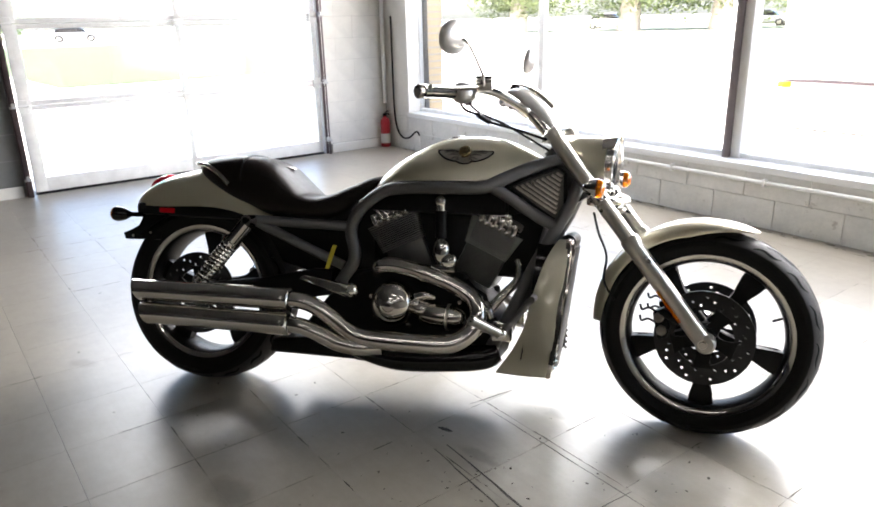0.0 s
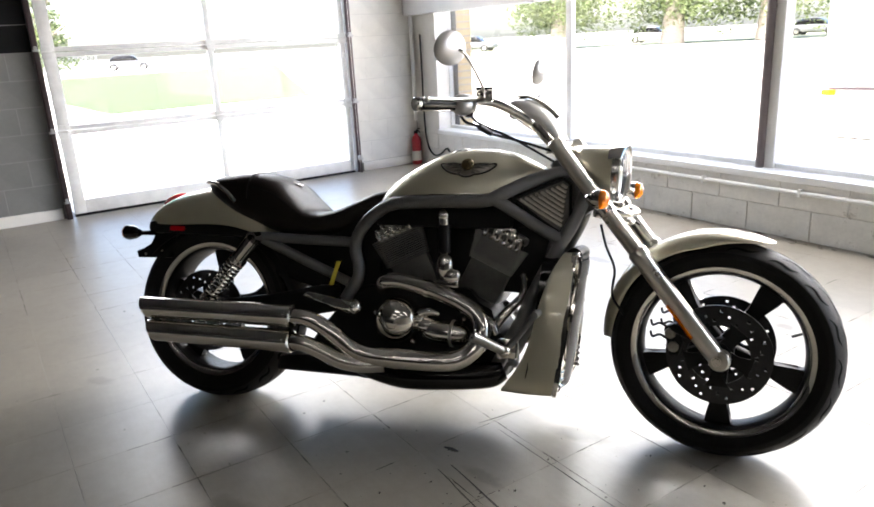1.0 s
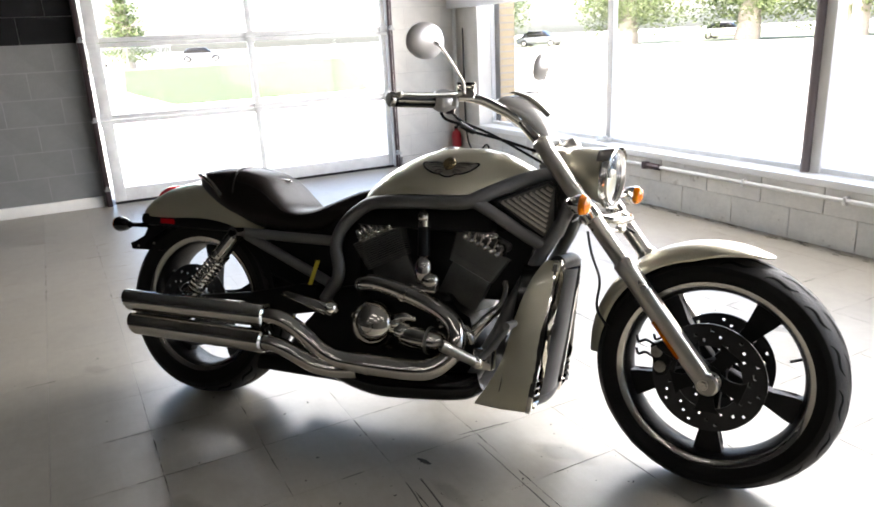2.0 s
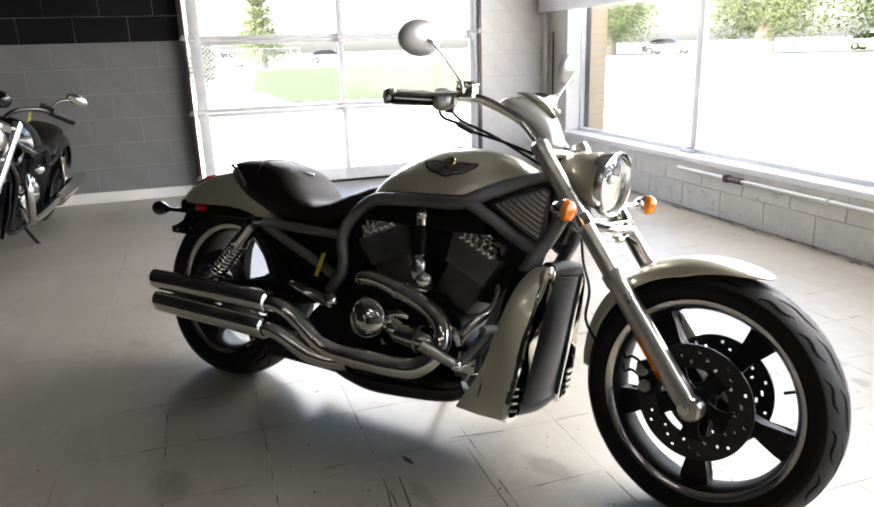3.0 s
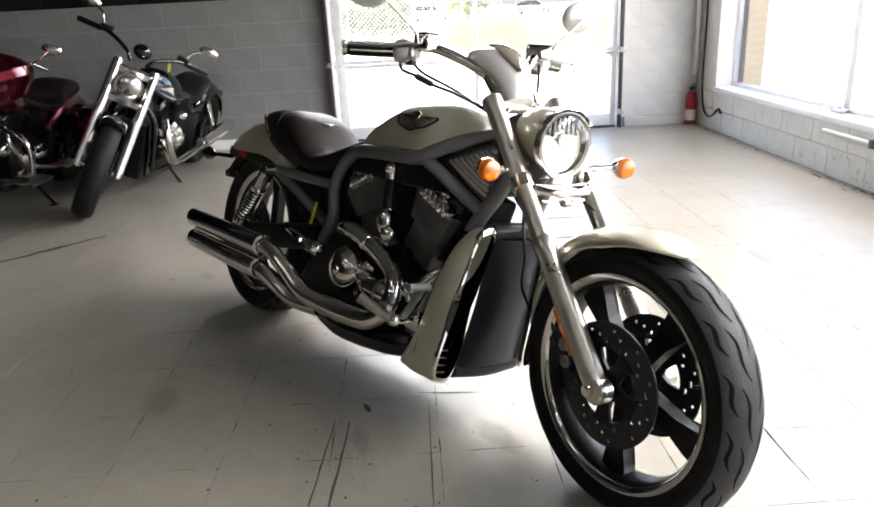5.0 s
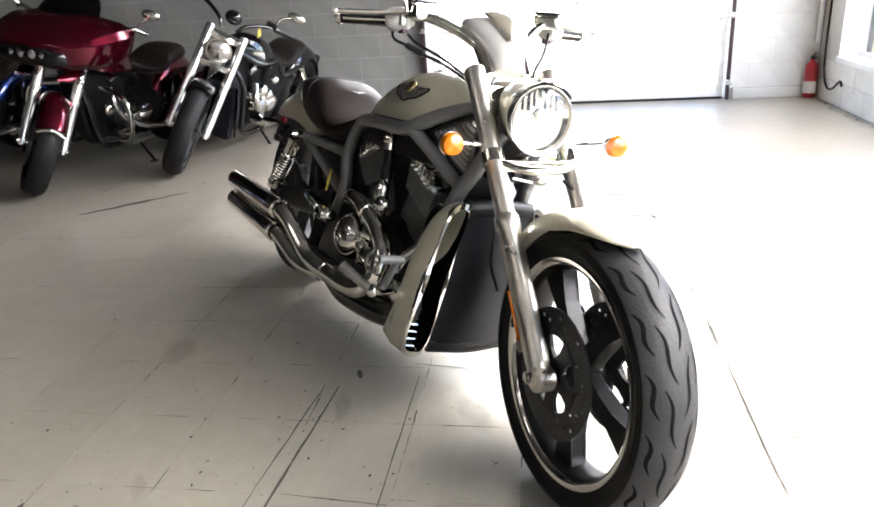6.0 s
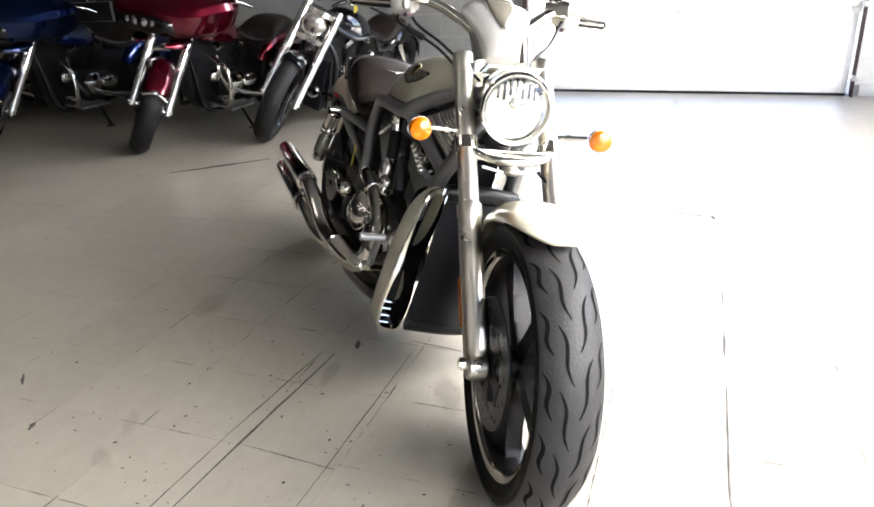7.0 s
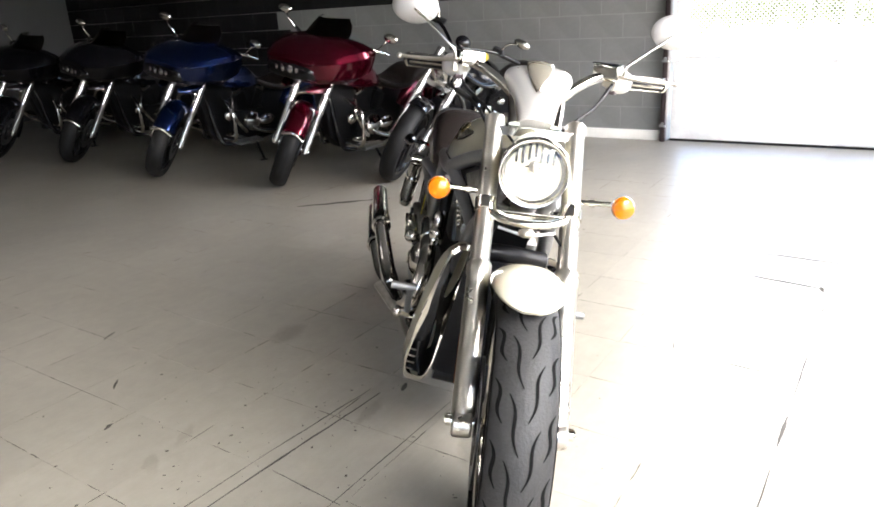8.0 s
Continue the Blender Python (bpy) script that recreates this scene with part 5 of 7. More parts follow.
# instrument pod
pod = thing("instrument_pod", Matrix(), "", "")
for k in [k for k in pod.keys()]:
    del pod[k]
pod.parent = bike
rows = [(1.230, 0.935, 0.044, 0.020), (1.210, 0.962, 0.050, 0.030), (1.180, 0.992, 0.066, 0.040), (1.145, 1.020, 0.086, 0.046), (1.113, 1.044, 0.094, 0.042), (1.086, 1.060, 0.084, 0.030), (1.071, 1.067, 0.05, 0.014)]
bm = B()
nv = Vector((0.78, 0, 0.62))
loft(bm, [[Vector((x, 0, z)) + Vector((0, w * math.cos(a), 0)) + nv * (t * math.sin(a)) for a in [2 * math.pi * j / 26 for j in range(26)]] for x, z, w, t in [tuple(v) for v in _cat(rows, 3)]])
part("housing", bm, M_POD, pod, "silver teardrop instrument housing", X)
bm = B()
rows2 = [(1.186, 0.992, 0.006, 0.044), (1.170, 1.006, 0.017, 0.0480), (1.148, 1.024, 0.028, 0.0515), (1.120, 1.045, 0.035, 0.0495), (1.094, 1.062, 0.037, 0.0400), (1.080, 1.070, 0.032, 0.029)]
loft(bm, [[Vector((x, 0, z)) + Vector((0, w * math.cos(a), 0)) + nv * (t * 0.80 + 0.012 * math.sin(a)) for a in [math.pi * j / 12 for j in range(13)]] for x, z, w, t in [tuple(v) for v in _cat(rows2, 3)]], cap=False, closed=False)
part("tinted_visor", bm, M_TAN, pod, "tan tinted visor", X)

# handlebar, grips, levers, mirrors
bm = B()
tube(bm, [(0.985, -0.245, 1.054), (1.030, -0.198, 1.066), (1.075, -0.152, 1.056), (1.125, -0.095, 1.024), (1.155, -0.062, 1.000), (1.165, 0, 0.990), (1.155, 0.062, 1.000), (1.125, 0.095, 1.024), (1.075, 0.152, 1.056), (1.030, 0.198, 1.066), (0.985, 0.245, 1.054)], 0.0138, n=14)
for s in (-1, 1):
    rod(bm, (1.225, s * 0.055, 0.925), (1.155, s * 0.062, 1.000), 0.016, n=12)
part("handlebar", bm, M_CHROME, bike, "chrome handlebar", X)
for s in (-1, 1):
    a, b = Vector((0.985, s * 0.245, 1.054)), Vector((0.915, s * 0.385, 1.052))
    d = (b - a).normalized()
    bm = B()
    lathe(bm, [(0.0, 0.0), (0.019, 0.0), (0.019, 0.148), (0.0, 0.150)], a, d, 20)
    g = part("grip", bm, M_BLACK, bike, "black and chrome ribbed grip", X)
    for i in range(6):
        an = 2 * math.pi * i / 6
        u = d.orthogonal().normalized()
        v = d.cross(u)
        o = (u * math.cos(an) + v * math.sin(an)) * 0.0175
        bm = B()
        rod(bm, a + o + d * 0.01, a + o + d * 0.138, 0.004, n=6)
        part("grip_band", bm, M_CHROME, g, "", X)
    for lo, hi, rr in ((0.146, 0.160, 0.021), (-0.012, 0.004, 0.023)):
        bm = B()
        lathe(bm, [(0.0, lo), (rr, lo), (rr, hi - 0.004), (rr * 0.8, hi), (0.0, hi)], a, d, 20)
        part("grip_collar", bm, M_CHROME, g, "", X)
    bm = B()
    mm = Matrix.Translation((1.010, s * 0.222, 1.058)) @ Matrix.Rotation(radians(s * -26), 4, "Z")
    box(bm, -0.020, 0.020, -0.030, 0.022, -0.022, 0.022, 0.008, mm)
    hs = part("switch_housing", bm, M_SATIN, bike, "", X)
    bm = B()
    lathe(bm, [(0.0, -0.034), (0.020, -0.033), (0.028, -0.027), (0.032, -0.012), (0.033, 0.006), (0.031, 0.020), (0.026, 0.030), (0.018, 0.034), (0.0, 0.035)], Vector((0.998, s * 0.240, 1.053)) - d * 0.004, d, 26)
    part("switch_pod", bm, M_SHELL, hs, "rounded grey switch pod", X)
    bm = B()
    box(bm, -0.012, 0.012, -0.016, 0.010, -0.042, -0.024, 0.005, mm)
    part("cable_elbow", bm, M_DARKM, hs, "", X)
    bm = B()
    rod(bm, (1.018, s * 0.225, 1.070), (1.036, s * 0.222, 1.073), 0.007, n=10)
    part("button", bm, M_BLACK, hs, "", X)
    bm = B()
    mm = Matrix.Translation((1.046, s * 0.193, 1.082)) @ Matrix.Rotation(radians(s * -26), 4, "Z")
    box(bm, -0.025, 0.025, -0.036, 0.036, -0.026, 0.016, 0.007, mm)
    mc = part("master_cylinder", bm, M_CHROME, bike, "chrome fluid reservoir", X)
    bm = B()
    box(bm, -0.026, 0.026, -0.038, 0.038, 0.0165, 0.0215, 0.002, mm)
    part("lid", bm, M_GLOSSB, mc, "", X)
    bm = B()
    tube(bm, [(1.05, s * 0.225, 1.072), (1.035, s * 0.26, 1.068), (1.005, s * 0.32, 1.063), (0.965, s * 0.405, 1.062)], [0.008, 0.0075, 0.007, 0.006], n=8, flat=0.7)
    ball(bm, (0.965, s * 0.405, 1.062), 0.009)
    part("lever", bm, M_SATIN, bike, "polished hand lever", X)
    bm = B()
    tube(bm, [(1.060, s * 0.234, 1.072), (1.064, s * 0.241, 1.098), (1.064, s * 0.268, 1.122), (1.061, s * 0.312, 1.158), (1.056, s * 0.350, 1.186), (1.047, s * 0.361, 1.194), (1.034, s * 0.363, 1.198)], [0.0065, 0.005, 0.0042, 0.004, 0.004, 0.0048, 0.0055], n=10)
    mi = part("mirror_stem", bm, M_CHROME, bike, "chrome mirror stem", X)
    bm = B()
    c = Vector((1.018, s * 0.365, 1.202))
    rt = Matrix.Rotation(radians(s * 8), 4, "Z") @ Matrix.Rotation(radians(12), 4, "Y")
    ball(bm, c, 0.028, 0.068, 0.048, 28, rt)
    bmesh.ops.bisect_plane(bm, geom=bm.verts[:] + bm.edges[:] + bm.faces[:], plane_co=c - Vector((0.006, 0, 0)), plane_no=rt @ Vector((-1, 0, 0)), clear_outer=True)
    part("mirror_shell", bm, M_SHELL, mi, "oval satin chrome mirror shell", X)
    bm = B()
    rings = []
    for k in (1.0, 0.8, 0.55, 0.3, 0.02):
        rings.append([c - Vector((0.006, 0, 0)) + rt @ Vector((-0.002 - 0.007 * (1 - k * k), 0.0655 * k * math.cos(q), 0.0462 * k * math.sin(q))) for q in [2 * math.pi * j / 32 for j in range(32)]])
    loft(bm, rings)
    part("mirror_glass", bm, M_MIRROR, mi, "", X)

# cables and hoses
for pts, r in (([(0.99, -0.248, 1.030), (1.01, -0.250, 1.003), (1.043, -0.225, 0.988), (1.065, -0.183, 0.967), (1.14, -0.15, 0.945), (1.239, -0.120, 0.912)], 0.0045),
               ([(1.00, -0.225, 1.045), (1.03, -0.20, 1.0), (1.11, -0.135, 0.955), (1.22, -0.05, 0.88)], 0.004),
               ([(1.03, 0.215, 1.045), (1.09, 0.17, 0.985), (1.16, 0.11, 0.94), (1.24, 0.07, 0.90)], 0.005),
               ([(1.38, -0.075, 0.69), (1.40, -0.09, 0.63), (1.43, -0.10, 0.56), (1.425, -0.098, 0.48), (1.46, -0.09, 0.42)], 0.004),
               ([(1.44, 0.07, 0.695), (1.475, 0.095, 0.66), (1.49, 0.10, 0.58), (1.47, 0.09, 0.50)], 0.004)):
    bm = B()
    tube(bm, pts, r, n=8)
    part("cable", bm, M_BLACK, bike, "", X)
bm = B()
rod(bm, (1.043, -0.225, 0.988), (1.065, -0.183, 0.967), 0.009, n=10)
part("cable_boot", bm, M_BLACK, bike, "", X)

# front fender
bm = B()
rings = []
for i in range(37):
    u = (i / 36) ** 1.5
    a = radians(68 + 111 * u)
    hw = 0.080 * math.sqrt(max(0.03, 1 - (1 - min(1, u / 0.20 + 0.02)) ** 2)) * (0.42 + 0.58 * min(1, (1 - u) * 2.0))
    r0 = 0.338 + 0.012 * math.sin(math.pi * u)
    skirt = 0.045 * min(1, u * 3.5) * (1 - 0.15 * u)
    ring = []
    for t, off in ((0, 0.0), (1, 0.005)):
        row = []
        for j in range(17):
            v = -1 + 2 * j / 16
            s = math.sin(v * math.pi / 2)
            rr = r0 - skirt * (1 - (1 - abs(s) ** 2.6) ** 0.6) - off + 0.012
            row.append((1.728 + rr * math.cos(a), hw * s * (1 - 0.03 * t), 0.326 + rr * math.sin(a)))
        ring += row if t == 0 else row[::-1]
    rings.append(ring)
loft(bm, rings)
part("front_fender", bm, M_SILVER, bike, "champagne silver front fender", X)


# ---- parked motorcycles along the wall ----
def clean(e):
    for k in list(e.keys()):
        del e[k]
    return e


def sub(name, owner):
    e = clean(new(name))
    e.parent = owner
    return e


def vtwin(owner, x, z, bright):
    """Air-cooled V-twin: crankcase, two finned barrels, covers."""
    en = sub("engine", owner)
    bm = B()
    prism(bm, [(x - 0.26, z - 0.16), (x - 0.28, z - 0.05), (x - 0.18, z + 0.06), (x + 0.12, z + 0.06), (x + 0.17, z - 0.06), (x + 0.12, z - 0.17)], -0.12, 0.12, "y", 0.02)
    part("crankcase", bm, M_BLACK, en)
    for sx in (-1, 1):
        d = Vector((sx * 0.40, 0, 0.92)).normalized()
        b0 = Vector((x - 0.03 + sx * 0.05, 0, z + 0.04))
        for i in range(9):
            bm = B()
            o = b0 + d * (0.02 + 0.019 * i)
            m = Matrix.Translation(o) @ Matrix(((d.z, 0, d.x), (0, 1, 0), (-d.x, 0, d.z))).to_4x4()
            box(bm, -0.062, 0.062, -0.105, 0.105, 0, 0.007, 0.003, m)
            part("fin", bm, M_BLACK, en)
        bm = B()
        m = Matrix.Translation(b0) @ Matrix(((d.z, 0, d.x), (0, 1, 0), (-d.x, 0, d.z))).to_4x4()
        box(bm, -0.045, 0.045, -0.085, 0.085, 0, 0.2, 0.01, m)
        part("barrel", bm, M_BLACK, en)
        bm = B()
        box(bm, -0.055, 0.055, -0.095, 0.095, 0.195, 0.255, 0.02, m)
        part("rocker_cover", bm, bright, en)
    for s in (-1, 1):
        bm = B()
        lathe(bm, [(0.0, 0.05), (0.05, 0.046), (0.085, 0.03), (0.09, 0.0), (0.0, 0.0)], (x - 0.03, s * 0.118, z - 0.05), (0, s, 0), 28)
        ball(bm, (x - 0.2, s * 0.13, z - 0.06), 0.10, 0.035, 0.065, 18)
        part("side_cover", bm, bright, en)
    bm = B()
    lathe(bm, [(0.0, 0.06), (0.06, 0.058), (0.085, 0.045), (0.09, 0.0), (0.0, 0.0)], (x, -0.12, z + 0.17), (0, -1, 0), 28)
    part("air_cleaner", bm, bright, en)
    return en


def front_end(owner, ax, R, xf, fork_m, y, top):
    """Fork legs and axle for a straight front end."""
    for s in (-1, 1):
        a, e = Vector((top[0], s * y, top[1])), Vector((ax, s * y, R))
        d = (e - a).normalized()
        L = (e - a).length
        bm = B()
        lathe(bm, [(0.0, -0.01), (0.031, -0.01), (0.031, L * 0.48), (0.0, L * 0.48)], a, d, 20)
        part("fork_tube", bm, fork_m, owner, "", xf)
        bm = B()
        lathe(bm, [(0.0, L * 0.46), (0.033, L * 0.46), (0.033, L * 0.50), (0.029, L * 0.51), (0.029, L - 0.02), (0.018, L + 0.025), (0.0, L + 0.026)], a, d, 20)
        part("fork_leg", bm, fork_m, owner, "", xf)
    bm = B()
    rod(bm, (ax, -y - 0.03, R), (ax, y + 0.03, R), 0.013)
    part("axle", bm, M_CHROME, owner, "", xf)


def arc_fender(owner, c, r, hw, a0, a1, m, skirt=0.03, name="front_fender", label="", xf=None):
    bm = B()
    rings = []
    for i in range(25):
        a = radians(a0 + (a1 - a0) * i / 24)
        ring = []
        for t in (0, 1):
            row = []
            for j in range(11):
                s = math.sin((-1 + 2 * j / 10) * math.pi / 2)
                rr = r - skirt * (1 - (1 - abs(s) ** 2.8) ** 0.6) - 0.005 * t
                row.append((c[0] + rr * math.cos(a), hw * s * (1 - 0.04 * t), c[2] + rr * math.sin(a)))
            ring += row if t == 0 else row[::-1]
        rings.append(ring)
    loft(bm, rings)
    return part(name, bm, m, owner, label, xf)


def steer_by(x, deg):
    """Turn of a fork whose axis meets the floor at x."""
    p = Vector((x, 0, 0))
    return Matrix.Translation(p) @ Matrix.Rotation(radians(deg), 4, Vector((-0.47, 0, 0.88))) @ Matrix.Translation(-p)


def touring_bike(m, paint, label, bags=True, shield=True, dark=False):
    """Heavy touring motorcycle with a frame-mounted fairing."""
    bk = thing("motorcycle", m, label, "motorcycle", "parked motorcycles")
    bright = M_CHROME if not dark else M_ENGINE
    X = steer_by(1.72, 42)
    # rim edges black: the darkness of the backlit row is in their colour
    wheel(bk, (0, 0, 0.32), 0.32, 0.085, 0.235, None, 90, (0.1,), tread=False, ring=M_GLOSSB)
    wheel(bk, (1.62, 0, 0.325), 0.325, 0.065, 0.255, X, -90, (-0.075, 0.075), tread=False, ring=M_GLOSSB)
    front_end(bk, 1.62, 0.325, X, M_BRIGHT, 0.115, (1.34, 0.86))
    arc_fender(bk, (1.62, 0, 0.325), 0.355, 0.088, 40, 215, paint, 0.075, "front_fender", "painted front fender with chrome trim", X)
    bm = B()
    tube(bm, [(1.62 + 0.352 * math.cos(radians(40)), 0.08, 0.325 + 0.29 * math.sin(radians(40))), (1.62 + 0.362 * math.cos(radians(38)), 0, 0.325 + 0.362 * math.sin(radians(38))), (1.62 + 0.352 * math.cos(radians(40)), -0.08, 0.325 + 0.29 * math.sin(radians(40)))], 0.009, n=8)
    part("fender_trim", bm, M_CHROME, bk, "", X)
    vtwin(bk, 0.78, 0.42, bright)
    # added black filler for cooler and frame, keeps the middle dark and dense
    bm = B()
    prism(bm, [(0.25, 0.26), (0.28, 0.62), (0.62, 0.70), (1.12, 0.76), (1.30, 0.80), (1.26, 0.60), (1.16, 0.30), (1.05, 0.20), (0.45, 0.18)], -0.055, 0.055, "y", 0.02)
    part("inner_cowl", bm, M_BLACK, bk)
    bm = B()
    loft(bm, [tank_ring(*r) for r in _cat([(0.62, 0.08, 0.70, 0.76), (0.72, 0.13, 0.70, 0.84), (0.86, 0.155, 0.70, 0.895), (1.0, 0.155, 0.72, 0.91), (1.12, 0.12, 0.75, 0.89), (1.18, 0.07, 0.78, 0.86)], 4)])
    part("fuel_tank", bm, paint, bk)
    bm = B()
    rows = [(-0.12, 0.09, 0.70, 0.76, 2.6), (-0.05, 0.13, 0.68, 0.80, 2.8), (0.12, 0.15, 0.66, 0.81, 2.8), (0.22, 0.16, 0.64, 0.78, 2.8), (0.32, 0.18, 0.62, 0.715, 2.8), (0.45, 0.18, 0.62, 0.70, 2.8), (0.56, 0.14, 0.65, 0.72, 2.6), (0.66, 0.09, 0.70, 0.76, 2.4)]
    loft(bm, tank_shape([tuple(r) for r in _cat(rows, 3)], 22))
    part("seat", bm, M_LEATHER, bk, "black leather two-up seat")
    arc_fender(bk, (0, 0, 0.32), 0.40, 0.12, 25, 195, paint, 0.10, "rear_fender")
    # fairing: blunt nose, wide shoulders
    def wedge(x, w, zc, zt, wb, zb):
        half = [(0.0, zt), (w * 0.40, zt - (zt - zc) * 0.06), (w * 0.75, zt - (zt - zc) * 0.28), (w * 0.94, zt - (zt - zc) * 0.66), (w, zc), (w * 0.992, zc - 0.008), (w * 0.975, zc - 0.05), (wb + (w - wb) * 0.62, zb + (zc - zb) * 0.30), (wb, zb + 0.014), (wb * 0.7, zb)]
        return [(x, y, z) for y, z in half] + [(x, -y, z) for y, z in half[:0:-1]]
    bm = B()
    rows = [(1.02, 0.34, 1.015, 1.04, 0.30, 0.93), (1.08, 0.395, 1.01, 1.085, 0.31, 0.84), (1.18, 0.42, 0.998, 1.11, 0.31, 0.80), (1.28, 0.415, 0.985, 1.115, 0.31, 0.785), (1.38, 0.39, 0.97, 1.095, 0.29, 0.785),
            (1.47, 0.345, 0.955, 1.055, 0.26, 0.79), (1.54, 0.285, 0.945, 1.01, 0.22, 0.80), (1.580, 0.225, 0.938, 0.975, 0.18, 0.815), (1.592, 0.17, 0.93, 0.955, 0.14, 0.83)]
    loft(bm, [wedge(*r) for r in _cat(rows, 4)])
    fa = part("fairing", bm, paint, bk, "glossy painted front fairing", None, 24)
    bm = B()
    rows = [(1.50, 0.262, 0.805, 0.930, 4.0), (1.575, 0.235, 0.812, 0.930, 4.2), (1.605, 0.20, 0.822, 0.924, 4.2), (1.612, 0.18, 0.832, 0.915, 3.4)]
    loft(bm, tank_shape(rows, 30))
    part("lamp_surround", bm, M_GLOSSB, fa)
    for s in (-1, 1):
        for dy, r in ((0.045, 0.030), (0.108, 0.026)):
            bm = B()
            lathe(bm, [(0.0, 0.010), (r * 0.6, 0.008), (r, 0.0), (r * 0.9, -0.02), (0.0, -0.02)], (1.612 - 0.06 * dy, s * dy, 0.885), (1, s * 0.25, -0.1), 18)
            part("headlamp", bm, M_MIRROR, fa, "bright twin headlamp")
        bm = B()
        tube(bm, [(1.32, s * 0.16, 0.765), (1.44, s * 0.165, 0.745), (1.52, s * 0.12, 0.735)], [0.012, 0.016, 0.008], n=8, flat=2.2)
        part("lower_trim", bm, paint, fa)
    if shield:
        bm = B()
        rings = []
        for z, x, w in ((1.09, 1.36, 0.22), (1.13, 1.32, 0.21), (1.18, 1.28, 0.185), (1.23, 1.25, 0.13)):
            rings.append([(x - 0.16 * (v * v), w * v, z) for v in [-1 + 2 * j / 12 for j in range(13)]] + [(x - 0.006 - 0.16 * (v * v), w * v, z) for v in [1 - 2 * j / 12 for j in range(13)]])
        loft(bm, rings)
        part("windshield", bm, M_SCREEN, fa, "smoked windshield")
    for s in (-1, 1):
        bm = B()
        tube(bm, [(1.25, s * 0.10, 1.0), (1.2, s * 0.25, 1.07), (1.08, s * 0.36, 1.06), (0.98, s * 0.42, 1.03)], 0.013, n=10)
        part("handlebar", bm, M_CHROME, bk, "", steer_by(1.72, 14))
        bm = B()
        tube(bm, [(1.08, s * 0.36, 1.06), (1.10, s * 0.42, 1.12), (1.09, s * 0.45, 1.16)], 0.006, n=8)
        ball(bm, (1.09, s * 0.47, 1.18), 0.02, 0.06, 0.035, 16)
        part("mirror", bm, M_CHROME, bk, "chrome mirror", steer_by(1.72, 14))
        bm = B()
        tube(bm, [(1.10, s * 0.13, 0.62), (1.16, s * 0.30, 0.60), (1.17, s * 0.37, 0.54), (1.16, s * 0.385, 0.40), (1.13, s * 0.34, 0.30), (1.08, s * 0.15, 0.27)], 0.016, n=12)
        part("engine_guard", bm, M_CHROME, bk, "chrome engine guard bar")
        bm = B()
        box(bm, 0.78, 1.05, s * 0.27 - 0.05, s * 0.27 + 0.05, 0.235, 0.262, 0.01)
        rod(bm, (0.9, s * 0.12, 0.25), (0.9, s * 0.25, 0.25), 0.012)
        part("floorboard", bm, M_ENGINE, bk)
        if bags:
            bm = B()
            rows = [(-0.42, 0.07, 0.36, 0.58, 4), (-0.36, 0.10, 0.31, 0.63, 4.5), (0.05, 0.11, 0.29, 0.64, 4.5), (0.16, 0.10, 0.31, 0.63, 4.5), (0.20, 0.07, 0.36, 0.58, 4)]
            loft(bm, [[(x, y + s * 0.29, z) for x, y, z in r] for r in tank_shape(rows, 24)])
            part("saddlebag", bm, paint, bk, "hard painted saddlebag")
        bm = B()
        rod(bm, (-0.5, s * 0.20, 0.25), (0.35, s * 0.20, 0.25), 0.045, n=20)
        tube(bm, [(0.35, s * 0.20, 0.25), (0.5, s * 0.19, 0.25), (0.72, s * 0.16, 0.30), (0.84, s * 0.12, 0.40)], 0.022, n=12)
        part("muffler", bm, bright, bk)
        bm = B()
        rod(bm, (1.42, s * 0.13, 0.72), (1.42, s * 0.21, 0.72), 0.008, n=8)
        ball(bm, (1.43, s * 0.225, 0.72), 0.022, 0.019, 0.019, 14)
        part("turn_signal", bm, M_CHROME, bk)
    bm = B()
    tube(bm, [(0.25, 0.12, 0.35), (0.4, 0.14, 0.25), (1.0, 0.14, 0.20), (1.12, 0.1, 0.3), (1.2, 0.05, 0.62), (1.28, 0, 0.78)], 0.018, n=10)
    tube(bm, [(0.25, -0.12, 0.35), (0.4, -0.14, 0.25), (1.0, -0.14, 0.20), (1.12, -0.1, 0.3), (1.2, -0.05, 0.62), (1.28, 0, 0.78)], 0.018, n=10)
    part("frame", bm, M_BLKPT, bk)
    for s in (-1, 1):
        bm = B()
        lathe(bm, [(0.0, 0.03), (0.03, 0.028), (0.045, 0.015), (0.048, 0.0), (0.0, 0.0)], (1.02, s * 0.13, 0.46), (0, s, 0), 20)
        part("horn_cover", bm, M_CHROME, bk)
        bm = B()
        tube(bm, [(0.98, s * 0.12, 0.60), (1.02, s * 0.17, 0.52), (0.96, s * 0.19, 0.40), (0.86, s * 0.18, 0.30)], 0.016, n=10)
        part("header_pipe", bm, M_CHROME, bk)
        bm = B()
        tube(bm, [(1.06, s * 0.20, 0.33), (1.14, s * 0.28, 0.34), (1.18, s * 0.33, 0.36)], 0.014, n=8)
        box(bm, 1.12, 1.20, s * 0.34 - 0.04, s * 0.34 + 0.04, 0.35, 0.372, 0.008)
        part("highway_peg", bm, M_CHROME, bk)
    bm = B()
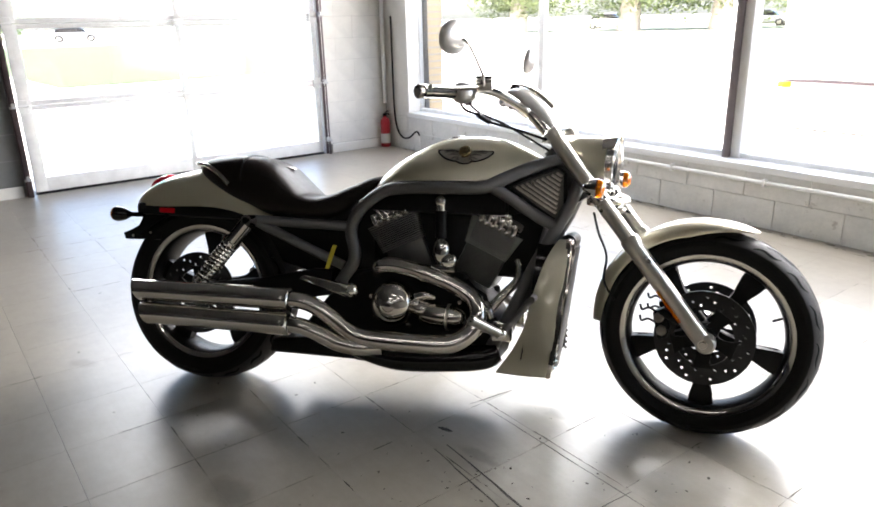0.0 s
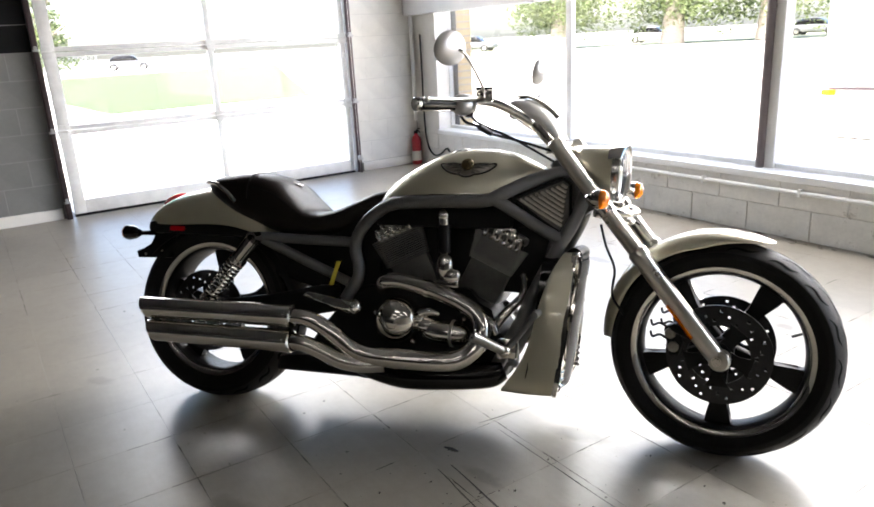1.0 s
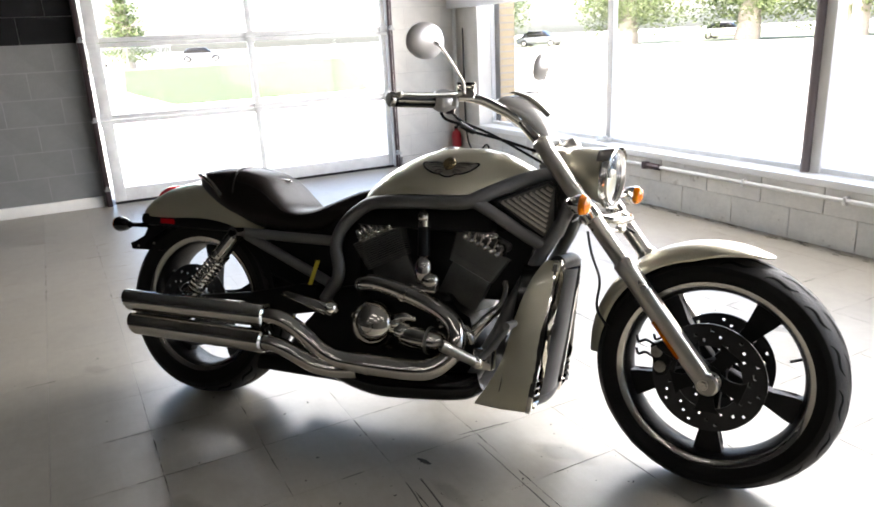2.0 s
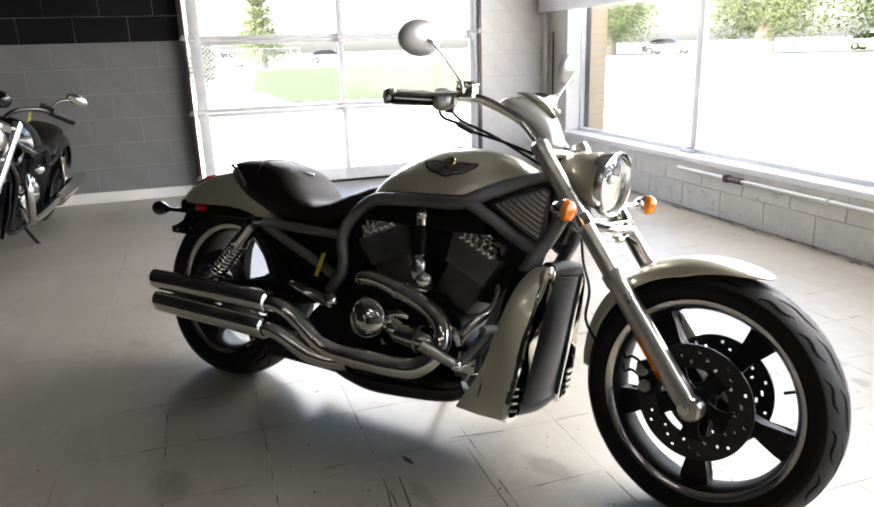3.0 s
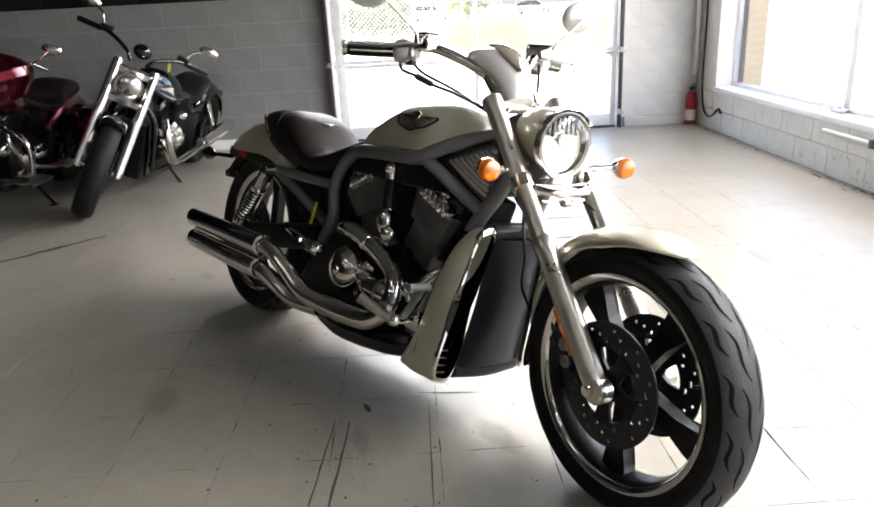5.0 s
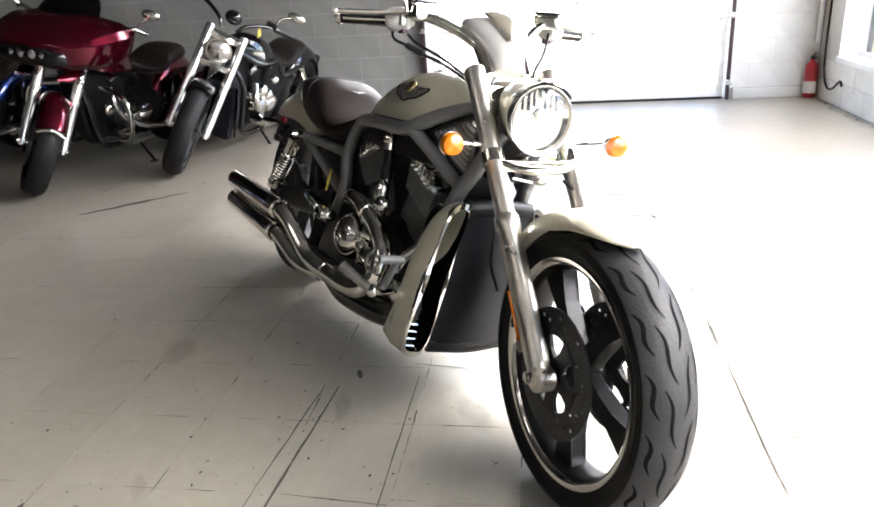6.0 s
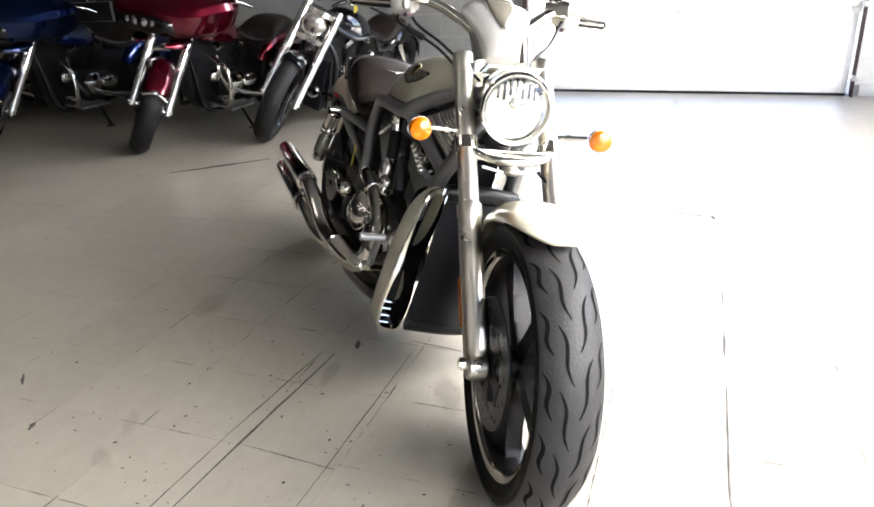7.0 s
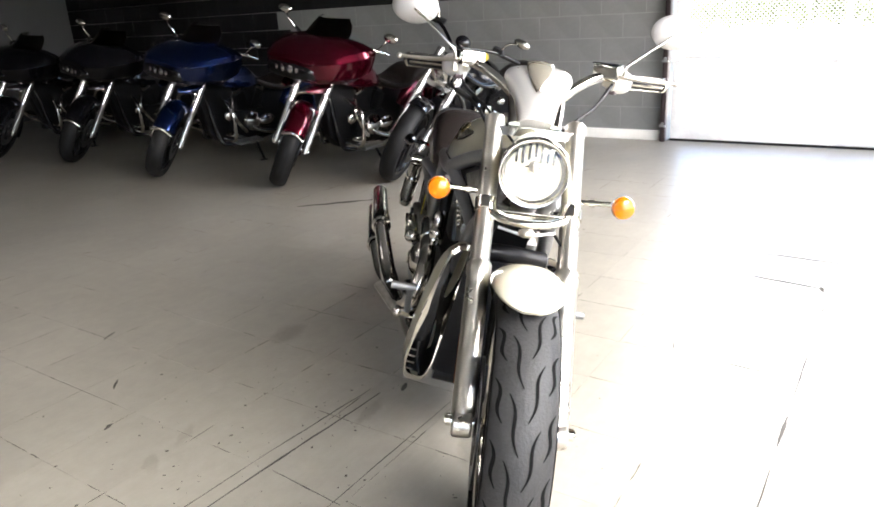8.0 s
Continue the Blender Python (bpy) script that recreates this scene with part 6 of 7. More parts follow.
    tube(bm, [(0.72, 0.13, 0.2), (0.75, 0.25, 0.10), (0.78, 0.32, 0.055)], 0.011, n=8)
    box(bm, 0.75, 0.82, 0.30, 0.345, 0.045, 0.06, 0.003)
    part("side_stand", bm, M_BLACK, bk)
    bm = B()
    box(bm, 1.165, 1.195, -0.335, -0.325, 1.0, 1.06, 0.002)
    part("price_tag", bm, M_YELLOW, bk, "small yellow tag on the bar")
    return bk


def muscle_bike(m):
    """Black muscle cruiser with a bright fork and a small round lamp."""
    bk = thing("motorcycle", m, "black muscle cruiser motorcycle with silver fork, on its stand", "motorcycle", "parked motorcycles")
    X = steer_by(1.80, 22)
    # black rim edges here too, coloured for the bike's backlit place
    wheel(bk, (0, 0, 0.33), 0.33, 0.115, 0.235, None, 90, (0.12,), tread=False, ring=M_GLOSSB)
    wheel(bk, (1.69, 0, 0.33), 0.33, 0.064, 0.255, X, -90, (-0.075, 0.075), tread=False, ring=M_GLOSSB)
    front_end(bk, 1.69, 0.33, X, M_BRIGHT, 0.118, (1.27, 0.93))
    for z, nm in ((0.90, "upper_clamp"), (0.73, "lower_clamp")):
        bm = B()
        xc = 1.27 + (0.93 - z) * 0.7
        prism(bm, sup((0, 0), 1, 1, 3, 24, lambda a, b: (xc - 0.01 + 0.045 * a, 0.15 * b)), z - 0.018, z + 0.018, "z", 0.006)
        part(nm, bm, M_BRIGHT, bk, "bright fork clamp", X)
    bm = B()
    lathe(bm, [(0.0, -0.11), (0.055, -0.09), (0.086, -0.03), (0.090, 0.0), (0.0, 0.0)], (1.42, 0, 0.83), (1, 0, -0.05), 28)
    hd = part("headlamp", bm, M_CHROME, bk, "small round chrome headlamp", X)
    bm = B()
    lathe(bm, [(0.076, 0.0), (0.06, 0.016), (0.0, 0.026)], (1.421, 0, 0.83), (1, 0, -0.05), 28)
    part("lens", bm, M_BRIGHT, hd, "pale lens", X)
    arc_fender(bk, (1.69, 0, 0.33), 0.35, 0.078, 75, 190, M_BLKPT, 0.04, "front_fender", "", X)
    vtwin(bk, 0.86, 0.42, M_CHROME)
    # added black filler that closes the gaps around the engine
    bm = B()
    prism(bm, [(0.22, 0.30), (0.24, 0.62), (0.62, 0.70), (1.10, 0.76), (1.24, 0.66), (1.16, 0.30), (1.05, 0.18), (0.45, 0.17)], -0.055, 0.055, "y", 0.02)
    part("inner_cowl", bm, M_BLACK, bk)
    bm = B()
    loft(bm, [tank_ring(*r) for r in _cat([(0.66, 0.09, 0.70, 0.75), (0.78, 0.15, 0.72, 0.85), (0.92, 0.165, 0.73, 0.90), (1.05, 0.15, 0.75, 0.905), (1.18, 0.10, 0.79, 0.87)], 4)])
    part("tank_cover", bm, M_BLKPT, bk)
    bm = B()
    rows = [(0.02, 0.09, 0.70, 0.76, 2.6), (0.12, 0.12, 0.67, 0.79, 2.8), (0.26, 0.14, 0.64, 0.77, 2.8), (0.38, 0.15, 0.62, 0.70, 2.8), (0.50, 0.15, 0.62, 0.69, 2.8), (0.62, 0.11, 0.66, 0.73, 2.4), (0.68, 0.07, 0.71, 0.76, 2.2)]
    loft(bm, tank_shape([tuple(r) for r in _cat(rows, 3)], 22))
    part("seat", bm, M_LEATHER, bk)
    arc_fender(bk, (0, 0, 0.33), 0.40, 0.135, 35, 165, M_BLKPT, 0.09, "rear_fender")
    bm = B()
    prism(bm, [(-0.40, 0.60), (-0.18, 0.66), (-0.20, 0.58), (-0.38, 0.50)], -0.08, 0.08, "y", 0.01)
    part("plate_holder", bm, M_BLACK, bk)
    for s in (-1, 1):
        bm = B()
        rod(bm, (-0.30, s * 0.22, 0.36), (0.35, s * 0.22, 0.30), 0.05, n=22)
        tube(bm, [(0.35, s * 0.22, 0.30), (0.55, s * 0.21, 0.26), (0.85, s * 0.19, 0.24), (0.98, s * 0.15, 0.36)], 0.026, n=12)
        part("exhaust", bm, M_CHROME, bk, "chrome exhaust pipe")
        bm = B()
        tube(bm, [(1.27, s * 0.125, 0.57), (1.25, s * 0.14, 0.40), (1.22, s * 0.135, 0.20)], [0.018, 0.028, 0.016], n=10, flat=0.5)
        part("radiator_scoop", bm, M_BLKPT, bk)
        for px, pz, q in ((0.86, 0.50, 0.05), (0.98, 0.40, 0.045), (0.74, 0.44, 0.05), (0.92, 0.33, 0.04), (1.06, 0.50, 0.035), (0.68, 0.56, 0.035)):
            bm = B()
            lathe(bm, [(0.0, 0.05), (q * 0.5, 0.046), (q * 0.9, 0.03), (q, 0.0), (0.0, 0.0)], (px, s * 0.12, pz), (0, s, 0), 18)
            part("engine_cover", bm, M_CHROME, bk, "round chrome engine cover")
        bm = B()
        tube(bm, [(1.05, s * 0.15, 0.58), (1.10, s * 0.20, 0.50), (1.04, s * 0.22, 0.38), (0.92, s * 0.21, 0.28)], 0.026, n=12)
        part("header_pipe", bm, M_CHROME, bk)
        bm = B()
        tube(bm, [(1.24, s * 0.05, 0.95), (1.22, s * 0.10, 1.01), (1.12, s * 0.24, 1.05), (1.02, s * 0.42, 1.03)], 0.0135, n=10)
        part("handlebar", bm, M_BLKPT, bk, "", X)
        bm = B()
        rod(bm, (1.09, s * 0.28, 1.045), (1.015, s * 0.43, 1.03), 0.019, n=12)
        box(bm, 1.06, 1.12, s * 0.25 - 0.04, s * 0.25 + 0.04, 1.045, 1.085, 0.008)
        part("grip", bm, M_BLACK, bk, "", X)
        bm = B()
        tube(bm, [(1.10, s * 0.27, 1.08), (1.09, s * 0.30, 1.14), (1.06, s * 0.36, 1.17)], 0.006, n=8)
        ball(bm, (1.05, s * 0.39, 1.18), 0.02, 0.065, 0.032, 18)
        part("mirror", bm, M_CHROME, bk, "chrome mirror", X)
        bm = B()
        tube(bm, [(1.30, s * 0.06, 0.74), (1.24, s * 0.15, 0.60), (1.18, s * 0.15, 0.38), (1.08, s * 0.14, 0.20), (0.6, s * 0.13, 0.17)], 0.019, n=10)
        tube(bm, [(1.26, s * 0.05, 0.84), (1.05, s * 0.16, 0.74), (0.75, s * 0.165, 0.73), (0.6, s * 0.17, 0.6), (0.25, s * 0.14, 0.6)], 0.019, n=10)
        part("frame_tube", bm, M_BLKPT, bk)
        bm = B()
        rod(bm, (0.05, s * 0.17, 0.40), (0.24, s * 0.16, 0.61), 0.026, n=14)
        part("shock_absorber", bm, M_CHROME, bk)
    bm = B()
    box(bm, 1.22, 1.29, -0.12, 0.12, 0.18, 0.57, 0.01)
    part("radiator", bm, M_RADI, bk)
    bm = B()
    ball(bm, (1.20, 0, 1.03), 0.05, 0.06, 0.05, 18)
    part("instrument_pod", bm, M_BLKPT, bk, "", X)
    bm = B()
    tube(bm, [(0.80, 0.14, 0.18), (0.82, 0.26, 0.09), (0.85, 0.35, 0.062)], 0.012, n=8)
    box(bm, 0.81, 0.89, 0.33, 0.375, 0.05, 0.066, 0.003)
    part("side_stand", bm, M_BLACK, bk)
    bm = B()
    prism(bm, [(0.98, 0.93), (1.02, 0.99), (1.05, 0.965), (1.03, 0.91)], 0.10, 0.104, "y")
    part("price_tag", bm, M_YELLOW, bk, "yellow paper tag hanging at the tank")
    return bk


def stand_at(fx, fy, head, base, lean=-10):
    """Pose of a bike whose front tyre touches the floor at that place."""
    h = radians(head)
    return pose(fx - base * math.cos(h), fy - base * math.sin(h), 0.003, lean, 0, head)


muscle_bike(stand_at(-3.78, -0.33, -5, 1.69, -20))
touring_bike(stand_at(-3.32, -1.06, -2, 1.62), M_RED, "candy red touring motorcycle with fairing and chrome guard bars")
touring_bike(stand_at(-3.18, -2.36, -2, 1.62), M_BLUE, "deep blue touring motorcycle with fairing and chrome guard bars")
touring_bike(stand_at(-3.30, -3.85, -2, 1.62), M_BLKPT, "black touring motorcycle with fairing and smoked windshield")
touring_bike(stand_at(-3.10, -4.95, -2, 1.62), M_BLKPT, "black touring motorcycle with fairing and chrome fork")

# ---- outside ----
bm = B()
box(bm, -400, 400, -400, 400, -0.6, -0.13)
structure("ground", bm, M_CONC, "pale concrete apron and road outside")
bm = B()
prism(bm, [(-19, 3.6), (-27, 3.2), (-58, 6.0), (-60, 24), (-30, 13), (-19, 9)], -0.14, -0.10, "z")
tagged(fin("lawn", bm, M_GRASS), "green mown lawn beside the road", "lawn", "", "stuff")
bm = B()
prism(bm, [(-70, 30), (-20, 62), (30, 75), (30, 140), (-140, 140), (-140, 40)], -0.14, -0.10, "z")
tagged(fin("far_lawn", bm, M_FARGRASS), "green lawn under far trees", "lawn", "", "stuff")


def leaf_cloud(bm, c, rx, ry, rz, n, size, rnd):
    """Loose crown of small leaf clumps with gaps."""
    for _ in range(n):
        while True:
            p = Vector((rnd.uniform(-1, 1), rnd.uniform(-1, 1), rnd.uniform(-1, 1)))
            if 0.25 < p.length < 1:
                break
        k = 0.75 + 0.35 * noise.noise(p * 2.3 + Vector(c))
        q = Vector(c) + Vector((p.x * rx * k, p.y * ry * k, p.z * rz * k))
        u = Vector((rnd.uniform(-1, 1), rnd.uniform(-1, 1), rnd.uniform(-0.6, 0.6))).normalized()
        v = u.cross(Vector((rnd.uniform(-1, 1), rnd.uniform(-1, 1), 1))).normalized()
        s = size * rnd.uniform(0.6, 1.5)
        bm.faces.new([bm.verts.new(q + u * s), bm.verts.new(q + v * s * 0.6), bm.verts.new(q - u * s), bm.verts.new(q - v * s * 0.6)])


def tree(x, y, h, w, seed, conifer=False):
    rnd = random.Random(seed)
    t = thing("tree", Matrix.Translation((x, y, -0.12)), "green conifer tree beyond the fence" if conifer else "large leafy green tree across the road", "tree", "trees outside")
    bm = B()
    tube(bm, [(0, 0, 0), (0.1, 0.05, h * 0.3), (-0.05, 0.1, h * 0.6), (0, 0, h * 0.9)], [w * 0.09, w * 0.065, w * 0.04, w * 0.01], n=10)
    for i in range(7):
        a = rnd.uniform(0, 6.28)
        z = h * rnd.uniform(0.3, 0.65)
        tube(bm, [(0, 0, z), (w * 0.2 * math.cos(a), w * 0.2 * math.sin(a), z + h * 0.08), (w * 0.4 * math.cos(a), w * 0.4 * math.sin(a), z + h * 0.14)], [w * 0.03, w * 0.02, w * 0.006], n=6)
    part("trunk", bm, M_BARK, t)
    bm = B()
    if conifer:
        for i in range(9):
            u = i / 8
            leaf_cloud(bm, (0, 0, h * (0.12 + 0.84 * u)), w * 0.5 * (1.05 - u), w * 0.5 * (1.05 - u), h * 0.08, int(900 * (1.1 - u)), 0.12, rnd)
    else:
        for i in range(9):
            a = i * 2.4
            rr = 0.28 * w if i else 0
            leaf_cloud(bm, (rr * math.cos(a), rr * math.sin(a), h * (0.30 + 0.08 * (i % 4))), w * 0.32, w * 0.32, h * 0.30, 1500, 0.13, rnd)
    part("crown", bm, M_LEAF, t)
    return t


tree(-62, 6.9, 8.5, 5.6, 1, True)
tree(-66, -3, 8, 4.8, 2, True)
for i, (x, y, h, w) in enumerate(((-39, 50, 11, 11), (-33, 54, 12, 12), (-47, 45, 10, 10), (-26, 60, 12, 11), (-62, 40, 10, 10))):
    tree(x, y, h, w, 10 + i)

# clipped hedge and wire fence across the drive
rnd = random.Random(5)
bm = B()
for i in range(9):
    leaf_cloud(bm, (-28.2, 1.55 - 1.1 * i, 0.85), 0.7, 0.95, 1.15, 2200, 0.075, rnd)
tagged(fin("hedge", bm, M_LEAF), "dense clipped green hedge behind the wire fence", "hedge", "", "stuff")


def wire_fence(x, y0, y1, h, step):
    f = thing("wire_fence", Matrix.Translation((x, y0, -0.13)), "grey chain-link fence with steel posts", "fence", "fences outside")
    L = y1 - y0
    for i in range(int(L / 2.4) + 2):
        bm = B()
        y = min(L, i * 2.4)
        rod(bm, (0, y, 0), (0, y, h + 0.05), 0.03, n=8)
        part("post", bm, M_GALV, f)
    bm = B()
    rod(bm, (0, 0, h), (0, L, h), 0.02, n=8)
    part("top_rail", bm, M_GALV, f)
    bm = B()
    k = -h
    while k < L:
        for sgn in (1, -1):
            a0, a1 = max(0, k), min(L, k + h)
            z0, z1 = a0 - k, a1 - k
            if sgn < 0:
                z0, z1 = h - z0, h - z1
            v = [bm.verts.new((sgn * 0.004, y, z)) for y, z in ((a0, z0 - 0.012), (a1, z1 - 0.012), (a1, z1 + 0.012), (a0, z0 + 0.012))]
            bm.faces.new(v)
        k += step
    tagged(part("wire_mesh", bm, M_GALV, f), "", "", "", "stuff")


wire_fence(-27.0, -7.5, 2.2, 1.9, 0.16)
wire_fence(-58.0, -8, 9.5, 1.6, 0.30)


def car(x, y, head, paint, label, L=4.5, W=1.8, H=1.45):
    c = thing("car", pose(x, y, -0.13, 0, 0, head), label, "car", "cars outside")
    bm = B()
    rows = [(-L / 2, 0.70, 0.35, 0.75, 4), (-L / 2 + 0.15, 0.85, 0.25, 0.92, 4), (-0.8, W / 2, 0.22, 0.95, 4), (0.8, W / 2, 0.22, 0.93, 4), (L / 2 - 0.3, 0.85, 0.25, 0.80, 4), (L / 2, 0.70, 0.32, 0.65, 4)]
    loft(bm, tank_shape([tuple(r) for r in _cat(rows, 3)], 22))
    part("body", bm, paint, c)
    bm = B()
    rows = [(-L * 0.40, 0.68, 0.85, 0.95, 4), (-L * 0.28, 0.70, 0.85, H - 0.06, 4), (0, 0.70, 0.85, H, 4), (L * 0.10, 0.70, 0.85, H - 0.04, 4), (L * 0.25, 0.66, 0.85, 0.92, 4)]
    loft(bm, tank_shape([tuple(r) for r in _cat(rows, 3)], 20))
    part("cabin_glass", bm, M_GLOSSB, c)
    bm = B()
    box(bm, -L * 0.26, L * 0.08, -0.62, 0.62, H - 0.03, H + 0.015, 0.02)
    part("roof", bm, paint, c)
    for sx in (-1, 1):
        for sy in (-1, 1):
            bm = B()
            lathe(bm, [(0.20, -0.1), (0.33, -0.1), (0.34, 0.0), (0.33, 0.1), (0.20, 0.1)], (sx * L * 0.31, sy * (W / 2 - 0.1), 0.34), (0, 1, 0), 28, closed=True)
            w = part("wheel", bm, M_RUBBER, c)
            bm = B()
            lathe(bm, [(0.0, -0.06), (0.21, -0.08), (0.21, 0.08), (0.0, 0.06)], (sx * L * 0.31, sy * (W / 2 - 0.1), 0.34), (0, 1, 0), 20)
            part("rim", bm, M_SATIN, w)


M_CARW = mat("white car paint", (0.75, 0.75, 0.75), 0.3, coat=0.6, vary=0.02)
M_CARG = mat("grey car paint", (0.12, 0.13, 0.14), 0.3, coat=0.6, vary=0.02)
car(-72, 4.3, 80, M_CARW, "white car parked beyond the lawn")
car(-78, 15.5, 75, M_CARG, "dark grey car parked beyond the lawn")
car(-44, -6.2, 100, M_CARG, "dark grey car parked past the hedge")
car(-58, 44, 30, M_CARG, "dark car parked under the trees")
car(-46, 56, 20, M_CARW, "white car parked under the trees")
car(-36, 66, 10, M_CARG, "dark car parked under the trees")

# white truck outside the shop window
tk = thing("box_truck", pose(-0.6, 10.2, -0.13), "white box truck parked outside the window", "truck")
bm = B()
box(bm, -3.6, 3.5, -1.1, 1.1, 0.60, 2.9, 0.04)
box(bm, -3.55, -1.72, -1.07, 1.07, 0.02, 0.57, 0.02)
part("box_body", bm, M_CARW, tk)
bm = B()
box(bm, -3.62, 3.5, -1.12, -1.08, 0.575, 0.595, 0.004)
part("chassis_rail", bm, M_DARKM, tk)
bm = B()
box(bm, -3.58, -3.42, -1.13, -1.10, 0.50, 0.57, 0.01)
part("marker_lamp", bm, M_AMBER, tk, "amber marker lamp")
for x in (-0.6, 2.6):
    bm = B()
    lathe(bm, [(0.20, -0.14), (0.38, -0.14), (0.40, 0.0), (0.38, 0.14), (0.20, 0.14), (0.0, 0.05)], (x, -0.95, 0.40), (0, 1, 0), 28)
    part("wheel", bm, M_RUBBER, tk)
sg = thing("sign_board", pose(-7.5, 13.5, -0.13, 0, 0, 20), "grey and red sign board on a white post", "sign")
bm = B()
box(bm, -0.7, 0.7, -0.03, 0.03, 1.85, 2.15, 0.01)
part("panel", bm, M_CARG, sg)
bm = B()
box(bm, -0.8, 0.8, -0.035, 0.035, 2.16, 2.19, 0.008)
part("red_band", bm, M_RED, sg)
for s in (-0.35, 0.35):
    bm = B()
    lathe(bm, [(0.0, 0.0), (0.09, 0.0), (0.09, 0.02), (0.0, 0.02)], (s, -0.03, 2.0), (0, -1, 0), 24)
    part("white_disc", bm, M_PAPER, sg)
bm = B()
rod(bm, (0, 0, 0), (0, 0, 1.85), 0.05)
part("post", bm, M_WHITE, sg)

# brick pier outside the window's end
pier = thing("brick_pier", Matrix(), "yellow brick pier outside the shop window", "pier", "", "structure")
bm = B()
box(bm, -5.82, -5.462, 4.71, 4.88, -0.13, 3.2)
part("mortar", bm, M_JOINT, pier)
bmk = B()
box(bmk, -0.085, 0.085, -0.05, 0.05, 0, 0.056)
first = None
for k in range(36):
    if first is None:
        first = part("brick", bmk, M_BRICK, pier)
        ob = first
    else:
        ob = new("brick", first.data)
        ob.parent = pier
    ob.matrix_basis = Matrix.Translation((-5.509, 4.796, 0.0667 * k)) @ Matrix.Rotation(radians(90), 4, "Z")

# ---- wall blocks ----
bm = B()
box(bm, XD - 0.011, XD + 0.012, Y0, D0 - 0.06, 0, 0.088, 0.004)
box(bm, XD - 0.011, XD + 0.012, D1 + 0.06, YW, 0, 0.088, 0.004)
structure("baseboard", bm, M_BLOCKW, "pale painted base course along the wall")


def slab(name, x0, x1, y0, y1, z0, z1, material, owner, cache):
    key = (round(x1 - x0, 3), round(y1 - y0, 3), round(z1 - z0, 3), material.name)
    c = ((x0 + x1) / 2, (y0 + y1) / 2, (z0 + z1) / 2)
    if key not in cache:
        bm = B()
        box(bm, -(x1 - x0) / 2, (x1 - x0) / 2, -(y1 - y0) / 2, (y1 - y0) / 2, -(z1 - z0) / 2, (z1 - z0) / 2)
        ob = fin(name, bm, material, owner)
        cache[key] = ob.data
    else:
        ob = new(name, cache[key])
        ob.parent = owner
    ob.location = c
    return ob


cache = {}
black = B()
for k in range(16):
    z0 = 0.091 + 0.2032 * k
    z1 = min(z0 + 0.1985, ZC - 0.004)
    for a, b in ((Y0, D0 - 0.01), (D1 + 0.01, YW)):
        y = -0.129 + (0.2032 if k % 2 else 0.0) - 0.4064 * 25
        while y < b:
            lo, hi = max(y + 0.0022, a), min(y + 0.4042, b)
            if hi - lo > 0.03:
                if z0 > 1.29 and a == Y0:
                    box(black, XD - 0.013, XD - 0.004, lo, hi, z0, z1)
                elif lo < -3.6:
                    box(black, XD - 0.013, XD - 0.0045, lo, hi, z0, z1)
                else:
                    slab("block", XD - 0.0135, XD - 0.0102, lo - (0.0015 if a > 0 else 0), hi + (0.0015 if a > 0 else 0), z0, z1 + (0.0035 if a > 0 else 0), M_BLOCK if a == Y0 else M_BLOCKW, wall_w, cache)
            y += 0.4064
tagged(part("black_blocks", black, M_BLACKW, wall_w, "black painted upper blocks"), "", "", "", "stuff")
for k in range(2):
    z0 = -0.02 + 0.2032 * k
    z1 = min(z0 + 0.1985, WZ - 0.054)
    x = -2.09 + (0.2032 if k else 0) - 0.4064 * 10
    while x < X1:
        lo, hi = max(x + 0.0022, XD), min(x + 0.4042, X1)
        if hi - lo > 0.03:
            slab("block", lo + 0.0015, hi - 0.0015, YW + 0.002, YW + 0.013, max(z0, 0.0), z1, M_CHIPPED, wall_n, cache)
        x += 0.4064

# ---- floor tiles ----
PITCH = 0.3048
far = B()
floor = bpy.data.objects["floor"]
ix0, ix1 = math.ceil((XD + 0.03) / PITCH), math.floor((X1 + 0.03) / PITCH)
cache = {}
fv, ff = [], []
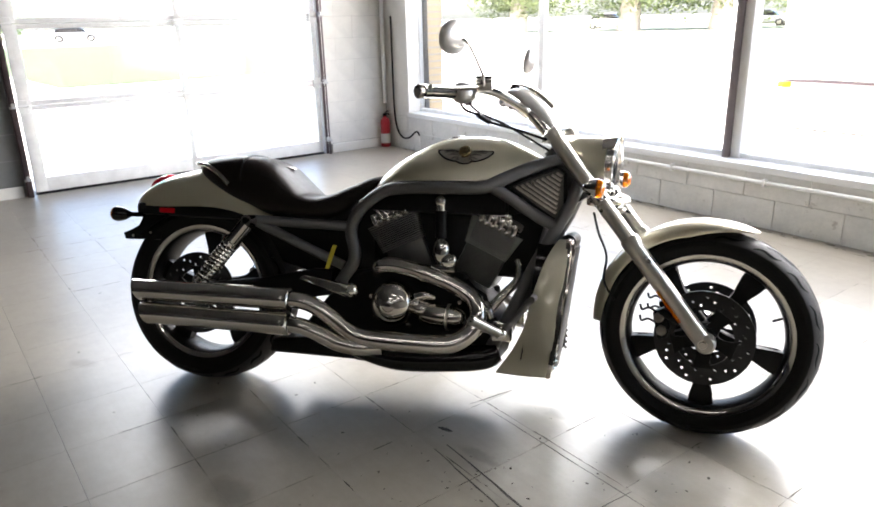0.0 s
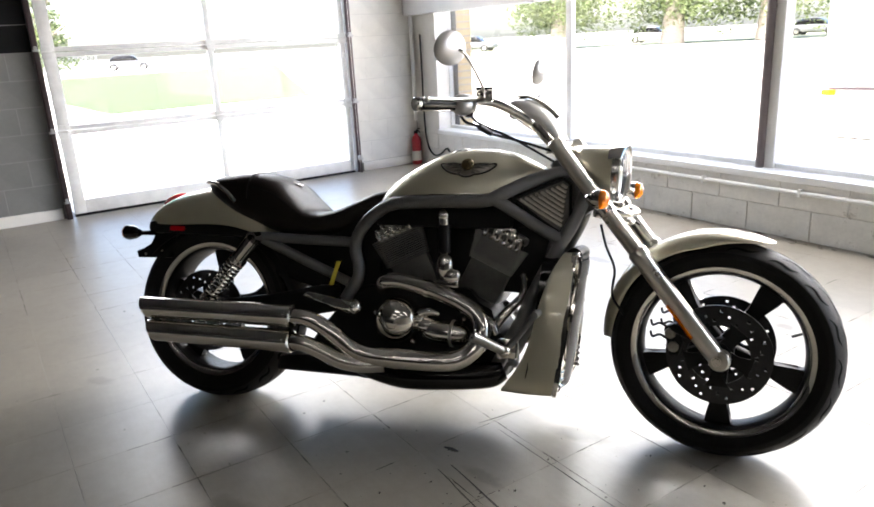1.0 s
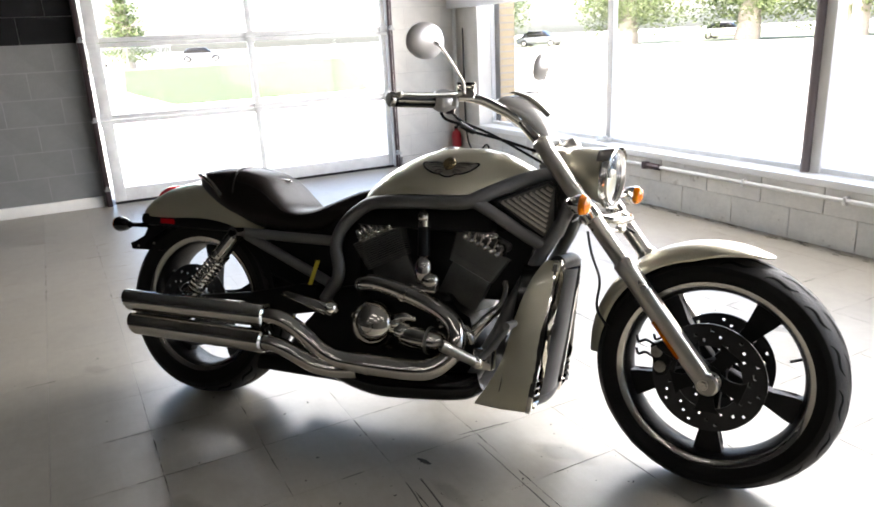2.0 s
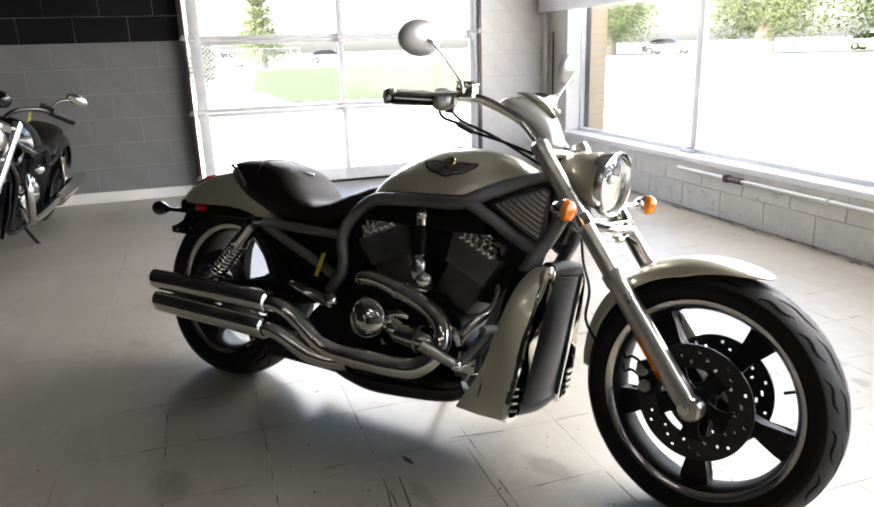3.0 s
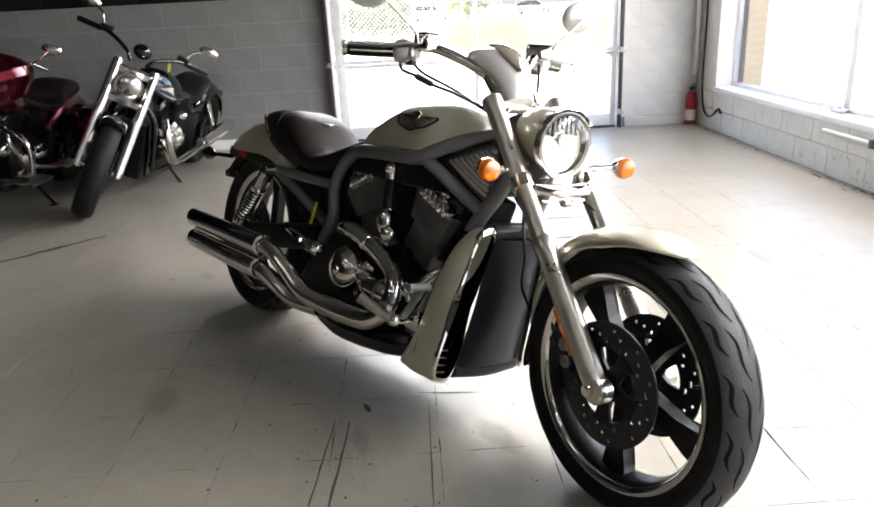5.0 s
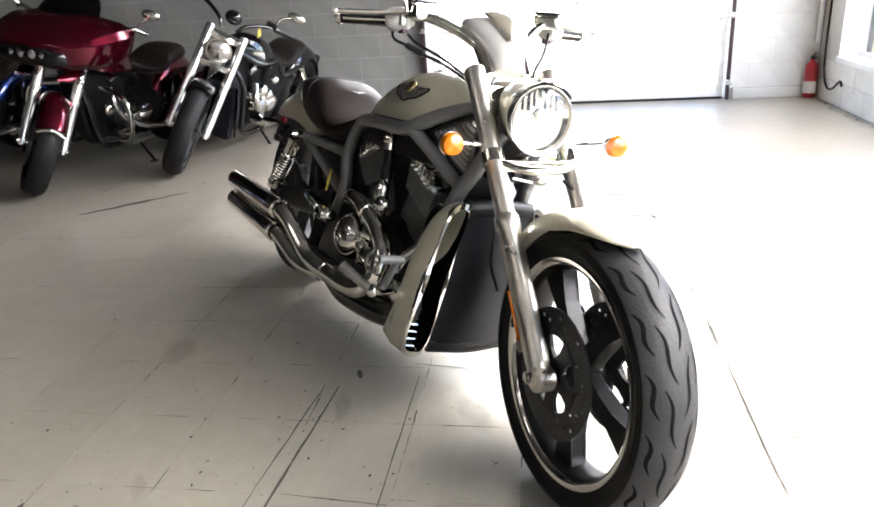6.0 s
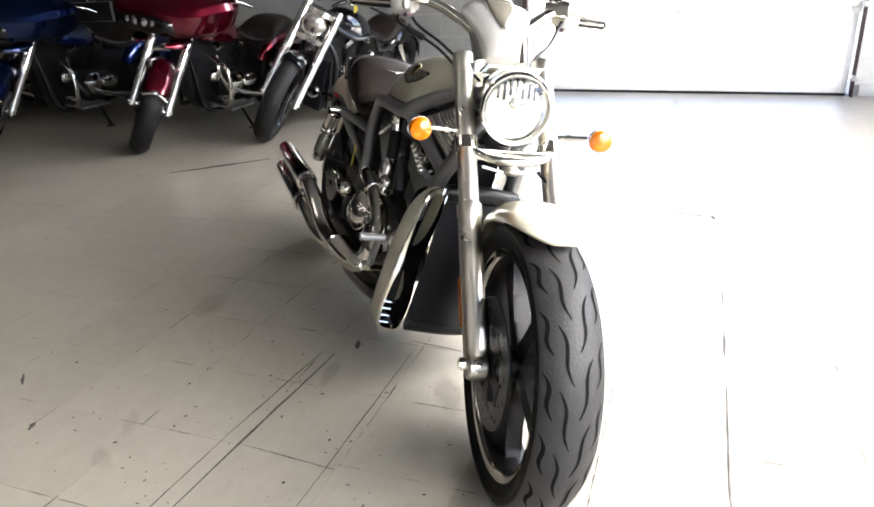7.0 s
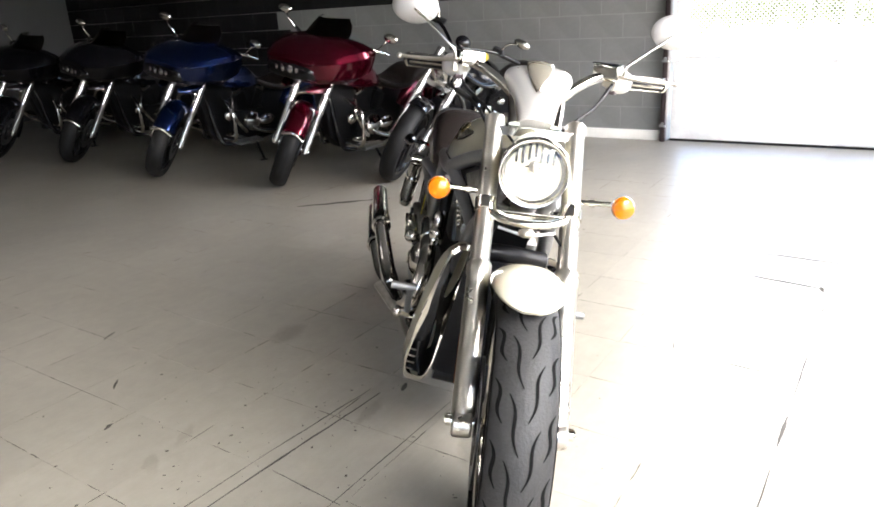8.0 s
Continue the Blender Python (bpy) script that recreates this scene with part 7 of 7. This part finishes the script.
for i in range(ix0 - 1, ix1 + 1):
    for j in range(math.floor(Y0 / PITCH) - 1, math.floor(YW / PITCH) + 1):
        x0, y0 = max(i * PITCH - 0.03, XD - 0.01), max(j * PITCH - 0.005, Y0)
        x1, y1 = min((i + 1) * PITCH - 0.03, X1), min((j + 1) * PITCH - 0.005, YW + 0.01)
        if x1 - x0 < 0.02 or y1 - y0 < 0.02:
            continue
        g = 0.0004
        if -4.2 < x0 < 0.35 and -0.3 < y0 < 4.2 and x1 - x0 > 0.3 and y1 - y0 > 0.3:
            slab("tile", x0 + g, x1 - g, y0 + g, y1 - g, -0.012, -0.00005 * ((i * 7 + j * 13) % 4), M_FLOOR, floor, cache)
        else:
            n = len(fv)
            fv += [(x0 + g, y0 + g, 0), (x1 - g, y0 + g, 0), (x1 - g, y1 - g, 0), (x0 + g, y1 - g, 0), (x0 + g, y0 + g, -0.012), (x1 - g, y0 + g, -0.012), (x1 - g, y1 - g, -0.012), (x0 + g, y1 - g, -0.012)]
            ff += [(n, n + 1, n + 2, n + 3), (n, n + 4, n + 5, n + 1), (n + 1, n + 5, n + 6, n + 2), (n + 2, n + 6, n + 7, n + 3), (n + 3, n + 7, n + 4, n)]
me = bpy.data.meshes.new("far_tiles")
me.from_pydata(fv, [], ff)
me.materials.append(M_FLOOR)
ob = new("far_tiles", me)
ob.parent = floor
tagged(ob, "", "", "", "stuff")

# ---- dark scuffs and scratches on the floor ----
M_SCUFF = mat("rubber scuff", (0.07, 0.066, 0.060), 0.8, spec=0.1, vary=0.4, scale=30)
scuffs = (((-3.28, -0.015), (-2.85, -0.475), 0.04), ((-1.128, 1.560), (-0.393, 1.513), 0.008), ((-0.393, 1.513), (-0.20, 1.503), 0.006), ((-1.134, 1.516), (-0.68, 1.477), 0.006), ((-0.68, 1.477), (-0.25, 1.455), 0.004),
          ((-1.225, 1.60), (-1.175, 1.62), 0.020), ((-2.76, 2.40), (-2.71, 2.78), 0.016), ((-2.74, 2.70), (-2.68, 2.72), 0.018), ((-3.10, 2.40), (-3.08, 2.75), 0.014), ((-2.10, 2.738), (-1.70, 2.736), 0.006),
          ((-1.60, 2.738), (-1.42, 2.735), 0.012), ((-1.30, 2.737), (-0.78, 2.735), 0.005), ((-0.56, 0.905), (-0.525, 0.92), 0.016), ((-1.86, 2.46), (-1.85, 2.66), 0.008), ((-1.95, 2.30), (-1.86, 2.33), 0.006),
          ((-1.20, 1.80), (-0.48, 1.795), 0.004), ((-0.64, 1.55), (-0.62, 1.82), 0.004), ((-1.27, 1.77), (-1.25, 1.95), 0.005), ((-0.75, 0.65), (-0.70, 0.70), 0.010), ((-1.0, 0.25), (-0.93, 0.28), 0.010))
bm = B()
rs = random.Random(3)
for (ax, ay), (bx, by), w in scuffs:
    a, b = Vector((ax, ay, 0.0012)), Vector((bx, by, 0.0012))
    d = (b - a)
    n = Vector((-d.y, d.x, 0)).normalized()
    rows = []
    for i in range(13):
        u = i / 12
        ww = w * 0.5 * (0.35 + 0.65 * math.sin(math.pi * min(0.96, max(0.04, u)))) * rs.uniform(0.6, 1.2)
        o = a + d * u + n * rs.uniform(-0.2, 0.2) * w
        rows.append((bm.verts.new(o + n * ww), bm.verts.new(o - n * ww)))
    for p, q in zip(rows, rows[1:]):
        bm.faces.new((p[0], p[1], q[1], q[0]))
tagged(part("scuff_marks", bm, M_SCUFF, floor), "", "", "", "stuff")

# grime along the seams, worn in broken lengths
M_GRIME = mat("seam grime", (0.075, 0.069, 0.058), 0.8, vary=0.5, scale=25, spec=0.08)
bm = B()
rs = random.Random(11)


def smear(x0, y0, along, ln, w):
    """A thin dark line of uneven width along a seam."""
    d, n = (Vector((1, 0, 0)), Vector((0, 1, 0))) if along == "x" else (Vector((0, 1, 0)), Vector((1, 0, 0)))
    rows = []
    for k in range(6):
        o = Vector((x0, y0, 0.0009)) + d * (ln * k / 5) + n * rs.uniform(-0.0007, 0.0007)
        ww = w * rs.uniform(0.35, 1.15) * (0.25 if k in (0, 5) else 1)
        rows.append((bm.verts.new(o + n * ww), bm.verts.new(o - n * ww * rs.uniform(0.5, 1))))
    for p, r in zip(rows, rows[1:]):
        bm.faces.new((p[0], p[1], r[1], r[0]))


for i in range(-15, 2):
    for j in range(-3, 13):
        gx, gy = i * PITCH - 0.03, j * PITCH - 0.005
        worn = noise.noise(Vector((gx * 0.8, gy * 0.8, 3.1))) + (0.25 if gx > -1.7 and 0.4 < gy < 2.9 else -0.12)
        for along in "xy":
            for k in range(4):
                if rs.random() < 0.42 + worn * 0.9:
                    o = PITCH * (k + rs.uniform(-0.1, 0.1)) / 4
                    smear(gx + (o if along == "x" else 0), gy + (o if along == "y" else 0), along, rs.uniform(0.05, 0.11), rs.choice((0.0008, 0.0012, 0.0016, 0.0024)))
tagged(part("seam_grime", bm, M_GRIME, floor), "", "", "", "stuff")

# flecks and short smears of dirt on the walked part of the floor
bm = B()
rs = random.Random(29)
for q in range(340):
    x, y = rs.gauss(-0.62, 0.42), rs.gauss(1.55, 0.42)
    if q > 240:
        x, y = rs.uniform(-4.0, 0.2), rs.uniform(-0.2, 3.6)
    a, ln = rs.uniform(0, math.pi), rs.choice((0.002, 0.003, 0.004, 0.007))
    w = ln * rs.uniform(0.35, 0.9)
    c, s2 = math.cos(a), math.sin(a)
    vs = []
    for k in range(9):
        an = 2 * math.pi * k / 9
        u, v = ln * math.cos(an) * rs.uniform(0.5, 1.1), w * math.sin(an) * rs.uniform(0.4, 1.2)
        vs.append(bm.verts.new((x + u * c - v * s2, y + u * s2 + v * c, 0.0007)))
    bm.faces.new(vs)
for q in range(130):
    x, y = rs.uniform(-5.6, 0.5), 4.485 - abs(rs.gauss(0, 0.05))
    ln, w = rs.uniform(0.01, 0.06), rs.uniform(0.003, 0.012)
    vs = []
    for k in range(8):
        an = 2 * math.pi * k / 8
        vs.append(bm.verts.new((x + ln * math.cos(an) * rs.uniform(0.5, 1.1), min(4.487, y + w * math.sin(an) * rs.uniform(0.4, 1.2)), 0.0007)))
    bm.faces.new(vs)
tagged(part("dirt_flecks", bm, M_GRIME, floor), "", "", "", "stuff")
